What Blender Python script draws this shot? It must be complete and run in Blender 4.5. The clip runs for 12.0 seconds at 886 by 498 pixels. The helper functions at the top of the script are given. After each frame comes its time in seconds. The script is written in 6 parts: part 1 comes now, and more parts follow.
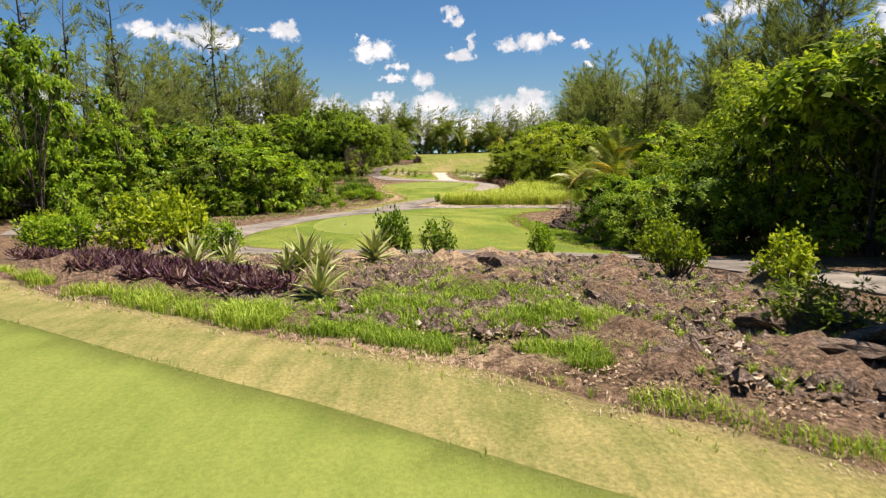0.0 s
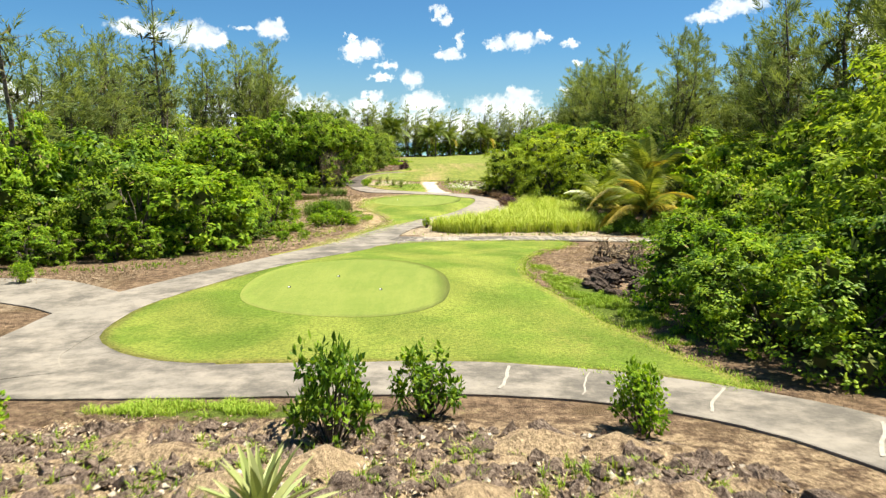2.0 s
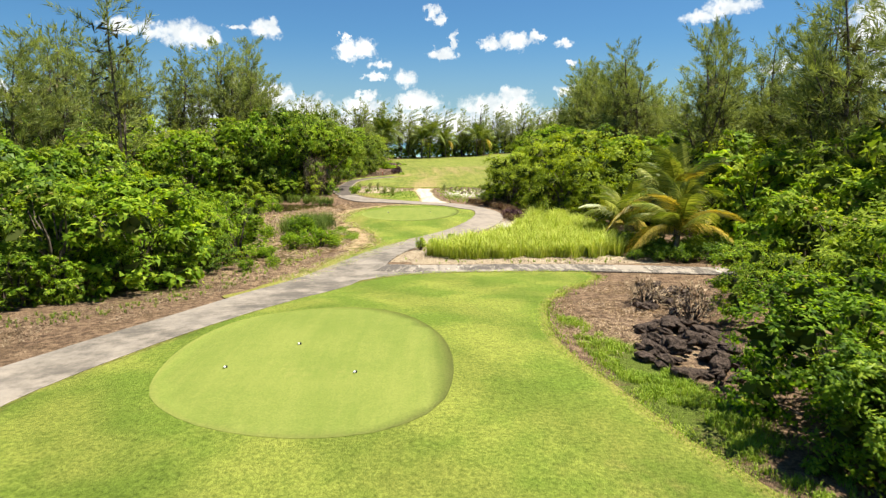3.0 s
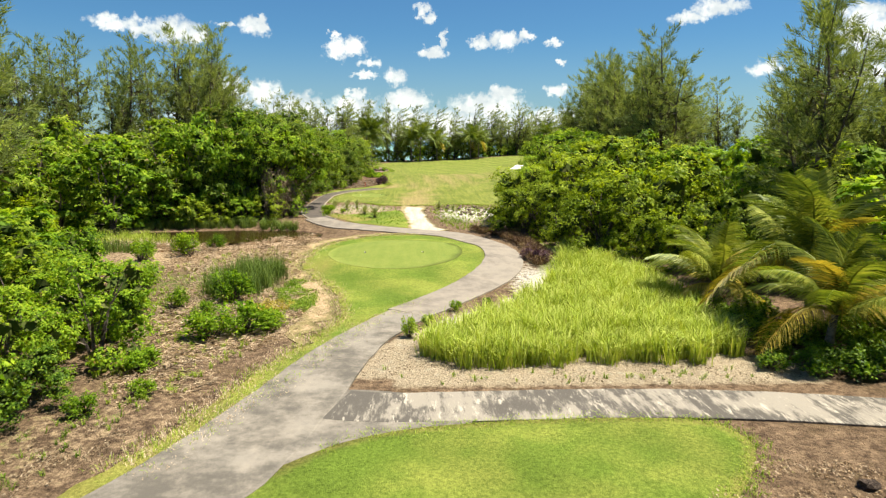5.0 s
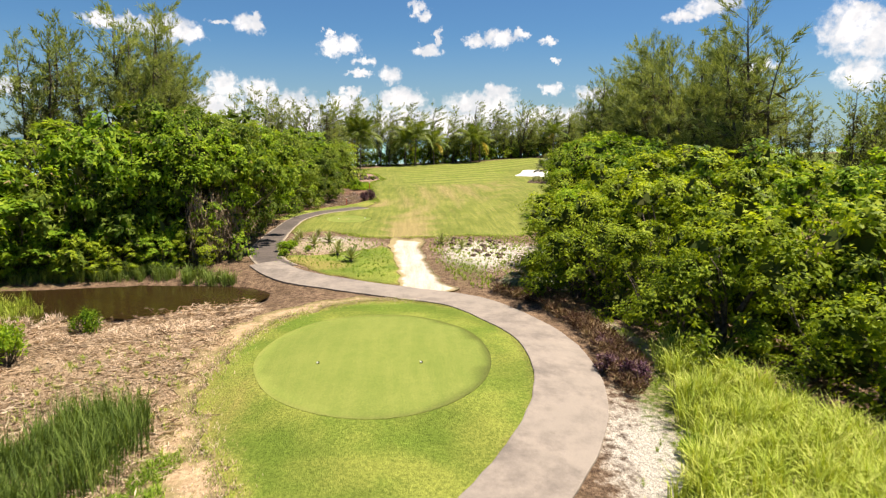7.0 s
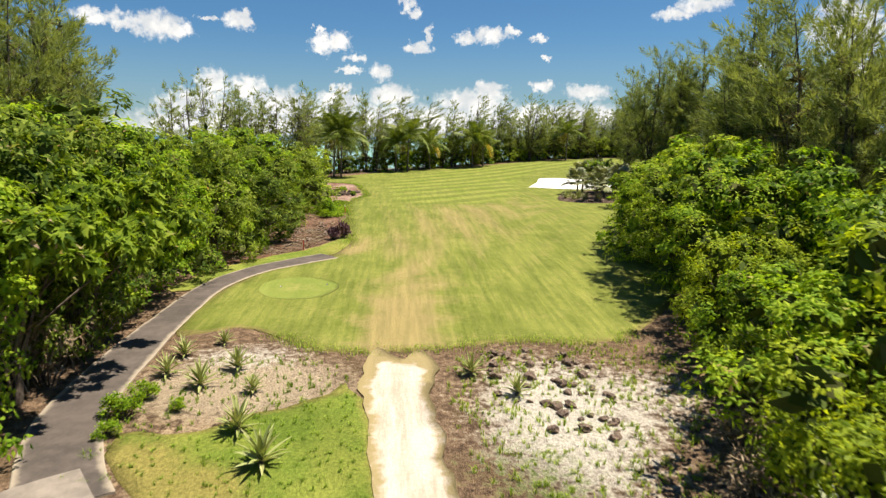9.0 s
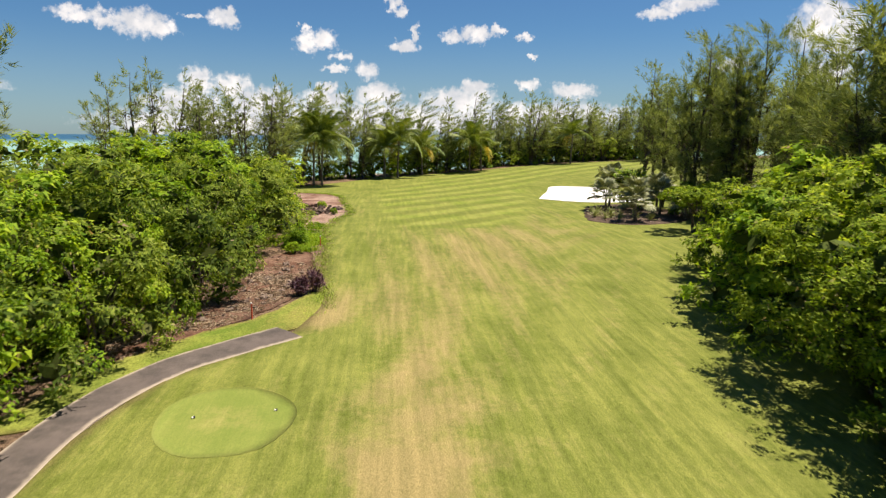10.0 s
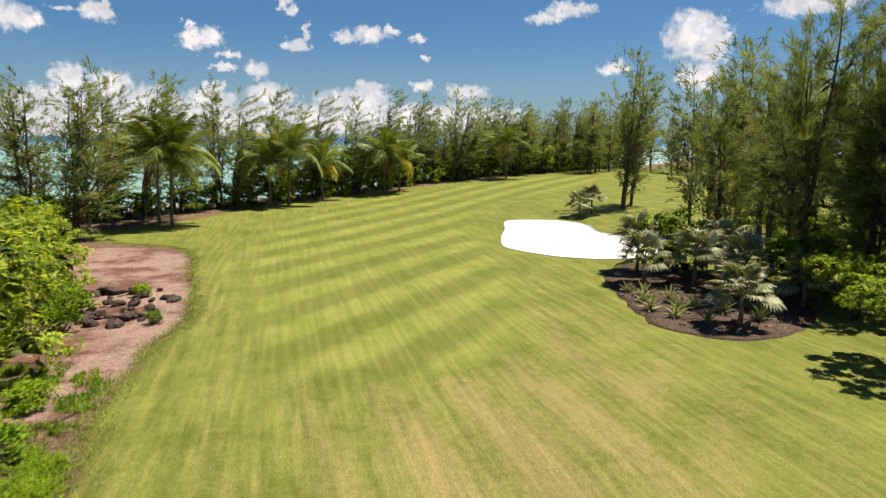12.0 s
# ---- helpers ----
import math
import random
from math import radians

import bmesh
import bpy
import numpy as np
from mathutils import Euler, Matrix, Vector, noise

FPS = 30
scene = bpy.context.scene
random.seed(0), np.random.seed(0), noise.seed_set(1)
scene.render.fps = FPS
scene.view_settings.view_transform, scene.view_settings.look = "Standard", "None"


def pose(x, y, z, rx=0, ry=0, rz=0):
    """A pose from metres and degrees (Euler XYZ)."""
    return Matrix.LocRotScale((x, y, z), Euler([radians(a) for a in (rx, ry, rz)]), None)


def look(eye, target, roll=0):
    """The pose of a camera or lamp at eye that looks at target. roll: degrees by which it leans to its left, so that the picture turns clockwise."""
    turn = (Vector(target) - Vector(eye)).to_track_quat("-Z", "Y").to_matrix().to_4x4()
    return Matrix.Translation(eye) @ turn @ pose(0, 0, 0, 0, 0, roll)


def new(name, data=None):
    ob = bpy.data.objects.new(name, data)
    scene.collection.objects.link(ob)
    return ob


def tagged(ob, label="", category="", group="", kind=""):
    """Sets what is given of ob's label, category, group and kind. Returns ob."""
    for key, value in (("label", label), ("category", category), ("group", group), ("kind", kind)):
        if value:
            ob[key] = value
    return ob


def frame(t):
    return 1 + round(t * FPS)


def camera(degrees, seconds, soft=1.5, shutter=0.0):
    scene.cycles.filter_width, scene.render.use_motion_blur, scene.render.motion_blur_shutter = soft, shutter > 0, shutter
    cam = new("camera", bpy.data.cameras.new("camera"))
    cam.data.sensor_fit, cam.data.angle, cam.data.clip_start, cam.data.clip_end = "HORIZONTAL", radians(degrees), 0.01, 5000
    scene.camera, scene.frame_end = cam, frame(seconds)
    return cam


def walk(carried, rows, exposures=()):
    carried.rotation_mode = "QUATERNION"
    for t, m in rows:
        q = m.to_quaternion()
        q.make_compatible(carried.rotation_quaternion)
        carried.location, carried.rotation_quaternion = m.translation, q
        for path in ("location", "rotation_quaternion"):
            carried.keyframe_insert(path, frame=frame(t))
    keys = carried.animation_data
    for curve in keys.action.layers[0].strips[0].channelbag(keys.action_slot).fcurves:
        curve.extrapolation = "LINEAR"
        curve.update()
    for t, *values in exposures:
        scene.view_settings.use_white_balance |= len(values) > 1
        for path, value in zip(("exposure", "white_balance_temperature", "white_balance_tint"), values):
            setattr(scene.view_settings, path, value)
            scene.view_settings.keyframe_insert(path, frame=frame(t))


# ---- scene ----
from mathutils.geometry import delaunay_2d_cdt

cam = camera(68.0, 12.0, 1.3, 0.14)
METRES, EYE, TILT, LEAN, TURN = 130.0, 5.3, -9.15, 0.0, 0.0
ROWS = [
    (0.0, 0.0, 0.0, 0.0, 0.0, 0.0, -0.0),
    (0.5, -0.0002, 0.0197, 0.0047, -0.24, -0.02, 0.05),
    (1.0, -0.0004, 0.0415, 0.01, -0.48, -0.05, 0.08),
    (1.5, -0.0005, 0.0653, 0.0158, -0.71, -0.07, 0.13),
    (2.0, -0.0006, 0.091, 0.0218, -0.95, -0.09, 0.14),
    (2.5, -0.0009, 0.1184, 0.0282, -1.21, -0.11, 0.15),
    (3.0, -0.001, 0.1471, 0.0348, -1.46, -0.13, 0.17),
    (5.0, -0.0018, 0.2692, 0.0618, -2.39, -0.24, 0.07),
    (5.5, -0.0019, 0.3018, 0.0688, -2.5, -0.27, 0.04),
    (6.0, -0.0018, 0.3351, 0.0757, -2.58, -0.29, 0.02),
    (6.5, -0.0016, 0.3724, 0.0832, -2.74, -0.32, 0.03),
    (7.0, -0.0012, 0.4128, 0.0914, -2.83, -0.38, 0.09),
    (9.0, -0.0025, 0.6139, 0.1293, -3.62, -0.61, 0.15),
    (9.5, -0.0042, 0.6725, 0.141, -3.99, -0.66, 0.24),
    (10.0, -0.0062, 0.7328, 0.153, -4.75, -0.73, 0.37),
    (10.5, -0.0075, 0.7939, 0.1659, -6.02, -0.71, 0.52),
    (11.0, -0.0071, 0.855, 0.1785, -7.38, -0.75, 0.78),
    (11.5, -0.0045, 0.9168, 0.1915, -9.59, -0.78, 1.16),
    (12.0, 0.0017, 0.9784, 0.2038, -13.59, -0.83, 1.81),
]
EXPOSURES = [(0.0, 0.98, 7000, 16), (0.5, 1.32, 7050, 12), (1.0, 1.4, 7000, 8), (2.0, 1.37, 6800, 3), (3.0, 1.2, 6850, 7), (5.0, 1.12, 6900, 4), (6.0, 1.22, 6900, 8), (6.5, 0.98, 6950, 11), (7.0, 1.06, 7050, 14), (9.0, 0.98, 7050, 10),
             (10.5, 0.83, 7000, 16), (12.0, 0.76, 6950, 15)]
walk(cam, [(t, pose(0, 0, EYE, TILT, LEAN, TURN) @ pose(METRES * x, METRES * y, METRES * z, 90 + pitch, roll, yaw)) for t, x, y, z, yaw, pitch, roll in ROWS], EXPOSURES)

# ---- world and sun ----
SUN_AZ, SUN_EL = 84.0, 67.0   # degrees clockwise from +y, and above the horizon
CLOUDS = [  # azimuth, elevation, half width, half height in degrees
    (-23.2, 8.6, 1.9, 0.6), (-21.6, 8.2, 1.2, 0.45), (-19.2, 8.25, 2.0, 1.05), (-17.9, 7.9, 1.3, 0.6), (-15.5, 9.0, 0.8, 0.2), (-13.15, 8.95, 1.25, 0.8), (-12.6, 9.2, 0.7, 0.6),
    (-6.5, 7.3, 0.9, 0.85), (-5.4, 7.6, 1.3, 0.75), (-6.7, 8.4, 0.5, 0.35), (-3.9, 6.4, 1.0, 0.4), (-4.4, 5.35, 0.9, 0.3), (-1.75, 5.3, 1.05, 0.75), (0.7, 10.6, 0.7, 0.6), (1.2, 9.9, 0.6, 0.45),
    (1.4, 7.25, 1.3, 0.45), (2.3, 8.3, 0.45, 0.75), (5.6, 8.0, 1.2, 0.55), (7.6, 8.3, 1.7, 0.65), (9.3, 8.6, 0.7, 0.45), (11.6, 8.1, 0.65, 0.35), (12.2, 6.5, 0.5, 0.22), (22.4, 9.5, 1.6, 0.5), (24.3, 10.2, 1.8, 0.75),
    (33.4, 7.9, 1.9, 1.9), (35.2, 7.4, 1.3, 2.1), (34.6, 4.8, 1.7, 1.2), (34.3, 9.2, 1.2, 0.7), (27.8, 5.6, 1.4, 0.6), (42.0, 9.7, 3.4, 0.8),
    (12.0, 4.15, 0.95, 0.5), (-15.2, 4.1, 1.3, 1.2), (-12.6, 3.7, 1.6, 1.1), (-16.5, 2.3, 3.4, 1.2), (-10.2, 2.5, 3.0, 1.3), (-5.2, 2.8, 2.2, 0.9), (-5.0, 3.8, 0.8, 0.4), (-0.9, 3.3, 2.4, 0.95), (6.2, 2.8, 3.4, 1.2), (7.4, 3.9, 1.5, 0.7), (15.7, 3.6, 2.0, 0.7),
    (0.0, 1.2, 14.0, 1.4), (-14.0, 0.9, 9.0, 1.2), (14.0, 1.6, 7.0, 1.2), (-31.0, 3.4, 3.0, 0.7),
]


def math_node(tree, op, a, b=0.0, c=None):
    n = tree.nodes.new("ShaderNodeMath")
    n.operation = op
    for i, v in enumerate((a, b) if c is None else (a, b, c)):
        if isinstance(v, (int, float)):
            n.inputs[i].default_value = v
        else:
            tree.links.new(v, n.inputs[i])
    return n.outputs[0]


def noise_node(tree, vec, scale, detail=4.0, rough=0.55):
    n = tree.nodes.new("ShaderNodeTexNoise")
    n.inputs["Scale"].default_value, n.inputs["Detail"].default_value, n.inputs["Roughness"].default_value = scale, detail, rough
    if vec is not None:
        tree.links.new(vec, n.inputs["Vector"])
    return n.outputs[0]


def mix_node(tree, fac, a, b, blend="MIX"):
    n = tree.nodes.new("ShaderNodeMix")
    n.data_type, n.blend_type = "RGBA", blend
    for i, v in ((0, fac), (6, a), (7, b)):
        if isinstance(v, (int, float)):
            n.inputs[i].default_value = v
        elif isinstance(v, tuple):
            n.inputs[i].default_value = (*v, 1.0)
        else:
            tree.links.new(v, n.inputs[i])
    return n.outputs[2]


def smooth_node(tree, v, lo, hi):
    n = tree.nodes.new("ShaderNodeMapRange")
    n.interpolation_type = "SMOOTHSTEP"
    tree.links.new(v, n.inputs[0])
    n.inputs[1].default_value, n.inputs[2].default_value = lo, hi
    return n.outputs[0]


def make_world():
    world = bpy.data.worlds.new("world")
    scene.world = world
    world.use_nodes = True
    t = world.node_tree
    t.nodes.clear()
    out, bg, sky = t.nodes.new("ShaderNodeOutputWorld"), t.nodes.new("ShaderNodeBackground"), t.nodes.new("ShaderNodeTexSky")
    sky.sky_type, sky.sun_disc = "NISHITA", False
    sky.sun_elevation, sky.sun_rotation = radians(SUN_EL), radians(SUN_AZ)
    sky.air_density, sky.dust_density, sky.ozone_density = 1.0, 0.3, 2.2
    coord = t.nodes.new("ShaderNodeTexCoord").outputs["Generated"]
    xyz = t.nodes.new("ShaderNodeSeparateXYZ")
    t.links.new(coord, xyz.inputs[0])
    wob = t.nodes.new("ShaderNodeTexNoise")
    wob.inputs["Scale"].default_value, wob.inputs["Detail"].default_value, wob.inputs["Roughness"].default_value = 70.0, 4.0, 0.6
    t.links.new(coord, wob.inputs["Vector"])
    wx = t.nodes.new("ShaderNodeSeparateColor")
    t.links.new(wob.outputs["Color"], wx.inputs[0])
    az = math_node(t, "MULTIPLY", math_node(t, "ARCTAN2", xyz.outputs[0], xyz.outputs[1]), 57.2958)
    el = math_node(t, "MULTIPLY", math_node(t, "ARCSINE", xyz.outputs[2]), 57.2958)
    az = math_node(t, "ADD", az, math_node(t, "MULTIPLY_ADD", wx.outputs[0], 2.6, -1.3))
    el = math_node(t, "ADD", el, math_node(t, "MULTIPLY_ADD", wx.outputs[1], 1.7, -0.85))
    cover = None
    for a, e, ra, re in CLOUDS:
        da = math_node(t, "MULTIPLY", math_node(t, "SUBTRACT", az, a), 1 / ra)
        de = math_node(t, "MULTIPLY", math_node(t, "SUBTRACT", el, e), 1 / re)
        d = math_node(t, "ADD", math_node(t, "MULTIPLY", da, da), math_node(t, "MULTIPLY", de, de))
        v = math_node(t, "SUBTRACT", 1.0, d)
        cover = v if cover is None else math_node(t, "MAXIMUM", cover, v)
    fine = noise_node(t, coord, 110.0, 5.0, 0.6)
    cover = math_node(t, "ADD", cover, math_node(t, "MULTIPLY_ADD", fine, 1.9, -0.95))
    cloud = smooth_node(t, cover, -0.45, 0.95)
    shade = smooth_node(t, noise_node(t, coord, 34.0, 4.0), 0.3, 0.7)
    white = mix_node(t, shade, (9.0, 9.6, 10.4), (14.0, 14.0, 14.0))
    # thin haze of water vapour near the horizon
    haze = smooth_node(t, xyz.outputs[2], 0.16, -0.01)
    tint = mix_node(t, 1.0, sky.outputs[0], (0.46, 0.83, 1.17), "MULTIPLY")
    base = mix_node(t, math_node(t, "MULTIPLY", haze, 0.35), tint, (5.6, 6.6, 7.2))
    final = mix_node(t, math_node(t, "MULTIPLY", cloud, 0.94), base, white)
    t.links.new(final, bg.inputs[0])
    bg.inputs[1].default_value = 0.043
    t.links.new(bg.outputs[0], out.inputs[0])


make_world()
sun_data = bpy.data.lights.new("sun", "SUN")
sun_data.energy, sun_data.angle, sun_data.color = 5.0, radians(0.5), (1.0, 0.95, 0.86)
sun = new("sun", sun_data)
a, e = radians(SUN_AZ), radians(SUN_EL)
sun.matrix_basis = look((60 * math.sin(a) * math.cos(e), 60 * math.cos(a) * math.cos(e), 60 * math.sin(e)), (0, 0, 0))


# ---- materials ----
def material(name, build, rough=0.8, spec=0.3, bump=0.0, bump_scale=20.0, translucent=0.0, metal=0.0):
    """build(tree, position) gives the base colour's socket; bump is in metres."""
    m = bpy.data.materials.new(name)
    m.use_nodes = True
    t = m.node_tree
    p = t.nodes["Principled BSDF"]
    pos = t.nodes.new("ShaderNodeTexCoord").outputs["Object"]
    col = build(t, pos)
    t.links.new(col, p.inputs["Base Color"])
    p.inputs["Roughness"].default_value, p.inputs["Specular IOR Level"].default_value, p.inputs["Metallic"].default_value = rough, spec, metal
    if bump:
        b = t.nodes.new("ShaderNodeBump")
        b.inputs["Distance"].default_value = bump
        b.inputs["Strength"].default_value = 1.0
        t.links.new(noise_node(t, pos, bump_scale, 6.0, 0.65), b.inputs["Height"])
        t.links.new(b.outputs[0], p.inputs["Normal"])
    if translucent:
        tr, mx = t.nodes.new("ShaderNodeBsdfTranslucent"), t.nodes.new("ShaderNodeMixShader")
        t.links.new(mix_node(t, 1.0, col, (1.25, 1.2, 0.55), "MULTIPLY"), tr.inputs[0])
        mx.inputs[0].default_value = translucent
        t.links.new(p.outputs[0], mx.inputs[1])
        t.links.new(tr.outputs[0], mx.inputs[2])
        t.links.new(mx.outputs[0], t.nodes["Material Output"].inputs[0])
    return m


def attr(t, name):
    n = t.nodes.new("ShaderNodeAttribute")
    n.attribute_name = name
    return n.outputs["Fac"]


def leafy(dark, mid, light, spot=None):
    """Leaf colours that vary from leaf to leaf, from plant to plant, and in drifts across one crown."""
    def build(t, pos):
        geo, info = t.nodes.new("ShaderNodeNewGeometry"), t.nodes.new("ShaderNodeObjectInfo")
        r = math_node(t, "ADD", math_node(t, "MULTIPLY", geo.outputs["Random Per Island"], 0.55), math_node(t, "MULTIPLY", noise_node(t, pos, 0.9, 3.0), 0.75))
        r = math_node(t, "ADD", r, math_node(t, "MULTIPLY_ADD", info.outputs["Random"], 0.3, -0.3))
        c = mix_node(t, smooth_node(t, r, 0.15, 0.5), dark, mid)
        c = mix_node(t, smooth_node(t, r, 0.45, 0.9), c, light)
        if spot:
            c = mix_node(t, math_node(t, "MULTIPLY", smooth_node(t, geo.outputs["Random Per Island"], 0.93, 0.95), smooth_node(t, noise_node(t, pos, 0.5, 2.0), 0.5, 0.65)), c, spot)
        return c
    return build


def bark(a, b):
    return lambda t, pos: mix_node(t, smooth_node(t, noise_node(t, pos, 6.0, 6.0), 0.35, 0.65), a, b)


def lawn(green, light, dry, stripes=None, dry_edge=1.0, grit=1.0, grain_scale=18.0, tracks=0.0):
    """Mown grass: drifts, fine grain, a dry fringe by the attribute rim, dry ground by the attribute worn."""
    def build(t, pos):
        big, small, grain = noise_node(t, pos, 0.35, 4.0), noise_node(t, pos, 2.6, 5.0, 0.65), noise_node(t, pos, grain_scale, 6.0, 0.8)
        mul = t.nodes.new("ShaderNodeVectorMath")
        mul.operation = "MULTIPLY"
        t.links.new(pos, mul.inputs[0])
        mul.inputs[1].default_value = (1.0, 0.10, 1.0)
        streak = noise_node(t, mul.outputs[0], 2.2, 7.0, 0.72)
        c = mix_node(t, smooth_node(t, math_node(t, "ADD", math_node(t, "ADD", math_node(t, "MULTIPLY", big, 0.35), math_node(t, "MULTIPLY", streak, 0.45)), math_node(t, "MULTIPLY", small, 0.2)), 0.36, 0.64), green, light)
        if stripes:
            across, width, depth = stripes
            dot = t.nodes.new("ShaderNodeVectorMath")
            dot.operation = "DOT_PRODUCT"
            t.links.new(pos, dot.inputs[0])
            dot.inputs[1].default_value = across
            w = math_node(t, "SINE", math_node(t, "ADD", math_node(t, "MULTIPLY", dot.outputs["Value"], math.pi / width), math_node(t, "MULTIPLY", small, 1.6)))
            c = mix_node(t, attr(t, "mown"), c, mix_node(t, smooth_node(t, big, 0.35, 0.65), tuple(1.55 * v for v in green), tuple(1.08 * v for v in light)))
            amount = math_node(t, "MULTIPLY", math_node(t, "MULTIPLY", smooth_node(t, w, -0.7, 0.7), depth), attr(t, "mown"))
            c = mix_node(t, amount, c, tuple(0.55 * v for v in green))
        worn = math_node(t, "ADD", attr(t, "worn"), math_node(t, "MULTIPLY", math_node(t, "SUBTRACT", math_node(t, "ADD", math_node(t, "MULTIPLY", small, 0.5), math_node(t, "MULTIPLY", streak, 0.5)), 0.5), 1.35))
        c = mix_node(t, math_node(t, "MULTIPLY", smooth_node(t, worn, 0.15, 0.85), 0.85), c, dry)
        rim = math_node(t, "ADD", attr(t, "rim"), math_node(t, "MULTIPLY", math_node(t, "SUBTRACT", small, 0.5), 0.7))
        c = mix_node(t, math_node(t, "MULTIPLY", smooth_node(t, rim, 0.45, 0.0), 0.6 * dry_edge), c, dry)
        if tracks:
            bend = t.nodes.new("ShaderNodeVectorMath")
            bend.operation = "MULTIPLY"
            t.links.new(pos, bend.inputs[0])
            bend.inputs[1].default_value = (1.0, 0.035, 1.0)
            lines = noise_node(t, bend.outputs[0], 3.4, 5.0, 0.6)
            c = mix_node(t, 1.0, c, mix_node(t, smooth_node(t, lines, 0.36, 0.66), (1 - tracks, 1 - 0.85 * tracks, 1 - tracks), (1 + 1.1 * tracks, 1 + tracks, 1 + tracks)), "MULTIPLY")
        g = mix_node(t, smooth_node(t, grain, 0.25, 0.75), tuple(1 - grit * k for k in (0.5, 0.46, 0.55)), tuple(1 + grit * k for k in (0.42, 0.38, 0.35)))
        return mix_node(t, 1.0, c, g, "MULTIPLY")
    return build


def soil(t, pos):
    """Leaf litter and earth, with lava, sand and weeds where the attributes of those names say so."""
    big, small, grain = noise_node(t, pos, 0.6, 4.0), noise_node(t, pos, 3.2, 6.0, 0.7), noise_node(t, pos, 13.0, 7.0, 0.85)
    c = mix_node(t, smooth_node(t, small, 0.3, 0.7), (0.075, 0.048, 0.032), (0.29, 0.198, 0.128))
    c = mix_node(t, smooth_node(t, big, 0.5, 0.75), c, (0.14, 0.095, 0.055))

    def spread(name, gain=0.8):
        return smooth_node(t, math_node(t, "ADD", attr(t, name), math_node(t, "MULTIPLY", math_node(t, "SUBTRACT", small, 0.5), gain * 2)), 0.3, 0.75)
    lava = mix_node(t, smooth_node(t, grain, 0.3, 0.7), (0.075, 0.05, 0.036), (0.31, 0.21, 0.148))
    c = mix_node(t, spread("lava"), c, lava)
    c = mix_node(t, spread("straw", 1.15), c, mix_node(t, grain, (0.22, 0.145, 0.08), (0.55, 0.42, 0.28)))
    c = mix_node(t, spread("sand", 0.55), c, mix_node(t, grain, (0.27, 0.20, 0.13), (0.50, 0.42, 0.31)))
    c = mix_node(t, spread("shell", 0.8), c, mix_node(t, grain, (0.42, 0.38, 0.32), (0.66, 0.62, 0.55)))
    c = mix_node(t, spread("weed", 0.9), c, mix_node(t, grain, (0.05, 0.085, 0.012), (0.16, 0.20, 0.035)))
    return mix_node(t, 1.0, c, mix_node(t, smooth_node(t, grain, 0.2, 0.8), (0.28, 0.28, 0.28), (1.72, 1.68, 1.62)), "MULTIPLY")


def concrete(base, stain, warm, low=0.42, high=0.66):
    def build(t, pos):
        big, small, grain = noise_node(t, pos, 0.28, 5.0, 0.6), noise_node(t, pos, 1.0, 8.0, 0.75), noise_node(t, pos, 30.0, 5.0, 0.75)
        c = mix_node(t, smooth_node(t, big, 0.3, 0.7), base, warm)
        c = mix_node(t, math_node(t, "MULTIPLY", smooth_node(t, math_node(t, "ADD", math_node(t, "MULTIPLY", small, 0.6), math_node(t, "MULTIPLY", big, 0.5)), low, high), 0.85), c, stain)
        return mix_node(t, 1.0, c, mix_node(t, grain, (0.8, 0.8, 0.8), (1.18, 1.18, 1.18)), "MULTIPLY")
    return build


def streaked(base, dark, light):
    """Old concrete with washed-out pale runs and dark damp runs across the way."""
    def build(t, pos):
        run = t.nodes.new("ShaderNodeVectorMath")
        run.operation = "MULTIPLY"
        t.links.new(pos, run.inputs[0])
        run.inputs[1].default_value = (1.0, 0.22, 1.0)
        runs, fine, patchy = noise_node(t, run.outputs[0], 2.6, 6.0, 0.75), noise_node(t, pos, 30.0, 5.0, 0.75), noise_node(t, pos, 0.32, 3.0)
        c = mix_node(t, smooth_node(t, math_node(t, "ADD", runs, math_node(t, "MULTIPLY", math_node(t, "SUBTRACT", patchy, 0.5), 0.9)), 0.42, 0.58), dark, base)
        c = mix_node(t, smooth_node(t, noise_node(t, run.outputs[0], 4.3, 5.0, 0.8), 0.54, 0.66), c, light)
        return mix_node(t, 1.0, c, mix_node(t, fine, (0.75, 0.75, 0.75), (1.22, 1.22, 1.22)), "MULTIPLY")
    return build


def sandy(t, pos):
    """Pale sand with tan wheel marks that thins out into dry grass by the attributes rim and worn."""
    run = t.nodes.new("ShaderNodeVectorMath")
    run.operation = "MULTIPLY"
    t.links.new(pos, run.inputs[0])
    run.inputs[1].default_value = (1.0, 0.12, 1.0)
    marks, mid, grain = noise_node(t, run.outputs[0], 2.4, 6.0, 0.7), noise_node(t, pos, 1.6, 6.0, 0.7), noise_node(t, pos, 9.0, 5.0, 0.7)
    c = mix_node(t, smooth_node(t, marks, 0.3, 0.65), (0.37, 0.30, 0.23), (0.53, 0.465, 0.395))
    c = mix_node(t, smooth_node(t, grain, 0.3, 0.7), mix_node(t, 1.0, c, (0.88, 0.87, 0.85), "MULTIPLY"), c)
    bare = math_node(t, "SUBTRACT", math_node(t, "ADD", smooth_node(t, attr(t, "rim"), 0.0, 0.8), math_node(t, "MULTIPLY", math_node(t, "SUBTRACT", mid, 0.5), 1.5)), math_node(t, "MULTIPLY", attr(t, "worn"), math_node(t, "MULTIPLY_ADD", marks, 1.9, 0.05)))
    turf = mix_node(t, grain, (0.21, 0.175, 0.075), (0.31, 0.24, 0.13))
    return mix_node(t, smooth_node(t, bare, 0.0, 0.45), turf, c)


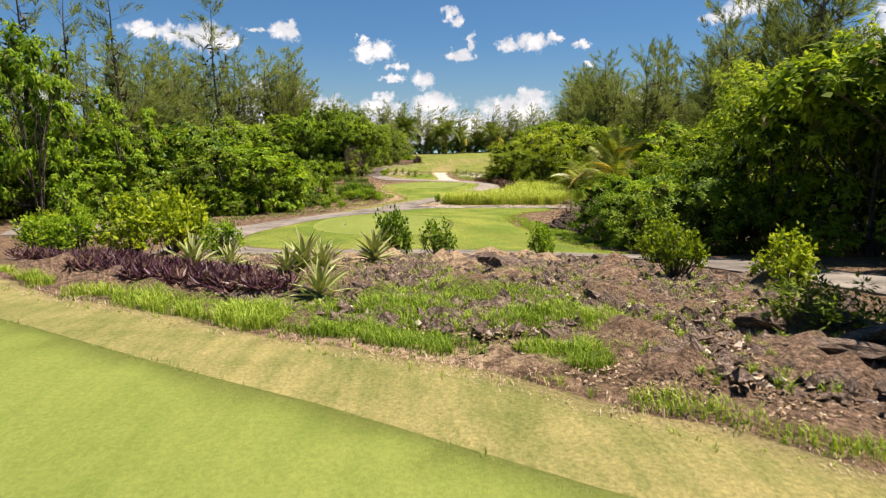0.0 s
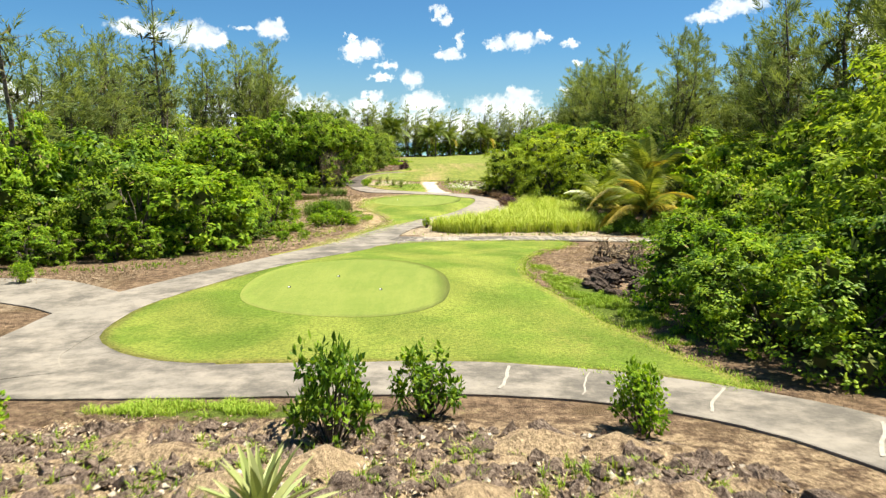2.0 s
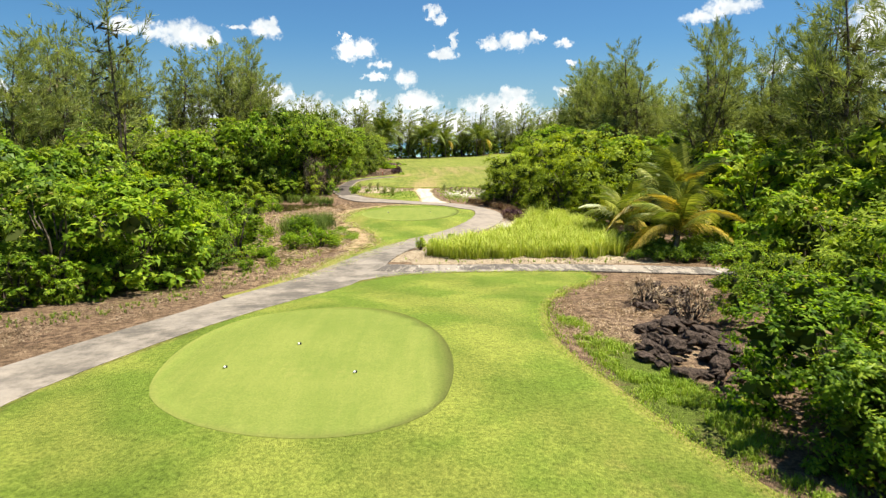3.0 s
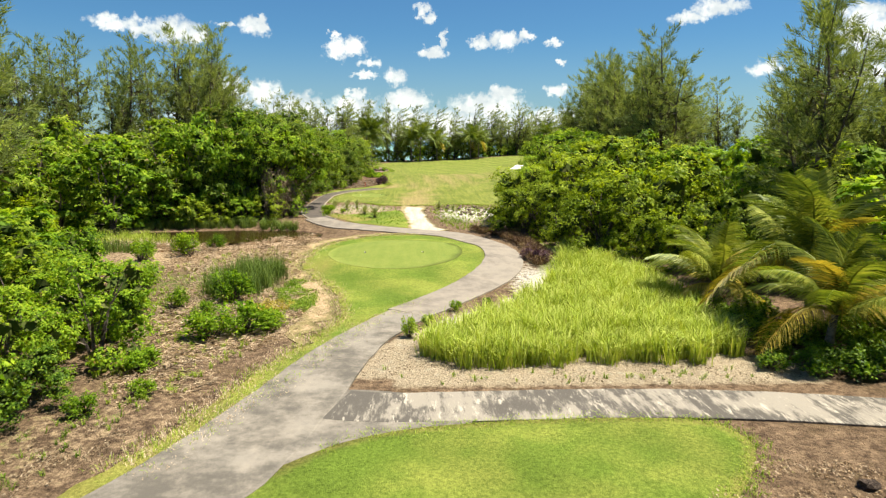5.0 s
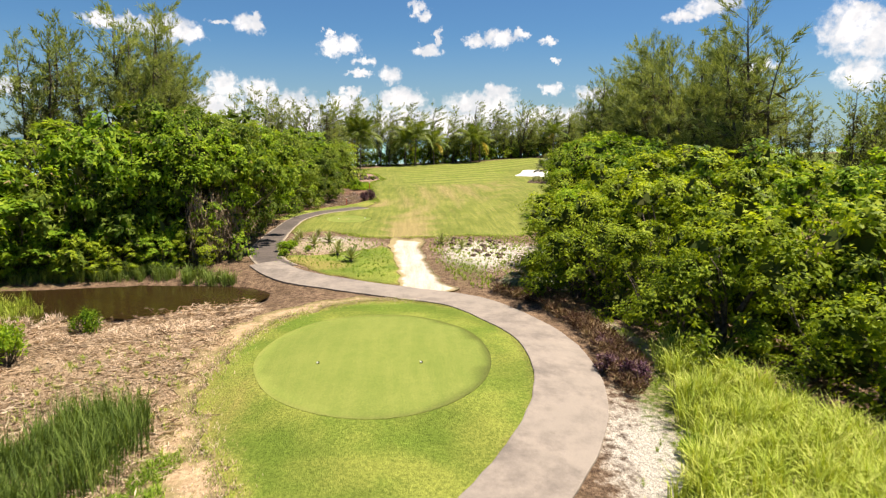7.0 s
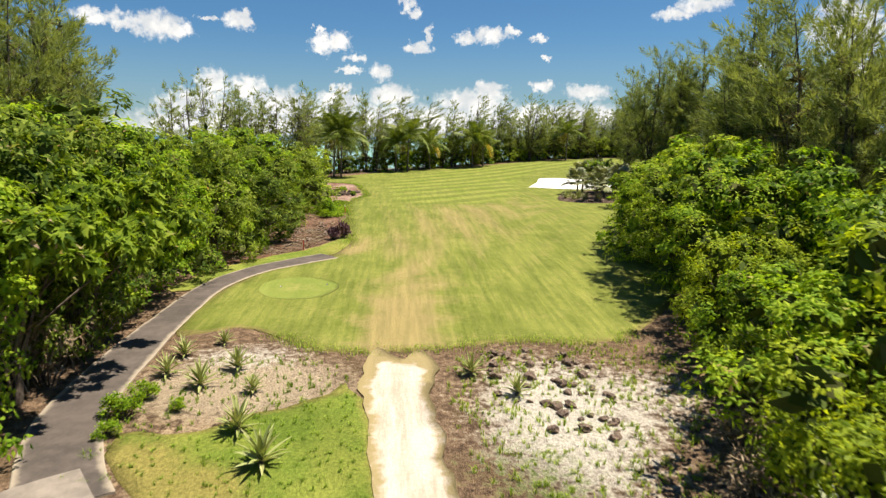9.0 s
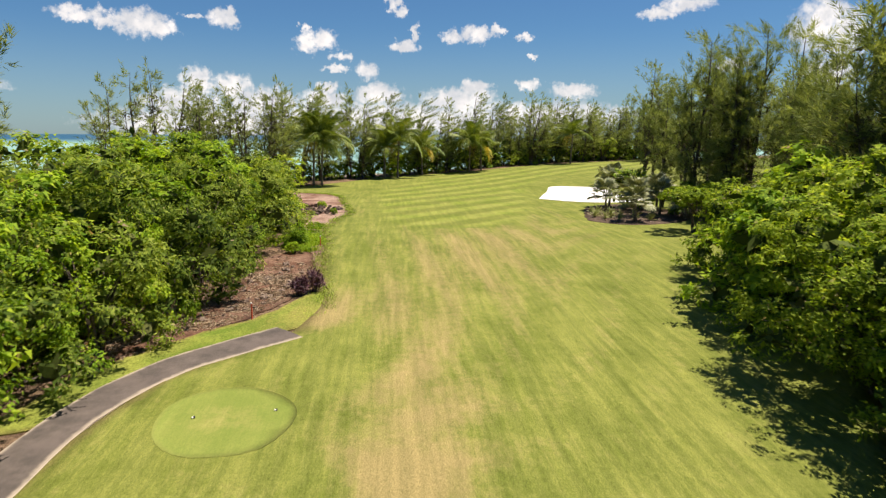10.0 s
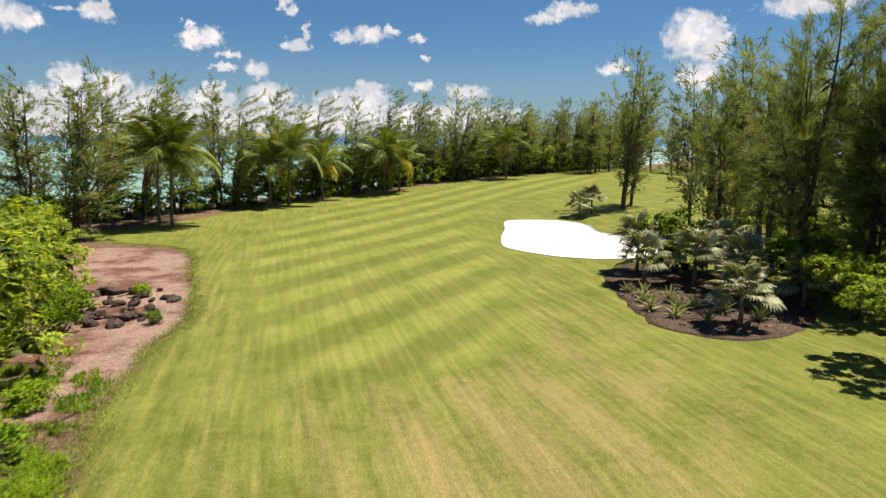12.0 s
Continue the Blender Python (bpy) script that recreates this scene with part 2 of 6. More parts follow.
def plain(a, b, scale=8.0):
    return lambda t, pos: mix_node(t, smooth_node(t, noise_node(t, pos, scale, 5.0, 0.65), 0.3, 0.7), a, b)


M = {
    "ground": material("leaf_litter_soil", soil, 0.95, 0.1, 0.2, 9.0),
    "green": material("putting_grass", lawn((0.138, 0.178, 0.036), (0.186, 0.214, 0.050), (0.30, 0.26, 0.09), dry_edge=0.25, grit=0.5), 0.9, 0.1, 0.012, 40.0),
    "lawn": material("mown_lawn", lawn((0.08, 0.116, 0.017), (0.207, 0.232, 0.047), (0.26, 0.215, 0.07), ((0.8, 0.6, 0.0), 2.2, 0.2), grit=1.25, grain_scale=10.0), 0.9, 0.1, 0.07, 18.0),
    "fairway": material("fairway_grass", lawn((0.104, 0.128, 0.022), (0.200, 0.212, 0.052), (0.275, 0.21, 0.098), ((-0.728, 0.685, 0.0), 2.45, 0.45), tracks=0.12), 0.9, 0.1, 0.05, 12.0),
    "tansoil": material("bare_tan_soil", lambda t, pos: mix_node(t, smooth_node(t, math_node(t, "ADD", attr(t, "rim"), math_node(t, "MULTIPLY", math_node(t, "SUBTRACT", noise_node(t, pos, 2.2, 6.0, 0.7), 0.5), 2.2)), 0.2, 0.7), plain((0.13, 0.105, 0.045), (0.27, 0.215, 0.10), 9.0)(t, pos), plain((0.27, 0.185, 0.105), (0.46, 0.335, 0.205), 5.0)(t, pos)), 0.95, 0.1, 0.05, 9.0),
    "dry": material("dry_rough_grass", lawn((0.125, 0.14, 0.042), (0.285, 0.24, 0.10), (0.36, 0.28, 0.14), grit=0.9), 0.95, 0.1, 0.03, 14.0),
    "path": material("weathered_concrete", concrete((0.24, 0.21, 0.178), (0.07, 0.063, 0.055), (0.32, 0.272, 0.222)), 0.9, 0.2, 0.01, 30.0),
    "palepath": material("pale_concrete", concrete((0.245, 0.21, 0.175), (0.12, 0.104, 0.09), (0.30, 0.252, 0.208), 0.45, 0.72), 0.9, 0.2, 0.01, 30.0),
    "stained": material("stained_concrete", streaked((0.27, 0.235, 0.195), (0.095, 0.083, 0.072), (0.46, 0.40, 0.33)), 0.9, 0.2, 0.012, 26.0),
    "asphalt": material("old_asphalt", lambda t, pos: mix_node(t, smooth_node(t, math_node(t, "ADD", attr(t, "rim"), math_node(t, "MULTIPLY", math_node(t, "SUBTRACT", noise_node(t, pos, 1.4, 6.0, 0.7), 0.5), 0.5)), 0.02, 0.24), (0.30, 0.25, 0.19), concrete((0.105, 0.085, 0.074), (0.055, 0.047, 0.041), (0.145, 0.118, 0.10))(t, pos)), 0.9, 0.2, 0.01, 40.0),
    "mortar": material("pale_repair_mortar", plain((0.27, 0.235, 0.20), (0.38, 0.335, 0.29)), 0.9, 0.2),
    "sand": material("pale_sand", plain((0.40, 0.335, 0.26), (0.56, 0.49, 0.40), 3.0), 0.95, 0.1, 0.05, 7.0),
    "track": material("sandy_track", sandy, 0.95, 0.1, 0.04, 7.0),
    "bunker": material("white_bunker_sand", plain((0.66, 0.64, 0.61), (0.74, 0.72, 0.70), 3.0), 0.95, 0.1, 0.04, 5.0),
    "mulch": material("red_brown_mulch", lambda t, pos: mix_node(t, smooth_node(t, noise_node(t, pos, 0.3, 6.0, 0.7), 0.38, 0.6), plain((0.07, 0.033, 0.022), (0.2, 0.10, 0.07), 9.0)(t, pos), plain((0.17, 0.115, 0.085), (0.42, 0.29, 0.225), 9.0)(t, pos)), 0.95, 0.1, 0.1, 9.0),
    "bankmulch": material("bank_mulch", lambda t, pos: mix_node(t, smooth_node(t, noise_node(t, pos, 0.5, 6.0, 0.7), 0.42, 0.66), plain((0.06, 0.03, 0.02), (0.18, 0.095, 0.06), 9.0)(t, pos), plain((0.13, 0.08, 0.055), (0.29, 0.18, 0.125), 9.0)(t, pos)), 0.95, 0.1, 0.12, 8.0),
    "darkmulch": material("dark_mulch", plain((0.035, 0.024, 0.018), (0.15, 0.105, 0.075), 7.0), 0.95, 0.1, 0.1, 9.0),
    "rock": material("dark_lava_rock", plain((0.022, 0.016, 0.013), (0.125, 0.09, 0.072), 7.0), 0.92, 0.15, 0.07, 16.0),
    "outcrop": material("brown_lava_outcrop", lambda t, pos: mix_node(t, smooth_node(t, noise_node(t, pos, 14.0, 6.0, 0.75), 0.38, 0.64), plain((0.05, 0.033, 0.025), (0.14, 0.096, 0.073), 3.0)(t, pos), plain((0.19, 0.135, 0.10), (0.36, 0.275, 0.215), 5.0)(t, pos)), 0.92, 0.15, 0.09, 16.0),
    # dark leaf tones that paint the shade inside broadleaf crowns
    "twigs": material("crown_inner_shade", leafy((0.035, 0.055, 0.012), (0.065, 0.09, 0.02), (0.10, 0.105, 0.035)), 0.9, 0.05),
    "bark": material("grey_brown_bark", bark((0.05, 0.039, 0.031), (0.15, 0.12, 0.096)), 0.9, 0.2, 0.03, 10.0),
    "palmbark": material("palm_bark", bark((0.10, 0.08, 0.06), (0.27, 0.22, 0.17)), 0.9, 0.2, 0.02, 12.0),
    "vine": material("bright_broad_leaves", leafy((0.045, 0.10, 0.008), (0.19, 0.32, 0.022), (0.40, 0.51, 0.042), (0.40, 0.27, 0.15)), 0.6, 0.12, translucent=0.5),
    "yellow": material("yellow_green_leaves", leafy((0.075, 0.125, 0.007), (0.22, 0.30, 0.017), (0.44, 0.51, 0.038)), 0.55, 0.14, translucent=0.46),
    "glossy": material("dark_glossy_leaves", leafy((0.035, 0.085, 0.006), (0.13, 0.23, 0.016), (0.34, 0.44, 0.036)), 0.5, 0.2, translucent=0.4),
    "feather": material("feathery_leaves", leafy((0.055, 0.105, 0.01), (0.215, 0.31, 0.028), (0.43, 0.51, 0.066), (0.50, 0.34, 0.26)), 0.65, 0.1, translucent=0.5),
    "acacia": material("olive_feathery_leaves", leafy((0.04, 0.078, 0.01), (0.145, 0.21, 0.026), (0.31, 0.37, 0.06), (0.45, 0.31, 0.22)), 0.65, 0.1, translucent=0.44),
    "needle": material("casuarina_needles", leafy((0.085, 0.112, 0.033), (0.195, 0.24, 0.076), (0.34, 0.38, 0.135)), 0.75, 0.1, translucent=0.42),
    "dryblade": material("dry_grass_blades", leafy((0.12, 0.11, 0.035), (0.215, 0.185, 0.07), (0.33, 0.275, 0.135)), 0.9, 0.1, translucent=0.2),
    # brown of the inner crown, darkened to paint the shade there
    "brownfill": material("dark_brown_inner_fill", leafy((0.05, 0.05, 0.024), (0.10, 0.095, 0.045), (0.16, 0.14, 0.07)), 0.9, 0.05, translucent=0.2),
    "dryleaf": material("dry_twigs", leafy((0.12, 0.08, 0.05), (0.26, 0.19, 0.12), (0.42, 0.33, 0.23)), 0.9, 0.1),
    "frond": material("palm_fronds", leafy((0.06, 0.10, 0.013), (0.15, 0.205, 0.03), (0.30, 0.33, 0.06)), 0.5, 0.35, translucent=0.2),
    "youngfrond": material("young_palm_fronds", leafy((0.08, 0.12, 0.015), (0.20, 0.245, 0.035), (0.40, 0.41, 0.085)), 0.45, 0.4, translucent=0.3),
    "yellowfrond": material("yellowing_fronds", leafy((0.25, 0.21, 0.03), (0.45, 0.36, 0.06), (0.62, 0.47, 0.08)), 0.5, 0.3, translucent=0.25),
    "fan": material("silvery_fan_leaves", leafy((0.09, 0.11, 0.042), (0.20, 0.22, 0.10), (0.37, 0.37, 0.20)), 0.5, 0.35, translucent=0.15),
    "agave": material("agave_leaves", leafy((0.10, 0.15, 0.04), (0.27, 0.30, 0.10), (0.50, 0.48, 0.24)), 0.55, 0.3, translucent=0.1),
    "purple": material("purple_leaves", leafy((0.035, 0.012, 0.018), (0.085, 0.028, 0.055), (0.24, 0.15, 0.10)), 0.5, 0.35, translucent=0.15),
    "redleaf": material("dry_red_leaves", leafy((0.045, 0.02, 0.014), (0.11, 0.055, 0.035), (0.27, 0.19, 0.10)), 0.7, 0.2, translucent=0.15),
    "tallgrass": material("tall_ornamental_grass", leafy((0.18, 0.25, 0.025), (0.35, 0.43, 0.055), (0.56, 0.58, 0.16)), 0.7, 0.2, translucent=0.3),
    "weedgrass": material("bright_weed_grass", leafy((0.10, 0.18, 0.015), (0.235, 0.35, 0.032), (0.41, 0.48, 0.085)), 0.7, 0.2, translucent=0.3),
    "reed": material("green_reeds", leafy((0.06, 0.10, 0.02), (0.15, 0.22, 0.04), (0.26, 0.32, 0.08)), 0.7, 0.2, translucent=0.25),
    "straw": material("dead_straw", leafy((0.24, 0.16, 0.095), (0.48, 0.355, 0.235), (0.72, 0.58, 0.44)), 0.9, 0.1, translucent=0.1),
    "white": material("white_paint", plain((0.74, 0.74, 0.72), (0.82, 0.82, 0.8)), 0.5, 0.4),
    "black": material("dark_rubber", plain((0.02, 0.02, 0.02), (0.04, 0.04, 0.04)), 0.6, 0.3),
    "red": material("red_paint", plain((0.42, 0.04, 0.02), (0.55, 0.07, 0.03)), 0.5, 0.4),
}


def water(name, deep, shallow, rough, ripple, scale):
    m = material(name, plain(deep, shallow, 0.01), rough, 0.5)
    t = m.node_tree
    b = t.nodes.new("ShaderNodeBump")
    b.inputs["Distance"].default_value = ripple
    t.links.new(noise_node(t, t.nodes.new("ShaderNodeTexCoord").outputs["Object"], scale, 4.0), b.inputs["Height"])
    t.links.new(b.outputs[0], t.nodes["Principled BSDF"].inputs["Normal"])
    return m


# ---- mesh helpers ----
def soup(name, verts, faces, mat=None, smooth=False):
    me = bpy.data.meshes.new(name)
    me.from_pydata(np.asarray(verts, float).tolist(), [], [list(f) for f in np.asarray(faces).tolist()] if not isinstance(faces, list) else faces)
    if mat:
        me.materials.append(M[mat] if isinstance(mat, str) else mat)
    if smooth:
        me.polygons.foreach_set("use_smooth", [True] * len(me.polygons))
    me.update()
    return me


def part(name, mesh, parent, label="", m=None):
    ob = new(name, mesh)
    ob.parent = parent
    if m is not None:
        ob.matrix_basis = m
    return tagged(ob, label)


def thing(name, label, category, group="", m=None, mesh=None, kind=""):
    ob = new(name, mesh)
    if m is not None:
        ob.matrix_basis = m
    return tagged(ob, label, category, group, kind)


def join(chunks):
    """One list of corners and faces out of several."""
    vs, fs, n = [], [], 0
    for v, f in chunks:
        vs.append(np.asarray(v, float))
        fs += [[i + n for i in q] for q in f]
        n += len(v)
    return np.concatenate(vs), fs


def tube(points, radii, sides=7):
    pts = [Vector(p) for p in points]
    v, f = [], []
    for i, p in enumerate(pts):
        d = (pts[min(i + 1, len(pts) - 1)] - pts[max(i - 1, 0)]).normalized()
        u = d.cross(Vector((0.3, 1, 0.1))).normalized()
        w = d.cross(u)
        for k in range(sides):
            a = math.tau * k / sides
            v.append(p + (u * math.cos(a) + w * math.sin(a)) * radii[i])
    for i in range(len(pts) - 1):
        for k in range(sides):
            a, b = i * sides + k, i * sides + (k + 1) % sides
            f.append([a, b, b + sides, a + sides])
    f.append([(len(pts) - 1) * sides + k for k in range(sides)])
    f.append([sides - 1 - k for k in range(sides)])
    return [tuple(q) for q in v], f


def unit(v):
    return v / np.maximum(np.linalg.norm(v, axis=-1, keepdims=True), 1e-9)


def leaves(rng, pos, way, length, width, fold=0.25, face=None):
    """Folded leaves of four corners: a stem end, a tip and two sides. face: the side that looks at the light."""
    n = len(pos)
    way = unit(way)
    up = unit(rng.normal(size=(n, 3))) if face is None else face
    side = unit(np.cross(way, up))
    up = np.cross(side, way)
    L = (length * rng.uniform(0.7, 1.3, n))[:, None]
    W = (width * rng.uniform(0.7, 1.3, n))[:, None]
    a, b = pos, pos + way * L
    mid = pos + way * L * 0.45 - up * W * fold
    v = np.stack([a, mid + side * W * 0.5, b, mid - side * W * 0.5], 1).reshape(-1, 3)
    i = np.arange(n)[:, None] * 4
    return v, np.concatenate([i + [0, 1, 2], i + [0, 2, 3]])


def blades(rng, base, height, width, lean, bend=0.5):
    """Grass blades of two lengths each, bent over."""
    n = len(base)
    a = rng.uniform(0, math.tau, n)
    out = np.stack([np.cos(a), np.sin(a), np.zeros(n)], 1)
    side = np.stack([-np.sin(a), np.cos(a), np.zeros(n)], 1) * (width * rng.uniform(0.7, 1.3, n))[:, None] * 0.5
    h = (height * rng.uniform(0.6, 1.2, n))[:, None]
    l = rng.uniform(0.1, 1.0, n)[:, None] * lean
    mid = base + out * h * l * 0.35 + [0, 0, 1] * h * 0.6
    tip = base + out * h * l * (0.6 + bend) + [0, 0, 1] * h * (1 - bend * l * 0.6)
    v = np.stack([base - side, base + side, mid + side * 0.8, mid - side * 0.8, tip], 1).reshape(-1, 3)
    i = np.arange(n)[:, None] * 5
    return v, np.concatenate([i + [0, 1, 2], i + [0, 2, 3], i + [3, 2, 4]])


# ---- terrain ----
PROFILE = [(-60, 2.4), (10, 2.4), (14, 2.25), (18, 1.9), (21, 1.6), (24, 1.15), (27.5, 0.7), (32, 0.5), (40, 0.45), (51, 0.15), (56, 0.0), (64, -0.22), (72, -0.1),
           (82, 0.12), (91, 0.2), (100, 0.45), (110, 0.75), (120, 1.0), (132, 1.3), (146, 1.8), (170, 1.6), (195, 1.4), (230, 1.8), (280, 2.6), (420, 2.6)]
PY = np.arange(-60, 420, 0.5)
_z = np.interp(PY, *zip(*PROFILE))
_k = np.hanning(13) / np.hanning(13).sum()
PZ = np.convolve(np.pad(_z, 6, "edge"), _k, "valid")
MOUNDS = [(-11.0, 91.3, 3.4, 2.4, -0.55), (-2.4, 37.5, 6.5, 8, 0.3), (0, 77.5, 6, 6, 0.52), (-17.5, 89.3, 10, 7.2, -0.8), (27, 190, 8, 9, -0.9), (60, 250, 40, 70, 1.2)]


def tz(x, y):
    """Height of the smooth ground."""
    x, y = np.asarray(x, float), np.asarray(y, float)
    z = np.interp(y, PY, PZ)
    for cx, cy, rx, ry, h in MOUNDS:
        d = ((x - cx) / rx) ** 2 + ((y - cy) / ry) ** 2
        z = z + h * np.exp(-np.minimum(d * d, 50))
    s = -(x + 14) * 0.614 + (y - 203) * 0.789
    drop = np.clip((s - 18) / 22, 0, 1)
    return z * (1 - drop) - 3.0 * drop


def spline(points, closed=True, step=0.5):
    p = np.asarray(points, float)
    n = len(p)
    out = []
    for i in range(n if closed else n - 1):
        g = (lambda k: p[k % n]) if closed else (lambda k: p[min(max(k, 0), n - 1)])
        a, b, c, d = g(i - 1), g(i), g(i + 1), g(i + 2)
        m = max(2, int(np.linalg.norm(c - b) / step))
        for u in np.arange(m) / m:
            out.append(0.5 * (2 * b + (c - a) * u + (2 * a - 5 * b + 4 * c - d) * u * u + (3 * b - a - 3 * c + d) * u ** 3))
    if not closed:
        out.append(p[-1])
    return np.array(out)


def inside(poly, x, y):
    x, y = np.asarray(x), np.asarray(y)
    hit = np.zeros(x.shape, bool)
    for (ax, ay), (bx, by) in zip(poly, np.roll(poly, -1, 0)):
        if ay != by:
            hit ^= ((ay > y) != (by > y)) & (x < (bx - ax) * (y - ay) / (by - ay) + ax)
    return hit


def rim_distance(poly, x, y):
    d = np.full(np.shape(x), 1e9)
    for (ax, ay), (bx, by) in zip(poly, np.roll(poly, -1, 0)):
        ex, ey = bx - ax, by - ay
        u = np.clip(((x - ax) * ex + (y - ay) * ey) / max(ex * ex + ey * ey, 1e-9), 0, 1)
        d = np.minimum(d, np.hypot(x - ax - u * ex, y - ay - u * ey))
    return d


def set_attr(me, name, values):
    me.attributes.new(name, "FLOAT", "POINT").data.foreach_set("value", np.asarray(values, np.float32))


def patch(name, points, mat, label, category, lift=0.03, step=0.6, worn=None, mown=None, wobble=0.0, rim_width=1.0, dome=0.0):
    """A sheet of ground cover with a curved outline that follows the terrain; its rim goes down into the soil."""
    ring = spline(points, True, step)
    if wobble:
        ring = ring + np.array([[noise.noise((x * 0.9, y * 0.9, 3.0)), noise.noise((x * 0.9, y * 0.9, 9.0))] for x, y in ring]) * wobble
    lo, hi = ring.min(0), ring.max(0)
    gx, gy = np.meshgrid(np.arange(lo[0], hi[0], step), np.arange(lo[1], hi[1], step))
    gx, gy = gx.ravel(), gy.ravel()
    keep = inside(ring, gx, gy)
    gx, gy = gx[keep], gy[keep]
    far = rim_distance(ring, gx, gy) > step * 0.45
    pts = [Vector(q) for q in ring] + [Vector(q) for q in zip(gx[far], gy[far])]
    n = len(ring)
    v2, _, faces, *_ = delaunay_2d_cdt(pts, [(i, (i + 1) % n) for i in range(n)], [], 1, 1e-4)
    x, y = np.array([q[0] for q in v2]), np.array([q[1] for q in v2])
    d = rim_distance(ring, x, y)
    z = tz(x, y) + lift + dome * np.clip(d / 1.2, 0, 1) ** 0.7
    faces = [list(f) for f in faces]
    verts = np.stack([x, y, z], 1)
    edge = [i for i in range(len(x)) if d[i] < 1e-3]
    order = sorted(edge, key=lambda i: int(np.argmin((ring[:, 0] - x[i]) ** 2 + (ring[:, 1] - y[i]) ** 2)))
    low = verts[order] - [0, 0, 0.35]
    k = len(verts)
    verts = np.concatenate([verts, low])
    for i in range(len(order)):
        j = (i + 1) % len(order)
        faces.append([order[i], k + i, k + j, order[j]])
    me = soup(name, verts, faces, mat)
    allx, ally = verts[:, 0], verts[:, 1]
    dd = np.concatenate([d, np.zeros(len(low))])
    set_attr(me, "rim", np.clip(dd / rim_width, 0, 1))
    set_attr(me, "worn", worn(allx, ally) if worn else np.zeros(len(allx)))
    set_attr(me, "mown", mown(allx, ally) if mown else np.ones(len(allx)))
    me.polygons.foreach_set("use_smooth", [True] * len(me.polygons))
    return tagged(new(name, me), label, category, kind="structure")


def ribbon(name, line, width, mat, label, category, lift=0.06, step=0.5):
    """A paved way with a bevelled edge and a real thickness."""
    c = spline(line, False, step)
    t = np.gradient(c, axis=0)
    t /= np.linalg.norm(t, axis=1, keepdims=True)
    nrm = np.stack([-t[:, 1], t[:, 0]], 1)
    w = np.interp(np.linspace(0, 1, len(c)), np.linspace(0, 1, len(width)), width) if isinstance(width, (list, tuple)) else np.full(len(c), width)
    cols = [(-0.5, -0.3), (-0.5, -0.015), (-0.485, 0.0), (-0.25, 0.012), (0.0, 0.016), (0.25, 0.012), (0.485, 0.0), (0.5, -0.015), (0.5, -0.3)]
    verts = []
    for i in range(len(c)):
        for u, h in cols:
            wob = 0.05 * noise.noise((c[i][0] * 1.3, c[i][1] * 1.3, u * 4)) if abs(u) > 0.4 else 0
            p = c[i] + nrm[i] * (u * w[i] + wob)
            verts.append((p[0], p[1], float(tz(p[0], p[1])) + lift + h))
    m = len(cols)
    faces = [[i * m + k, i * m + k + 1, (i + 1) * m + k + 1, (i + 1) * m + k] for i in range(len(c) - 1) for k in range(m - 1)]
    faces += [list(range(m)), [(len(c) - 1) * m + k for k in range(m)][::-1]]
    me = soup(name, verts, faces, mat)
    set_attr(me, "rim", [1 - 2 * abs(u) for _ in range(len(c)) for u, _h in cols])
    return tagged(new(name, me), label, category, kind="structure")


def blob(x, y, cx, cy, rx, ry):
    return np.exp(-(((x - cx) / rx) ** 2 + ((y - cy) / ry) ** 2))


# ---- ground, sea ----
BED = spline([(-13, 17), (-9, 13.6), (-4.5, 10.8), (-1.5, 9.2), (1.1, 7.7), (4, 5.2), (9, 2), (11, 8), (8.3, 15), (6.5, 19), (5, 21.3), (2, 23.2), (-4, 23.8), (-8, 24.3), (-11, 26)], True, 0.7)
STRIP = spline([(-2.3, 56.2), (-1.7, 60.2), (0.5, 63.5), (3, 66), (6, 70.5), (7.5, 76), (8, 82), (9.5, 84), (9.5, 70), (9, 62), (12.5, 58.5), (13, 55.4), (5, 55.5)], True, 1.0)


SECOND_LAWN = [(-7.3, 76.9), (-6.9, 82.8), (-4.8, 86.7), (-0.9, 88.2), (2.9, 86.2), (4.4, 81), (4.5, 76.4), (3.6, 73.0), (1.5, 69.2), (-0.6, 66.1), (-2.1, 63.4), (-3.3, 60), (-4.4, 56), (-5.4, 53), (-6.6, 49.6), (-8.0, 46.6), (-8.7, 46.9), (-7.3, 50), (-6.6, 52.4), (-5.7, 56.4), (-4.8, 60), (-3.7, 64.4), (-4.4, 69.2), (-6.2, 73)]


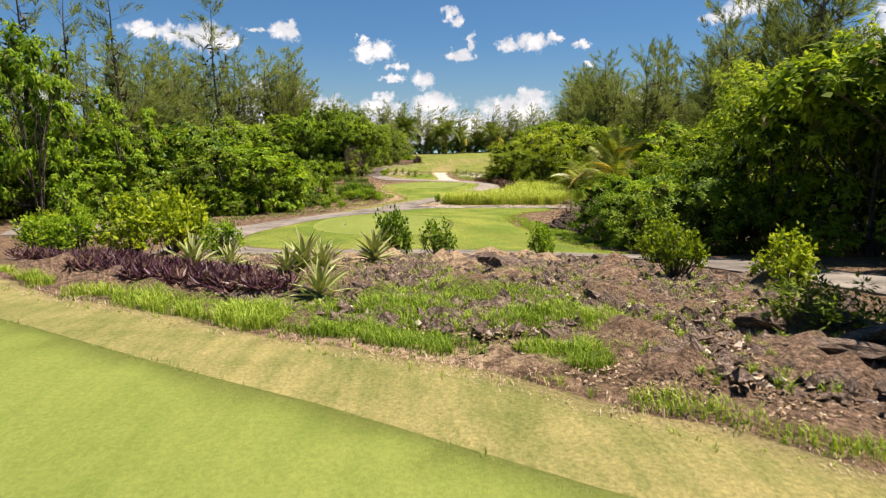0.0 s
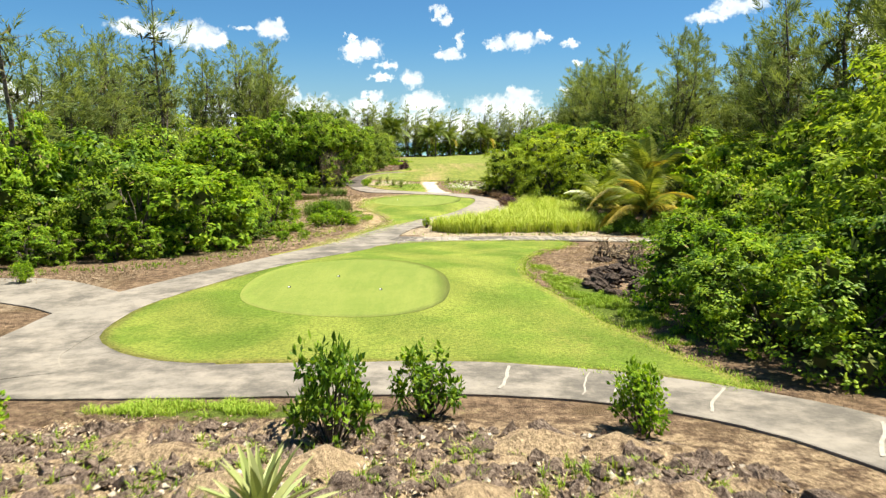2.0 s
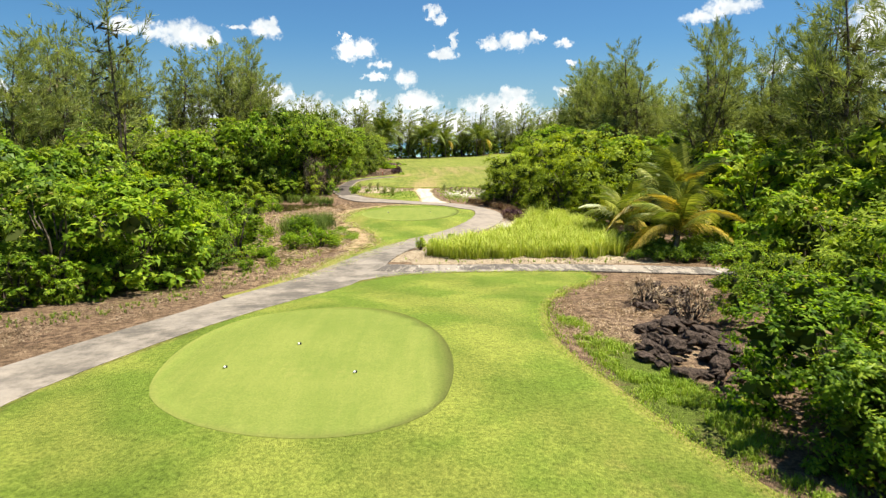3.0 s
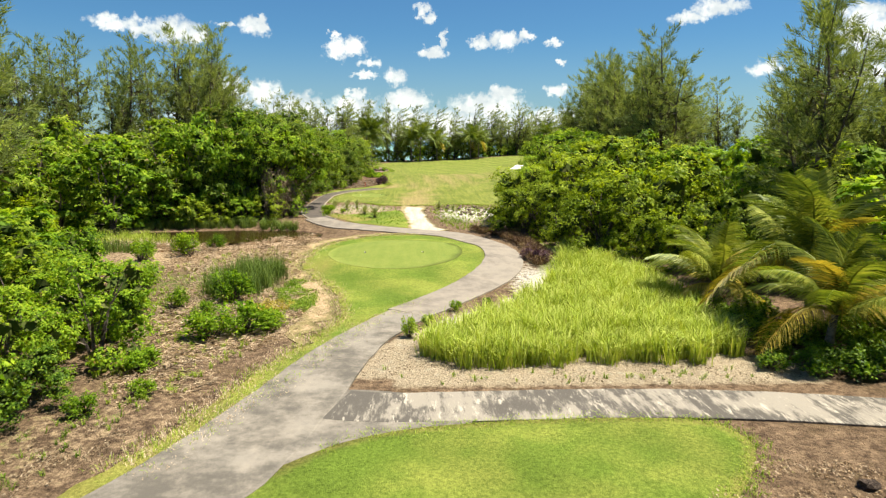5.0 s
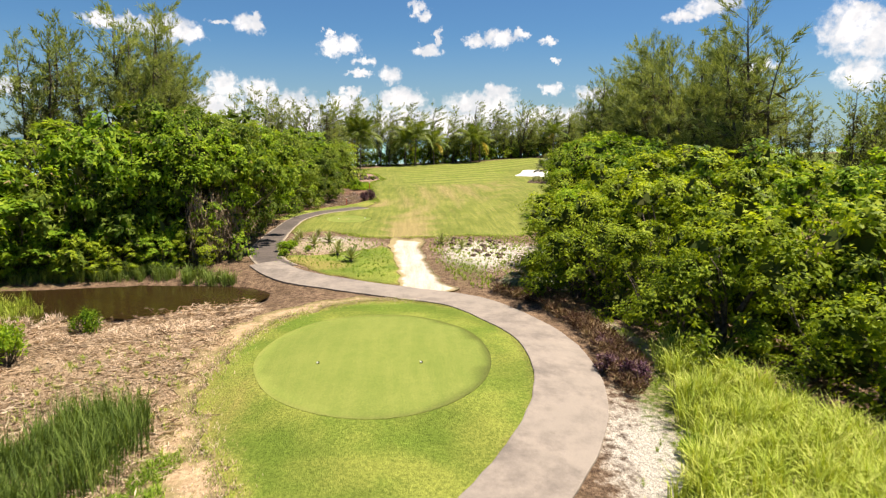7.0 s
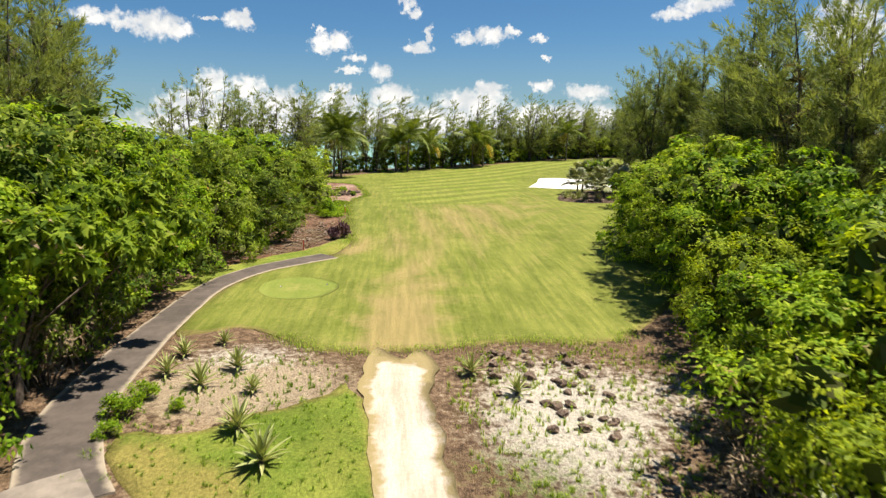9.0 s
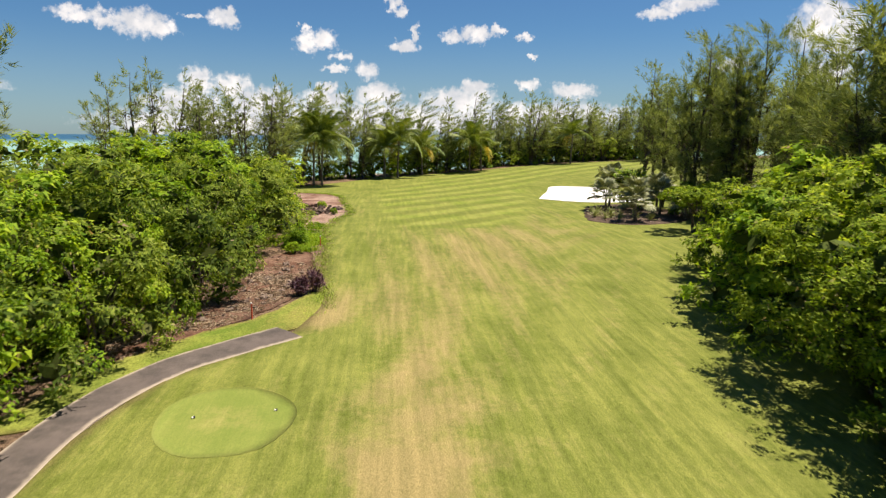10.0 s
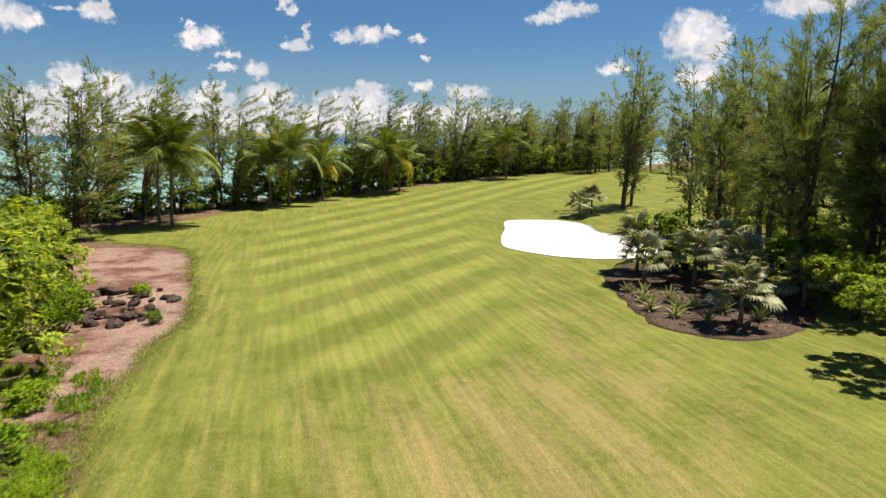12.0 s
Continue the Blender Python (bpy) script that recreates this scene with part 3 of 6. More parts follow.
def make_ground():
    xs = np.concatenate([-np.geomspace(420, 31, 34), np.arange(-30, -12, 1.0), np.arange(-12, 12, 0.4), np.arange(12, 40, 1.0), np.geomspace(40.5, 420, 26)])
    ys = np.concatenate([-np.geomspace(420, 3, 16), np.arange(-2, 27, 0.25), np.arange(27, 130, 0.8), np.arange(130, 250, 2.0), np.geomspace(251, 420, 24)])
    X, Y = np.meshgrid(xs, ys)
    x, y = X.ravel(), Y.ravel()
    z = tz(x, y) - 0.01
    near = (np.abs(x - 2) < 34) & (y > -2) & (y < 170)
    rough = np.zeros(len(x))
    for i in np.nonzero(near)[0]:
        rough[i] = noise.fractal((x[i] * 0.9, y[i] * 0.9, 0.0), 0.9, 2.1, 5)
    inbed = inside(BED, x, y) * np.clip(rim_distance(BED, x, y) / 1.2, 0, 1)
    z = z + inbed * (0.26 * rough + 0.3 * np.maximum(0, rough) ** 2 + 0.02) - (1 - inbed) * near * np.abs(rough) * 0.012
    n, m = len(ys), len(xs)
    i = (np.arange(n - 1)[:, None] * m + np.arange(m - 1)[None, :]).ravel()
    me = soup("ground", np.stack([x, y, z], 1), np.stack([i, i + 1, i + m + 1, i + m], 1), "ground", True)
    s = -(x + 14) * 0.614 + (y - 203) * 0.789
    ring = spline(SECOND_LAWN, True, 0.7)
    dry = np.exp(-(rim_distance(ring, x, y) / 1.5) ** 2) * (x < 1) * np.clip((y - 60) / 4, 0, 1) * near
    set_attr(me, "lava", np.clip(inbed * 0.68 * (1 - 0.6 * blob(x, y, -1, 11, 5, 2.5)) + 0.55 * blob(x, y, -8.5, 59.5, 4, 3) + 1.0 * blob(x, y, -12.5, 71.5, 3.0, 2.4) + 0.75 * blob(x, y, 8, 40, 3.2, 5) + 0.55 * blob(x, y, -18, 90, 9, 4), 0, 1))
    set_attr(me, "straw", np.clip(0.6 * dry + 0.95 * blob(x, y, -13, 81, 10, 6.5) + 0.6 * blob(x, y, -8, 67, 4, 9) + 0.55 * blob(x, y, -6.5, 101, 3.4, 6) + 0.45 * blob(x, y, 7, 40, 3, 6) + 0.75 * blob(x, y, -1, 21, 9, 2.6) + 0.42 * blob(x, y, 0, 15, 7, 5) + 0.4 * blob(x, y, -10, 52, 5, 4) + 0.7 * blob(x, y, -0.6, 9.0, 2.6, 1.1), 0, 1))
    strip = inside(STRIP, x, y) * 0.75
    sand = strip + 0.95 * blob(x, y, -6, 103.8, 4.5, 3.4) + 0.5 * blob(x, y, 4, 101.5, 3.6, 6.5) + 0.6 * blob(x, y, -16.5, 37, 5, 4.5) + np.clip((s - 13) / 4, 0, 1) + 0.5 * blob(x, y, -5.5, 70, 1.5, 7)
    set_attr(me, "sand", np.clip(sand, 0, 1))
    set_attr(me, "shell", np.clip(0.85 * blob(x, y, 4.6, 100.5, 3.0, 6.0) + 0.4 * blob(x, y, 9, 102.5, 3, 3.5) + 0.6 * blob(x, y, -6.5, 106.5, 3.2, 2.0) + 0.75 * blob(x, y, 6.4, 70.5, 1.8, 7) + 0.6 * blob(x, y, 2.4, 63.5, 2, 3) + 0.34 * strip, 0, 1))
    weed = 0.62 * blob(x, y, 0, 11.5, 3.0, 2.4) + 0.5 * blob(x, y, -6, 12, 4, 1.6) + 0.55 * blob(x, y, -13, 72, 4, 4) + 0.5 * blob(x, y, -3, 98, 4, 3) + 0.5 * blob(x, y, 3.5, 96, 2, 5) + 0.55 * blob(x, y, 8.5, 76, 2, 6) + 0.45 * blob(x, y, -12, 50, 3, 6) + 0.3 * blob(x, y, -27, 94, 8, 4) + 0.7 * blob(x, y, -3.5, 24, 3.5, 0.8) + 0.6 * blob(x, y, -14.5, 64, 4, 4) + 0.4 * blob(x, y, -7, 70, 2, 8) + 0.95 * blob(x, y, 5.9, 35.5, 1.3, 5) + 0.2 * strip + 0.15 * inbed + 0.7 * np.clip((np.abs(x - 5) - 26) / 14, 0, 1) * (s < 5)
    set_attr(me, "weed", np.clip(weed, 0, 1))
    tagged(new("ground", me), "brown soil with leaf litter, sand and weeds between lawns", "ground", kind="structure")


make_ground()


def make_sea():
    rings = [0, 150, 300, 600, 1200, 2500, 4900]
    v, f, k = [(0, 0, -1.0)], [], 72
    for r in rings[1:]:
        v += [(r * math.cos(math.tau * i / k), 60 + r * math.sin(math.tau * i / k), -1.0) for i in range(k)]
    f += [[0, 1 + i, 1 + (i + 1) % k] for i in range(k)]
    for q in range(len(rings) - 2):
        f += [[1 + q * k + i, 1 + (q + 1) * k + i, 1 + (q + 1) * k + (i + 1) % k, 1 + q * k + (i + 1) % k] for i in range(k)]
    m = water("lagoon_water", (0.14, 0.30, 0.25), (0.26, 0.41, 0.34), 0.4, 0.15, 0.6)
    t = m.node_tree
    p = t.nodes["Principled BSDF"]
    pos = t.nodes.new("ShaderNodeTexCoord").outputs["Object"]
    ln = t.nodes.new("ShaderNodeVectorMath")
    ln.operation = "LENGTH"
    t.links.new(pos, ln.inputs[0])
    old = p.inputs["Base Color"].links[0].from_socket
    t.links.new(mix_node(t, smooth_node(t, ln.outputs["Value"], 700.0, 1500.0), old, (0.012, 0.07, 0.12)), p.inputs["Base Color"])
    tagged(new("sea", soup("sea", v, f, m)), "turquoise lagoon water with a dark blue horizon", "sea", kind="structure")


make_sea()

# ---- lawns and ways ----
TEE_LAWN = [(-10.2, 32.5), (-9.8, 30.8), (-8.9, 29.6), (-7.8, 28.7), (-6.2, 28.05), (-3.9, 28.1), (0.2, 27.9), (2.6, 27.5), (4.7, 26.9), (6.9, 25.6), (6.1, 30), (5.5, 32.1), (4.8, 35.1), (4.0, 39.2),
            (4.5, 44.1), (5.7, 47.2), (7.3, 49.3), (8.2, 50.8), (8.1, 51.9), (7.3, 52.6), (3.9, 52.75), (0.1, 52.3), (-1.9, 51.5), (-3.3, 50.2), (-4.2, 49.0), (-5.9, 45.6), (-7.2, 42.3), (-8.2, 39.7), (-9.0, 37.9), (-9.75, 36.5), (-10.3, 34.7)]
patch("tee_lawn", TEE_LAWN, "lawn", "mown green lawn round the first tee", "lawn", step=0.6, lift=0.04, worn=lambda x, y: 0.25 * blob(x, y, -2, 29, 4, 1.2) + 0.3 * blob(x, y, 4, 30, 2, 4))
patch("tee_green", [(-7.0, 35.3), (-7.3, 39.0), (-6.2, 42.3), (-3.4, 43.6), (-1.2, 42.6), (0.2, 39.8), (0.6, 36.9), (0.3, 34.2), (-0.6, 32.8), (-1.9, 32.2), (-3.7, 32.3), (-5.6, 33.3)], "green",
      "close-mown pale green oval tee with tee markers", "tee", step=0.6, lift=0.046, rim_width=0.3, worn=lambda x, y: 0.25 * blob(x, y, -3, 36, 2, 1))
patch("second_tee_lawn", SECOND_LAWN, "lawn", "mown green lawn round the second tee", "lawn", step=0.6, lift=0.02, rim_width=1.6, wobble=0.25, worn=lambda x, y: 0.5 * blob(x, y, -6, 75, 1.5, 5) + 0.35 * blob(x, y, -5, 60, 2, 6))
patch("dry_rim", [(-8.3, 77), (-8.7, 81), (-8.1, 84.8), (-5.4, 88.3), (-1.2, 89.1), (-0.9, 88.4), (-4.8, 86.9), (-6.8, 82.9), (-7.2, 77), (-6.1, 73), (-4.3, 69.2), (-4.0, 65), (-4.6, 61.8), (-5.1, 59.6), (-5.4, 62), (-5.7, 65.5), (-6.4, 69.5), (-7.5, 72.8)], "tansoil", "strip of bare tan soil with dry grass round the lawn", "bare soil", step=0.4, lift=0.02, wobble=0.9)
patch("second_tee_green", [(-6.0, 78.8), (-5.5, 82.4), (-3.6, 84.9), (-0.3, 85.2), (1.9, 82.6), (2.8, 79), (2.4, 76), (1.0, 74), (-0.9, 73.2), (-3, 73.7), (-4.9, 75.5)], "green",
      "close-mown pale green oval tee beside the path", "tee", step=0.6, lift=0.03, rim_width=0.35)
FAIRWAY = [(-9.8, 109), (-7.6, 110.2), (-5.4, 108.6), (-3.8, 107.2), (-1.8, 106.8), (1.5, 107.2), (4.2, 107.9), (8.5, 107.8), (12.5, 112), (18, 121), (22, 131), (29, 140), (42, 150), (60, 175), (80, 220), (86, 270), (75, 273), (61, 264), (37, 250),
           (19, 239), (0, 225), (-13, 206), (-20, 202), (-17, 196), (-8.5, 190), (-6.2, 178), (-4.8, 166), (-5.8, 161), (-6.2, 153), (-5.5, 147), (-5.0, 138), (-4.2, 131), (-4.6, 127.6), (-5.6, 124.6), (-8.6, 121), (-10, 116.5), (-10.4, 112)]
FAIR_RING = spline(FAIRWAY, True, 1.0)
MOWN = spline([(-0.4, 156.8), (-1.9, 162.3), (-2.6, 171.2), (-3.0, 183.3), (-2.6, 194), (3, 212), (12, 228), (24.2, 236), (42, 247), (66, 262), (55.3, 239), (38.2, 222.5), (28.9, 216), (23, 204), (18.2, 186), (16.5, 174.5), (13.8, 164.5), (10.7, 157.8), (8.2, 154.8), (6, 154), (3.4, 154), (1.3, 155)], True, 1.0)
patch("fairway", FAIRWAY, "fairway", "wide mown fairway with pale stripes and dry tracks", "fairway", step=0.9, lift=0.03,
      worn=lambda x, y: np.clip(0.1 + 0.16 * np.sin(rim_distance(FAIR_RING, x, y) * 2.1) * (y < 180) + 1.0 * blob(x, y, -0.5, 109, 1.5, 6) + 0.5 * blob(x, y, 0.2, 120, 2.2, 12) + 0.42 * blob(x, y, 4.5, 140, 5.5, 13) + 0.3 * blob(x, y, 10, 150, 5, 8) + 0.75 * blob(x, y, -4.0, 127.4, 1.5, 2.2) + 0.4 * blob(x, y, -2.6, 131, 1.2, 3) + 0.2 * blob(x, y, 15, 160, 3, 14) + 0.3 * blob(x, y, -3.4, 172, 0.6, 14) - 0.35 * blob(x, y, -2.8, 124, 2.2, 3) + 0.3 * blob(x, y, 4.5, 165.5, 3.2, 1.8) - 0.25 * inside(MOWN, x, y), 0, 1),
      mown=lambda x, y: inside(MOWN, x, y) * np.clip(rim_distance(MOWN, x, y) / 1.6, 0, 1))
patch("bank_lawn", [(-1.0, 91.8), (-0.85, 96.7), (-1.2, 99.2), (-1.7, 102.4), (-2.4, 103.6), (-3.5, 102.4), (-4.8, 101.4), (-6.6, 100.4), (-8.5, 100.0), (-8.0, 98.2), (-7.0, 96.6), (-5, 94.4), (-3, 92.9)], "lawn", "small green lawn beside the sandy track with dry tan patches", "lawn", step=0.5, lift=0.02, wobble=0.5, rim_width=0.8, worn=lambda x, y: 1.0 * blob(x, y, -5.8, 97.0, 2.3, 1.5) + 0.9 * blob(x, y, -7.8, 98.8, 1.2, 1.2) - 0.5 * blob(x, y, -2.2, 98.5, 1.4, 5))
patch("path_verge", [(-13.0, 117), (-11.4, 122.2), (-9.0, 125.8), (-6.8, 128.2), (-4.6, 132.5), (-3.4, 128), (-5.2, 125.8), (-7.6, 123.8), (-9.6, 121.2), (-11.2, 117)], "lawn", "narrow green verge between path and mulch", "lawn", step=0.5, lift=0.028, wobble=0.2, worn=lambda x, y: 0.5 * blob(x, y, -5, 128, 2, 4))
patch("fairway_tee", [(-7.9, 116.2), (-8.0, 118.2), (-6.9, 119.4), (-5.3, 119.4), (-4.0, 118.2), (-3.8, 116.7), (-4.5, 115.1), (-5.7, 114.7), (-6.9, 114.9)], "green", "small oval tee on the fairway, worn in the middle", "tee", step=0.5, lift=0.04, rim_width=0.3, worn=lambda x, y: 0.55 * blob(x, y, -6, 117, 1.5, 1.2))
patch("start_green", [(-30, 24), (-14, 14.6), (-7.4, 10.6), (-4.9, 9.0), (-2.8, 7.7), (-1.4, 6.9), (0.1, 5.9), (1.3, 5.1), (4, 3.2), (9, -3), (6, -14), (-30, -14)], "green", "smooth pale green putting surface with a clean edge", "green", step=0.7, lift=0.06, rim_width=0.3)
patch("dry_collar", [(-30, 29), (-14, 18.6), (-10, 14.8), (-6.9, 12.1), (-4.5, 10.8), (-3.1, 9.8), (-1.5, 9.1), (0, 8.3), (1.1, 7.6), (2.4, 6.5), (3.8, 5.5), (10, -2), (8, -5), (3.5, 2.6), (1.0, 4.6), (-1.7, 6.5), (-5.2, 8.6), (-8, 10.4), (-14.5, 13.6), (-30, 22)], "dry",
      "strip of dry straw-coloured rough grass", "rough grass", step=0.5, lift=0.035, wobble=0.25)
patch("bunker", [(22.0, 193.5), (23.8, 197.5), (25.2, 201), (29, 200.6), (31.8, 198.8), (33.2, 196), (33, 193), (36, 187), (32, 179), (26.4, 176.6), (22.3, 178.6), (20.4, 182.3), (20.2, 187)], "bunker", "white sand bunker beside the fairway", "bunker", step=0.8, lift=0.09)
patch("sand_track", [(-0.7, 90.6), (-0.9, 95), (-1.4, 100.2), (-1.8, 104.4), (-1.75, 105.8), (-1.3, 107.2), (-0.7, 106.4), (-0.2, 106.0), (0.3, 107.0), (0.85, 105.9), (0.95, 104.4), (0.7, 102.6), (1.0, 97.3), (1.7, 92.5), (2.6, 90.4), (1, 90)], "track", "pale sandy track worn by carts", "track", step=0.5, lift=0.045, wobble=0.3, worn=lambda x, y: np.clip((y - 101.5) / 7.0, 0, 1))
patch("mulch_bank", [(-5.6, 139.5), (-5.0, 134.5), (-6.6, 129.5), (-9.5, 124.5), (-12.2, 121.8), (-13.5, 124.5), (-11.5, 130), (-9.5, 137), (-8.5, 142), (-6.4, 143)], "bankmulch", "red-brown mulch bank under the trees", "mulch", step=0.6, lift=0.015, wobble=0.3)
patch("mulch_bed", [(-16, 191.5), (-8.2, 188), (-6.0, 178), (-5.0, 166), (-6.0, 161), (-6.5, 154), (-11, 152), (-13, 162), (-15, 176)], "mulch", "red-brown mulch bed along the fairway", "mulch", step=0.9, lift=0.015, wobble=0.5)
patch("palm_bed", [(22.0, 171.2), (19.8, 164.6), (18.6, 159.2), (19.5, 156.8), (21.3, 155.5), (24.8, 156.1), (29, 159.5), (31, 166), (28, 174), (25, 174)], "darkmulch", "dark mulch bed planted with fan palms", "mulch", step=0.7, lift=0.055, wobble=0.3)

ribbon("crossing_path", [(-11.6, 27.4), (-9.2, 26.5), (-6.5, 26.4), (-3, 26.5), (0.3, 26.6), (2.6, 26.2), (4.6, 25.3), (6.4, 23.6), (7.6, 21), (8.6, 17.4), (10.5, 12), (14, 5)], [2.9, 2.9, 2.5, 2.5], "path", "weathered grey concrete cart path crossing", "path", 0.05)
patch("path_corner", [(-10.0, 33), (-9.4, 30.6), (-8.4, 29.4), (-7.2, 28.6), (-5.6, 28.1), (-5.4, 27.2), (-7, 26.3), (-10.4, 26.4), (-12.0, 28.2), (-12.4, 30.5), (-12.2, 33)], "path", "weathered concrete where two cart paths meet", "path", lift=0.036, step=0.5)
patch("path_junction", [(-5.2, 49.3), (-3.7, 49.9), (-2.2, 51.3), (-0.4, 52.2), (1.4, 52.7), (0.8, 54.2), (-2.2, 55.2), (-4.6, 54.2)], "path", "weathered concrete where the crossing joins", "path", lift=0.05, step=0.5)
ribbon("main_path", [(-9.9, 26.5), (-11.1, 28.6), (-11.45, 32.0), (-11.5, 34.4), (-10.9, 36.6), (-9.9, 38.9), (-8.4, 42.4), (-6.75, 46.4), (-5.1, 49.8), (-3.9, 54.4), (-3.2, 58), (-2.3, 61.3), (-0.9, 64.4), (0.9, 67.25)], [2.6, 2.6, 2.6, 2.8, 3.25, 2.7, 2.1, 2.2], "path", "winding weathered concrete cart path", "path", 0.065)
ribbon("pale_path", [(-0.6, 65.1), (1.0, 67.4), (4.0, 72.2), (5.3, 76.2), (5.4, 80.8), (4.4, 84.6), (2.6, 87.9), (-0.6, 89.8), (-4, 91.8), (-7.5, 94.6), (-9.7, 97.6)], [2.3, 2.4, 2.5, 2.4, 2.1], "palepath", "pale warm concrete cart path curving round the tee", "path", 0.072)
ribbon("second_crossing", [(-2.5, 54.0), (-1.2, 53.75), (1.5, 53.8), (5.2, 53.9), (9, 53.7), (13, 53.0), (20, 51.5), (28, 49)], 2.3, "stained", "stained concrete cart path crossing", "path", 0.058)
ribbon("asphalt_path", [(-8.4, 96.5), (-9.5, 98.4), (-10.6, 101.5), (-10.95, 106), (-11.0, 111.6), (-10.7, 117.4), (-9.2, 121.4), (-7.2, 123.7), (-5.2, 125.6)], [2.2, 2.1, 2.0, 1.7, 1.6, 1.8, 2.0], "asphalt", "dark asphalt cart path beside the trees", "path", 0.05)
ribbon("path_apron", [(-11, 34), (-14, 36.5), (-18, 38), (-24, 36)], [2.5, 4, 4], "path", "cracked concrete apron beside the path", "path", 0.045)
for k, (x, y, w) in enumerate([(1.6, 26.5, 0.10), (3.3, 25.9, 0.05), (4.0, 25.7, 0.09), (5.6, 24.5, 0.09), (7.2, 22.0, 0.1)]):
    d = Vector((0.25 + 0.1 * k, 1.0, 0)).normalized()
    pts = [Vector((x, y, 0)) + d * (u - 0.5) * 2.1 + Vector((0.05 * math.sin(5 * u + k) + 0.05 * noise.noise((u * 4, k, 0)), 0, 0)) for u in np.linspace(0, 1, 9)]
    v, f = [], []
    for p in pts:
        for s in (-0.5, 0.5):
            q = p + Vector((s * w * (0.8 + 0.4 * noise.noise((p.x, p.y * 3, s))), 0, 0))
            v.append((q.x, q.y, float(tz(q.x, q.y)) + 0.05 + 0.022))
    f = [[2 * i, 2 * i + 1, 2 * i + 3, 2 * i + 2] for i in range(len(pts) - 1)]
    tagged(new("joint_repair", soup("joint_repair", v, f, "mortar")), "pale mortar line across the concrete path", "path repair", kind="structure")

pond_m = water("pond_water", (0.02, 0.011, 0.004), (0.035, 0.02, 0.008), 0.1, 0.02, 3.0)
ring = spline([(-8.4, 90.2), (-8.5, 92.4), (-10.4, 94.0), (-13.6, 94.2), (-17, 94.2), (-21, 93.2), (-27, 92.4), (-29, 89.5), (-25, 87.2), (-22, 86.6), (-19.6, 86.0), (-17.4, 85.6), (-15.6, 86.6), (-13.4, 87.2), (-11.8, 88.4), (-9.8, 89.4)], True, 0.5)
ring = [(x + 0.5 * noise.noise((x * 0.9, y * 0.9, 3)), y + 0.5 * noise.noise((x * 0.9, y * 0.9, 8))) for x, y in ring]
tagged(new("pond", soup("pond", [(x, y, -0.3) for x, y in ring], [list(range(len(ring)))], pond_m)), "shallow brown pond at the edge of the trees", "pond", kind="structure")

# ---- plants ----
def at(x, y, scale=1.0, turn=0.0, sink=0.0, lean=(0, 0)):
    """A pose on the ground."""
    return pose(x, y, float(tz(x, y)) - sink, lean[0], lean[1], turn) @ Matrix.Scale(scale, 4)


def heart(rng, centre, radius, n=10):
    """Dark quads at all angles that put shade and twigs inside a leafy lobe."""
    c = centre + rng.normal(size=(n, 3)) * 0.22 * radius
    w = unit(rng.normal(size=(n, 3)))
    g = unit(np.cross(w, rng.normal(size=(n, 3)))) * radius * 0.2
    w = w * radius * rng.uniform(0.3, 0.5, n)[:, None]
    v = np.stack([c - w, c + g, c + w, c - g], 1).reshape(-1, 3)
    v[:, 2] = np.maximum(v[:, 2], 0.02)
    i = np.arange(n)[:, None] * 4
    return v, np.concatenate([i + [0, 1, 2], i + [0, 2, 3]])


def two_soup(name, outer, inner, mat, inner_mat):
    """One mesh of leaves in one material and of their dark inner fill in another."""
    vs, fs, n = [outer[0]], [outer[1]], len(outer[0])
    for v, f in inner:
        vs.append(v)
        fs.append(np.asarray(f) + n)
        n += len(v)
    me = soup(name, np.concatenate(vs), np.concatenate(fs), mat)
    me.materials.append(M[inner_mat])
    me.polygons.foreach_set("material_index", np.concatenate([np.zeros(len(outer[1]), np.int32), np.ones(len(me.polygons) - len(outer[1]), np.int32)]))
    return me


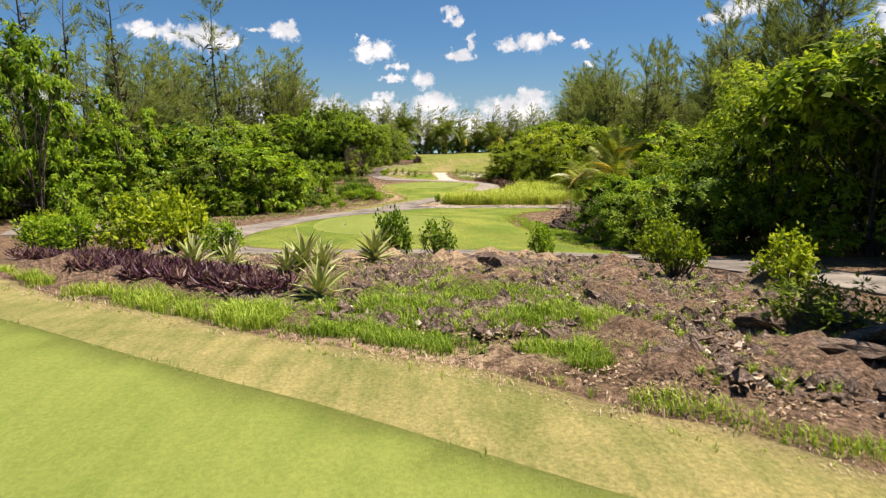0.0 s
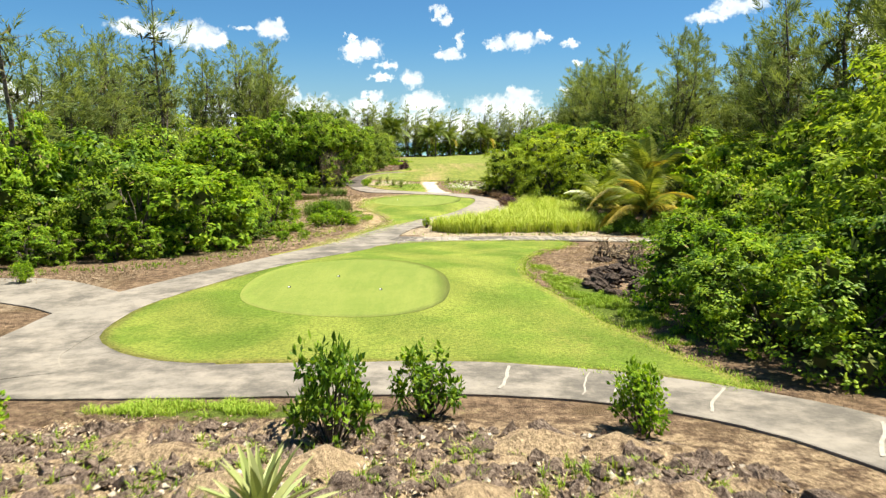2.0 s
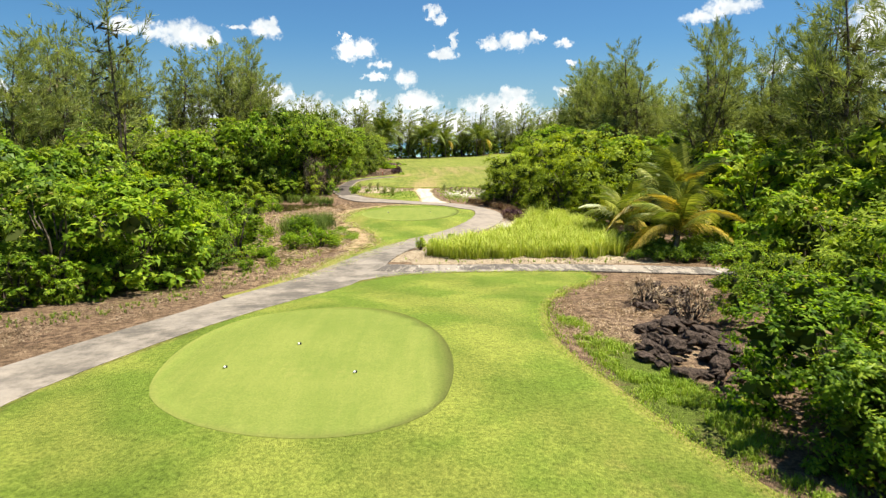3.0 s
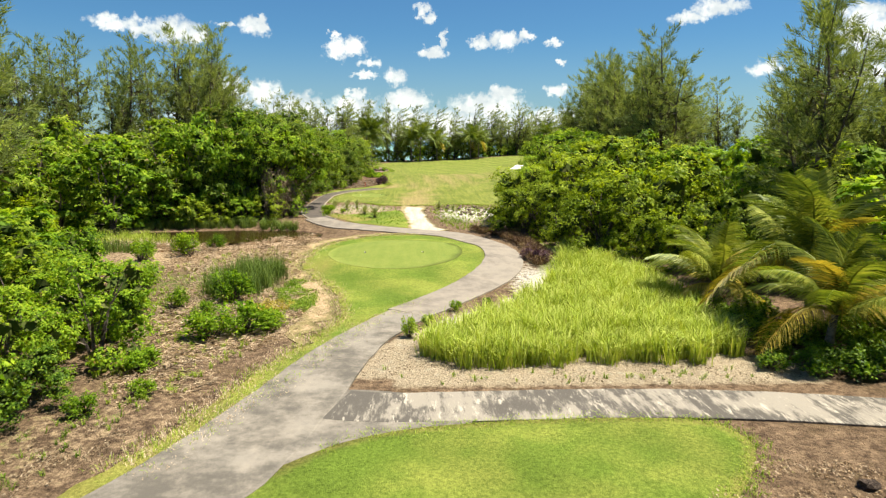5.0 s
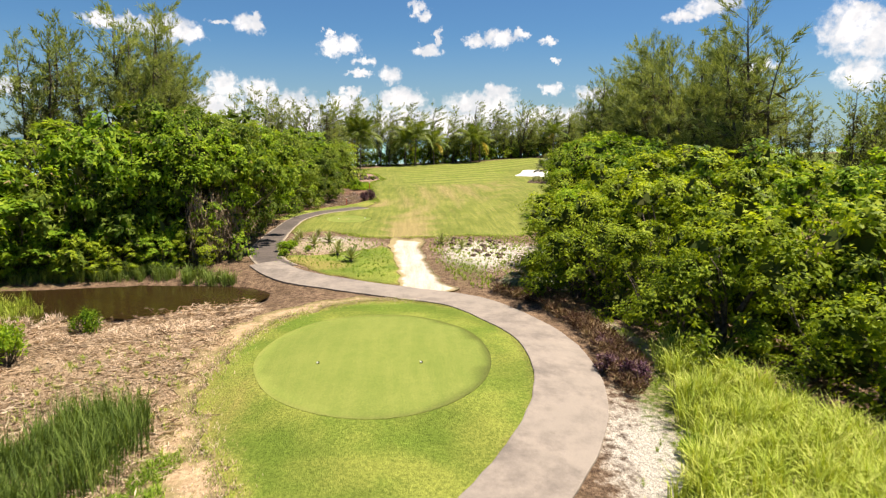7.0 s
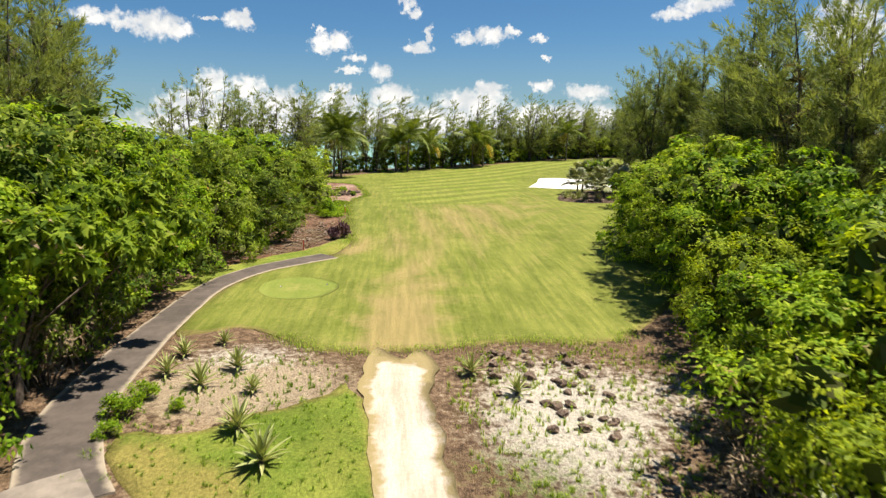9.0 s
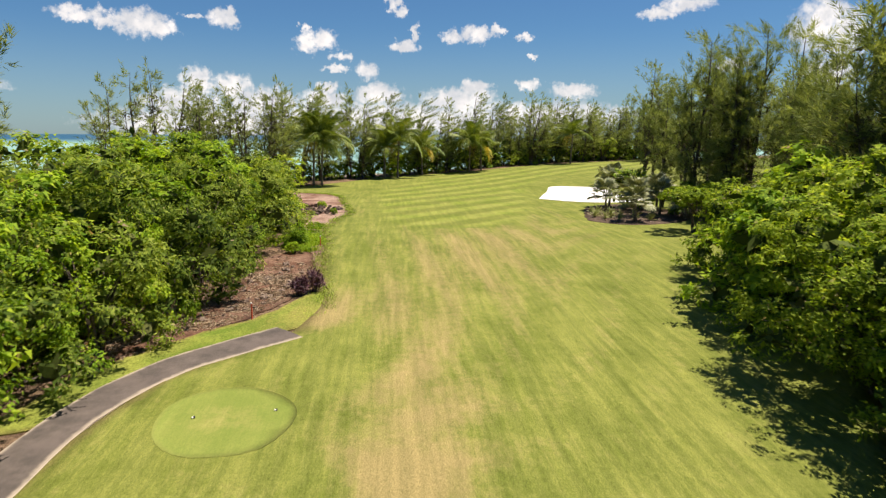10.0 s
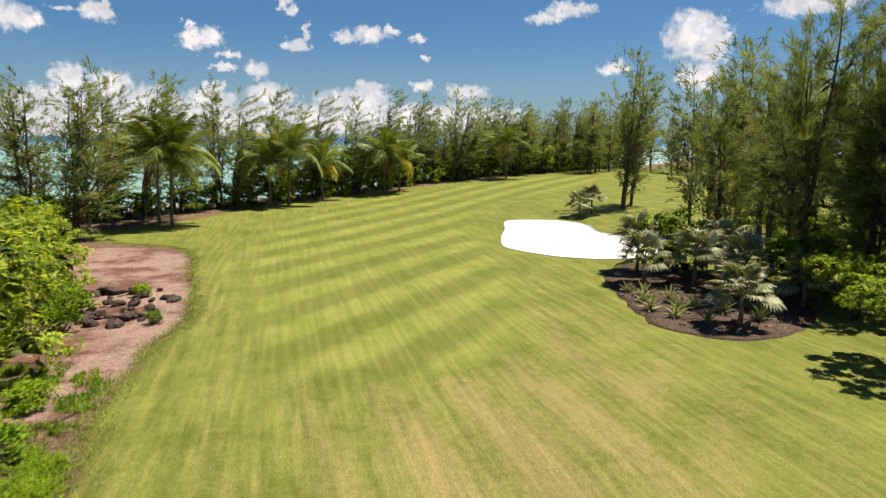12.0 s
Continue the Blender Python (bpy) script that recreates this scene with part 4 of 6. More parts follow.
def broadleaf_meshes(seed, mat, lobes=15, knots=13, per=23, leaf=(0.25, 0.14), height=6.0, spread=2.9, open_base=0.0, fine=False, simple=False):
    """A crown of big lobes, each of many leafy knots, over limbs; leaves down to the ground."""
    rng = np.random.default_rng(seed)
    centres, radii = [], []
    for k in range(lobes):
        u = k / (lobes - 1)
        a = 2.4 * k + rng.uniform(-0.5, 0.5)
        z = height * (0.10 + 0.70 * u ** 0.9) if not open_base else height * rng.uniform(0.62, 0.8)
        reach = spread * math.sqrt(max(0.03, 1 - (abs(z / height - 0.34) / 0.64) ** 2)) * rng.uniform(0.5, 0.95) if not open_base else spread * math.sqrt(u) * 0.9
        centres.append((reach * math.cos(a), reach * math.sin(a), z + rng.uniform(-0.3, 0.4)))
        radii.append(rng.uniform(0.6, 1.4) * (0.6 if open_base else 1.0))
    pos, way, face = [], [], []
    for q, s in zip(np.array(centres), radii):
        outward = unit(q * [1, 1, 0])
        d = unit(rng.normal(size=(knots, 3)) + [0, 0, 0.5 if q[2] > height * 0.36 else -0.15] + outward * 0.5)
        for o in d:
            bump = s * rng.uniform(0.6, 1.15)
            hub = q + o * bump * [1.1, 1.1, 0.8]
            n = int(per * rng.uniform(0.6, 1.4))
            r = unit(rng.normal(size=(n, 3)) + o * 0.6 + [0, 0, 0.2])
            pos.append(hub + r * rng.uniform(0.06, 0.38, n)[:, None] * s * [1.15, 1.15, 0.75])
            nrm = unit(r * 0.45 + o * 0.7 + [0, 0, 0.55] + rng.normal(size=(n, 3)) * (0.5 if fine else 0.36))
            face.append(nrm)
            t = rng.normal(size=(n, 3)) + r * 0.6 + [0, 0, -0.5]
            way.append(unit(t - nrm * np.sum(t * nrm, 1, keepdims=True)))
    pos, way, face = np.concatenate(pos), np.concatenate(way), np.concatenate(face)
    pos[:, 2] = np.maximum(pos[:, 2], 0.05)
    if simple or fine:
        n = len(pos)
        side = unit(np.cross(way, face)) * leaf[1] * rng.uniform(0.4, 0.8, n)[:, None]
        v = np.stack([pos - side, pos + side, pos + way * leaf[0] * rng.uniform(0.8, 1.3, n)[:, None]], 1).reshape(-1, 3)
        f = np.arange(3 * n).reshape(-1, 3)
    else:
        v, f = leaves(rng, pos, way, *leaf, 0.2, face)
    # dark fill in every lobe, so gaps between leaves look shaded
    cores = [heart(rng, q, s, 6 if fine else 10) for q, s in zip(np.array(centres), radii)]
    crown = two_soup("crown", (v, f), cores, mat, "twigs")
    chunks = []
    for k in range(5):
        a = math.tau * k / 5 + rng.uniform(-0.4, 0.4)
        r = spread * rng.uniform(0.3, 0.6)
        h = height * rng.uniform(0.5, 0.75)
        pts = [(0.12 * math.cos(a), 0.12 * math.sin(a), -0.2), (r * 0.25 * math.cos(a), r * 0.25 * math.sin(a), h * 0.35), (r * 0.6 * math.cos(a + 0.2), r * 0.6 * math.sin(a + 0.2), h * 0.7), (r * math.cos(a), r * math.sin(a), h)]
        chunks.append(tube(pts, [0.13, 0.09, 0.06, 0.02], 4))
    for q in centres[::2]:
        q = np.array(q)
        a = np.array([q[0] * 0.25, q[1] * 0.25, q[2] * 0.55])
        chunks.append(tube([a, (a + q) / 2 + rng.normal(size=3) * 0.15, q], [0.045, 0.03, 0.012], 3))
    return soup("trunk", *join(chunks), "bark"), crown


def casuarina_meshes(seed, height=18.0, density=1.0, reach=3.4, wind=0.0, bare=0.2, needles=9, thick=1.0, leaders=3):
    """Tall feathery tree: a trunk that parts into leaders, rising limbs, plumes of hanging needles."""
    rng = np.random.default_rng(seed)
    chunks, pos, way, dark = [], [], [], []
    us = np.linspace(0, 1, 8)
    for m in range(leaders):
        top = height * (1.0 if m == 0 else rng.uniform(0.55, 0.9))
        a0 = rng.uniform(0, math.tau)
        off = rng.uniform(0.3, 0.9) if m == 0 else rng.uniform(1.6, 3.2)
        bend = np.array([off * math.cos(a0) + wind * 3.2, off * math.sin(a0)])
        spine = [np.append(bend * max(0, u - 0.12) ** 1.2 + rng.normal(size=2) * 0.1, -0.3 + (top + 0.3) * u) for u in us]
        chunks.append(tube(spine, [(0.22 if m == 0 else 0.14) * (1 - u) ** 0.8 + 0.012 for u in us], 4))
        limbs = int((32 if m == 0 else 20) * density)
        for k in range(limbs):
            u = bare + (0.99 - bare) * ((k + rng.uniform()) / limbs) ** 0.8
            i = min(int(u * 7), 6)
            root = spine[i] + (spine[i + 1] - spine[i]) * (u * 7 - i)
            a = rng.uniform(0, math.tau)
            length = reach * (1.06 - u) ** 0.5 * rng.uniform(0.35, 1.1) * min(1.0, 0.45 + 2.2 * (u - bare)) * (0.75 if m else 1.0)
            out = np.array([math.cos(a) + wind, math.sin(a), rng.uniform(0.15, 0.9)])
            out /= np.linalg.norm(out)
            tip = root + out * length
            chunks.append(tube([root, tip], [0.05 * (1.1 - u) + 0.012, 0.006], 3))
            # dark brown quads near the limb's root put shade inside the crown
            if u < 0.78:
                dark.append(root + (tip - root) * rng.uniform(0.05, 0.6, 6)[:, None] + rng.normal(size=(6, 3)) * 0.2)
            for w in np.linspace(0.34, 1.0, max(2, int(length * 1.3))):
                c = root + (tip - root) * w + rng.normal(size=3) * 0.1
                d = unit(out * 0.75 + rng.normal(size=3) * 0.34 + [wind * 0.5, 0, 0.15 + 0.5 * u])
                l = rng.uniform(0.9, 2.0) * (1.1 - 0.3 * u)
                n = int(needles * rng.uniform(0.7, 1.3))
                s = rng.uniform(0, 1, n)[:, None]
                ring = unit(np.cross(d, rng.normal(size=(n, 3))))
                sag = np.array([wind * 0.3, 0, -0.55 * (1 - u)])
                pos.append(c + d * l * s + ring * 0.13 * (1.15 - s) + sag * s * s)
                way.append(d * 0.85 + ring * rng.uniform(0.2, 0.75, n)[:, None] + sag * (0.4 + s) * 0.8)
    pos, way = np.concatenate(pos), unit(np.concatenate(way))
    n = len(pos)
    face = unit(np.array([0, 0, 0.7]) + rng.normal(size=(n, 3)) * 0.6)
    side = unit(np.cross(way, face)) * rng.uniform(0.012, 0.022, n)[:, None] * thick
    tip = pos + way * rng.uniform(0.38, 0.75, n)[:, None]
    v = np.stack([pos - side, pos + side, tip], 1).reshape(-1, 3)
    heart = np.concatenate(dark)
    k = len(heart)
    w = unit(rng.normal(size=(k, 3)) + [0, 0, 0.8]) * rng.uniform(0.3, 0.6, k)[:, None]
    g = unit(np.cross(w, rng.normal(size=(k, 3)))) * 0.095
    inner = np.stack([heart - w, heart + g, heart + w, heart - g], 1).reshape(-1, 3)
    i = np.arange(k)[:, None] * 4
    crown = two_soup("crown", (v, np.arange(3 * n).reshape(-1, 3)), [(inner, np.concatenate([i + [0, 1, 2], i + [0, 2, 3]]))], "needle", "brownfill")
    return soup("trunk", *join(chunks), "bark"), crown


def broadleaf_set(seed, mat, leaf, fine=False):
    """Crowns of three finenesses, each low (six metres) or tall (nine metres)."""
    more = 1.1 if fine else 1.0
    fineness = ((16, 14, 24, 24, 14, 20, 1.0), (16, 13, 22, 22, 13, 21, 1.25), (14, 11, 15, 20, 11, 15, 1.75), (9, 6, 6, 12, 6, 6, 3.4))
    made = {}
    for level, (l1, k1, p1, l2, k2, p2, size) in enumerate(fineness):
        lf = (leaf[0] * size, leaf[1] * size)
        made[level, "low"] = [broadleaf_meshes(seed + 10 * level + k, mat, l1, k1, int(p1 * more), lf, fine=fine, simple=level > 0) for k in range(3 if level == 0 else 2)]
        made[level, "tall"] = [broadleaf_meshes(seed + 10 * level + 5 + k, mat, l2, k2, int(p2 * more), lf, 9.0, 3.9, fine=fine, simple=level > 0) for k in range(2)]
    return made


def casuarina_set(seed, height, density, reach, wind=0.0, bare=0.16, leaders=3):
    return {level: [casuarina_meshes(seed + 10 * level + k, height, density, reach, wind, bare, needles, thick, leaders) for k in range(3)]
            for level, needles, thick in ((0, 64, 1.1), (1, 38, 1.75), (2, 19, 2.9), (3, 5, 5.5))}


BROAD = {"vine": broadleaf_set(100, "vine", (0.21, 0.125)), "acacia": broadleaf_set(250, "acacia", (0.22, 0.082), True), "feather": broadleaf_set(200, "feather", (0.2, 0.08), True), "yellow": broadleaf_set(300, "yellow", (0.19, 0.10)), "glossy": broadleaf_set(400, "glossy", (0.22, 0.125))}
UMBRELLA = broadleaf_meshes(50, "feather", 34, 14, 26, (0.27, 0.13), 6.0, 4.0, 1.0, fine=True)
CONIFER = {"casuarina": casuarina_set(500, 18.0, 1.15, 5.4, 0.2), "thin": casuarina_set(600, 18.0, 0.75, 4.6, 0.0, 0.28, 2), "windblown": casuarina_set(700, 15.0, 0.9, 6.0, 0.8, 0.12)}


def shape_of(kind, x, y, height, least=0):
    """Trunk, crown and their full height, as fine as the tree's distance from the open lane asks for."""
    off = abs(x - 1) + max(0, y - 150) * 0.35
    hidden = x > 47 and y < 225 or x > 72 or x > 19 and y < 30 or x > 26 and 20 < y < 36 or x < -38 and y < 62
    if kind == "umbrella":
        return (*UMBRELLA, 6.0)
    if kind in CONIFER:
        level = 3 if hidden else 0 if off < 20 or (140 < y < 176 and 24 < x < 39) else 1 if off < 34 else 2
        return (*pick.choice(CONIFER[kind][level]), 15.0 if kind == "windblown" else 18.0)
    level = 0 if off < (13.8 if y < 96 or y > 150 else 16.6) else 1 if off < (27 if x < 0 and y < 60 else 19.5) else 2
    level = 3 if hidden else max(level, min(least, 1) if off < 26 else least)
    size = "tall" if height > 7.2 else "low"
    return (*pick.choice(BROAD[kind][level, size]), 9.0 if size == "tall" else 6.0)


TREES = {
    "vine": ("broadleaf_tree", "broadleaf tree overgrown with bright green vines"),
    "feather": ("feathery_tree", "light green feathery-leaved tree with pinkish seed heads"),
    "acacia": ("feathery_tree", "olive green feathery-leaved tree with pinkish brown seed heads"),
    "yellow": ("yellow_green_tree", "dense yellow-green broadleaf tree at the lawn's edge"),
    "glossy": ("glossy_tree", "dark green glossy-leaved tree in the thicket"),
    "umbrella": ("umbrella_tree", "umbrella-shaped tree with a flat spreading green crown"),
    "casuarina": ("casuarina_tree", "tall feathery grey-green casuarina tree"),
    "thin": ("sparse_casuarina", "tall sparse casuarina with bare lower limbs"),
    "windblown": ("windblown_casuarina", "wind-bent casuarina tree along the beach"),
}
pick = random.Random(5)


def tree(kind, x, y, height, turn=None, squash=1.0, lean=(0, 0), least=0):
    name, label = TREES[kind]
    trunk, crown, full = shape_of(kind, x, y, height, least)
    if turn is None:
        turn = pick.uniform(-30, 30) if kind == "windblown" else pick.uniform(0, 360)
    m = at(x, y, height / full, turn, 0.05, lean) @ Matrix.Diagonal((squash, squash, 1, 1))
    ob = thing(name, label, "tree", kind.replace("vine", "broadleaf") + " trees", m)
    part("trunk", trunk, ob)
    part("crown", crown, ob)
    return ob


def row(kinds, line, spacing, low, high, jitter=1.0, squash=1.0, least=0):
    c = spline(line, False, 0.25)
    d = np.concatenate([[0], np.cumsum(np.linalg.norm(np.diff(c, axis=0), axis=1))])
    for s in np.arange(spacing * 0.3, d[-1], spacing):
        x, y = np.interp(s, d, c[:, 0]), np.interp(s, d, c[:, 1])
        tree(pick.choice(kinds), x + pick.uniform(-jitter, jitter), y + pick.uniform(-jitter, jitter), pick.uniform(low, high), squash=squash * pick.uniform(0.85, 1.2), least=least)


# thicket beside the first tee
row(["vine", "feather", "vine", "acacia"], [(-38, 34), (-28, 41.5), (-20, 45.5), (-15, 48.3), (-13.0, 52.5), (-11.6, 57.5)], 2.6, 3.6, 6.2, 0.8)
row(["vine", "glossy", "vine"], [(-40, 40), (-29, 46.5), (-21, 50.5), (-17, 56)], 3.6, 5.4, 8.2, 1.0, least=1)
row(["vine", "yellow"], [(-15, 60), (-18.5, 65), (-21.5, 71), (-24, 77)], 3.0, 3.4, 4.8, 0.5)
row(["feather", "vine"], [(-44, 47), (-33, 53), (-25, 60), (-26, 68), (-28, 76)], 4.2, 6.0, 8.0, 1.2, least=2)
row(["casuarina", "thin"], [(-52, 34), (-40, 42), (-30, 47), (-26, 54)], 4.0, 15, 20, 1.2)
row(["casuarina", "thin", "casuarina"], [(-60, 50), (-44, 60), (-33, 66), (-33, 80), (-37, 92)], 4.6, 13, 17, 1.6)
tree("thin", -24.9, 74.4, 20.5)
row(["vine", "vine", "glossy"], [(-24, 41.6), (-20, 43.6), (-15.6, 46), (-12.8, 49.6), (-11.2, 54)], 2.0, 1.9, 3.2, 0.4, 1.1)
# thicket behind the pond and beside the asphalt path
row(["vine", "acacia", "yellow", "feather"], [(-42, 82), (-30, 91.5), (-23, 97), (-17, 98.8)], 3.0, 4.6, 9.8, 0.9)
row(["vine", "acacia", "acacia"], [(-15.6, 101), (-15.2, 103), (-14.8, 110), (-14.5, 117), (-14.0, 120)], 3.0, 7.6, 9.8, 0.6)
row(["acacia", "acacia", "vine"], [(-13.2, 122), (-12.4, 126), (-11.6, 133), (-10.9, 141)], 2.9, 4.8, 7.6, 0.7)
row(["vine", "glossy", "feather"], [(-44, 90), (-31, 98), (-24, 102), (-19, 105), (-18, 114)], 3.6, 7.2, 11.4, 1.2, least=1)
row(["acacia", "vine", "acacia"], [(-17.5, 118), (-16.5, 124), (-15, 136), (-14, 148)], 3.6, 6.8, 9.2, 1.1, least=1)
row(["vine", "feather"], [(-50, 100), (-34, 106), (-26, 110), (-23, 122), (-21, 136), (-19, 150), (-20, 164)], 4.5, 7.5, 9.5, 1.3, least=2)
row(["acacia", "feather", "acacia"], [(-10.4, 144), (-10.9, 150), (-12.4, 157), (-14.0, 165), (-15.8, 174), (-18.5, 184)], 3.0, 4.6, 6.6, 0.6)
row(["vine", "yellow"], [(-29, 93.6), (-22, 95.8), (-16, 97.0), (-12.8, 98.2)], 2.1, 2.0, 3.4, 0.3, 1.15, 1)
row(["casuarina"], [(-56, 112), (-46, 124), (-38, 133), (-33, 141), (-31, 150)], 3.6, 17, 23, 1.6)
row(["casuarina"], [(-44, 138), (-38, 146), (-34, 156)], 3.6, 17, 23, 1.6)
tree("casuarina", -30.5, 135, 18.5)
tree("casuarina", -28.3, 138, 16.0)
row(["casuarina", "thin"], [(-70, 70), (-55, 92), (-44, 104), (-40, 116)], 6.5, 13, 17, 1.8)
row(["thin", "windblown"], [(-30, 165), (-27, 178), (-23, 190), (-17.5, 200)], 4.0, 11, 16, 1.2)
row(["vine", "feather"], [(-26, 160), (-24, 175), (-22, 190), (-21, 198)], 4.0, 4, 6, 1.2)
for x, y, h in [(-14.4, 100.6, 10.5), (-16.0, 104.5, 11.6), (-15.4, 109, 11), (-15.6, 114, 9.8), (-18.5, 100, 10.8), (-21, 98.5, 9.8)]:
    tree("acacia" if y > 103 else "vine", x, y, h, squash=0.8)
for x, y, h in [(-12.9, 102.4, 8.0), (-12.7, 106.8, 8.4)]:
    tree("umbrella", x, y, h, squash=0.8)
# right-hand thicket beside the first tee
row(["feather"], [(14.0, 26.5), (13.8, 29), (13.6, 32)], 2.8, 6.0, 8.0, 0.4)
row(["umbrella"], [(18.2, 10), (17.4, 15), (16.6, 20), (15.6, 26)], 3.3, 6.6, 8.2, 0.4)
for x, y, h in [(9.8, 26.9, 3.4), (9.2, 29.6, 3.0), (8.8, 31.2, 2.6)]:
    tree("glossy", x, y, h, squash=1.15)
# two unseen trees, added to cast shade on the bed's right side
tree("umbrella", 12.8, 7.0, 8.5)
tree("umbrella", 13.0, 2.4, 8.5)
tree("glossy", 11.2, 28.2, 4.2, squash=1.1)
row(["feather"], [(24, 6), (19.5, 17), (17.5, 26), (17.5, 33), (19.5, 38)], 3.2, 8.5, 10.5, 0.7, least=1)
row(["feather", "vine", "feather"], [(14.6, 35.5), (15.4, 41), (17.0, 47), (19, 53)], 3.0, 4.2, 5.8, 0.5)
row(["feather"], [(27, 8), (22, 22), (21, 34), (23, 46), (25, 56)], 4.2, 8, 10, 1.2, least=2)
row(["casuarina"], [(31, 12), (27, 26), (25, 40), (26, 54), (27, 66)], 4.2, 16, 20, 1.4)
tree("vine", 8.7, 32.8, 3.9, squash=1.1)
tree("vine", 9.9, 31.0, 3.6, squash=1.1)
tree("vine", 9.6, 34.8, 3.2, squash=1.1)
tree("vine", 21.4, 61.8, 6.8, squash=1.1)
tree("vine", 24.4, 62.6, 7.4, squash=1.1)
tree("feather", 11.8, 41.0, 3.0, squash=1.2)
tree("vine", 13.0, 45.0, 3.0, squash=1.1)
for x, y, h, q in [(-25.5, 41.5, 12.5, 0.55), (-29, 43, 14, 0.55), (-33, 41, 13, 0.6), (-22.5, 47, 9.5, 0.6)]:
    tree("vine", x, y, h, squash=q)
for x, y, h in [(-11.3, 58.2, 4.2), (-12.8, 61.4, 3.5), (-15.8, 64.2, 3.6), (-17.8, 69, 3.4), (-19.8, 73.5, 3.2)]:
    tree("vine", x, y, h)
# right-hand hedge and wood
row(["yellow"], [(19, 70), (15.2, 76), (12.4, 80.5), (10.4, 85.5), (8.9, 90.5), (10.2, 95)], 2.6, 3.8, 6.0, 0.5)
row(["vine", "yellow", "feather"], [(11.4, 96.8), (12.0, 101), (13.2, 105.5), (14.8, 110)], 2.3, 4.4, 6.2, 0.4)
row(["feather", "vine", "feather"], [(15.4, 111.5), (16.2, 117.5), (18.0, 124.5), (20.6, 131)], 2.5, 6.4, 8.6, 0.4)
row(["feather", "vine"], [(18.4, 113), (19.6, 120), (21.6, 127), (24, 133)], 3.0, 8.0, 10.5, 0.5, least=1)
row(["yellow"], [(25, 68), (19.5, 76), (16, 83), (13.5, 90), (15.5, 98), (18.5, 107), (21.5, 117), (23.5, 127)], 3.6, 5.2, 7.6, 1.0, least=1)
row(["vine", "glossy", "yellow"], [(29, 70), (22, 80), (18.5, 90), (18, 102), (20, 116)], 4.0, 7.5, 9.0, 1.0, least=2)
row(["thin", "casuarina", "thin"], [(20.8, 69), (23.2, 74.5), (26.6, 80.5), (30.6, 86.5)], 3.2, 13.5, 17, 0.6)
row(["casuarina"], [(31, 62), (30, 74), (36, 90)], 4.0, 14, 17, 0.8)
row(["casuarina"], [(26.5, 103), (25.5, 108), (25, 114), (25, 120), (26, 126), (27.4, 134), (30.5, 142)], 3.2, 14, 18.5, 0.7)
row(["casuarina", "thin"], [(29.5, 110), (32, 126), (37, 140)], 4.4, 15, 19, 1.8)
row(["casuarina"], [(37, 104), (45, 112), (54, 122), (64, 136)], 4.5, 10, 13, 1.2)
row(["casuarina"], [(52, 92), (64, 110), (78, 132), (84, 160), (92, 200)], 8.0, 11, 14, 2.0)
row(["casuarina"], [(30.5, 116), (36, 124), (43, 130), (50, 128), (57, 131)], 3.6, 12, 15, 1.0)
row(["glossy", "vine"], [(26, 116), (33, 121), (40, 126), (47, 124)], 4.0, 6, 8, 1.0)
row(["glossy", "vine"], [(30, 92), (36, 101), (44, 108), (54, 117)], 4.5, 6, 9, 1.5)
row(["vine", "feather"], [(20.0, 133.5), (24, 138), (28.5, 142)], 3.0, 4.5, 6.5, 0.6)
row(["casuarina", "thin"], [(34, 147), (37, 157), (36, 168), (40, 178), (47, 190)], 4.0, 13, 19, 1.6)
row(["casuarina"], [(46, 150), (50, 165), (54, 182), (64, 200), (78, 222)], 5.0, 13, 18, 2.0)
row(["glossy", "feather"], [(36, 150), (40, 164), (44, 178), (52, 192)], 5.0, 3, 5, 1.5)
for x, y, h in [(30.7, 162.6, 17.5), (33, 160.2, 16.5), (42.2, 204.8, 19), (44.5, 207, 17), (42.4, 191.3, 16), (39.8, 184.6, 14.5), (31, 171, 13), (36, 164, 16)]:
    tree("casuarina", x, y, h)
for x, y, h in [(-16.9, 203, 16), (-19.5, 201, 14), (-8.4, 222, 16)]:
    tree("thin", x, y, h)
tree("umbrella", 24.9, 150.2, 4.4, squash=1.05)
tree("umbrella", 29.4, 157.4, 4.2, squash=0.95)
tree("glossy", 27.5, 171, 5.0)
tree("glossy", 31, 163, 4.4)
# along the beach
row(["windblown", "windblown", "casuarina"], [(-34, 196), (-20, 208), (-8, 220), (4, 232), (18, 242.5), (36, 253), (60, 268), (92, 289)], 3.0, 9.5, 16, 1.6)
row(["windblown", "casuarina"], [(18, 248), (38, 259), (62, 274), (95, 295)], 5.0, 11, 16.5, 1.6)
row(["casuarina"], [(62, 258), (80, 270), (90, 254), (88, 232)], 3.6, 13, 17, 2.0)
row(["glossy", "feather", "yellow"], [(-9, 221), (2, 231), (9, 237), (20, 244.5), (38, 255), (62, 270), (84, 283)], 2.8, 2.8, 6.5, 1.0)
row(["glossy", "feather"], [(-32, 200), (-22, 208.5), (-14, 216), (-9, 221)], 2.6, 2.4, 4.6, 0.8)
row(["feather", "glossy"], [(8, 241), (20, 249), (38, 260), (62, 275), (84, 288)], 4.0, 6, 9, 1.0)


for kind, x, y, height in [("acacia", -16.4, 106.5, 10.8), ("acacia", -16.2, 110.5, 11.6), ("vine", -16.8, 114.5, 10.8), ("acacia", -18.5, 107.5, 12.0)]:
    tree(kind, x, y, height)


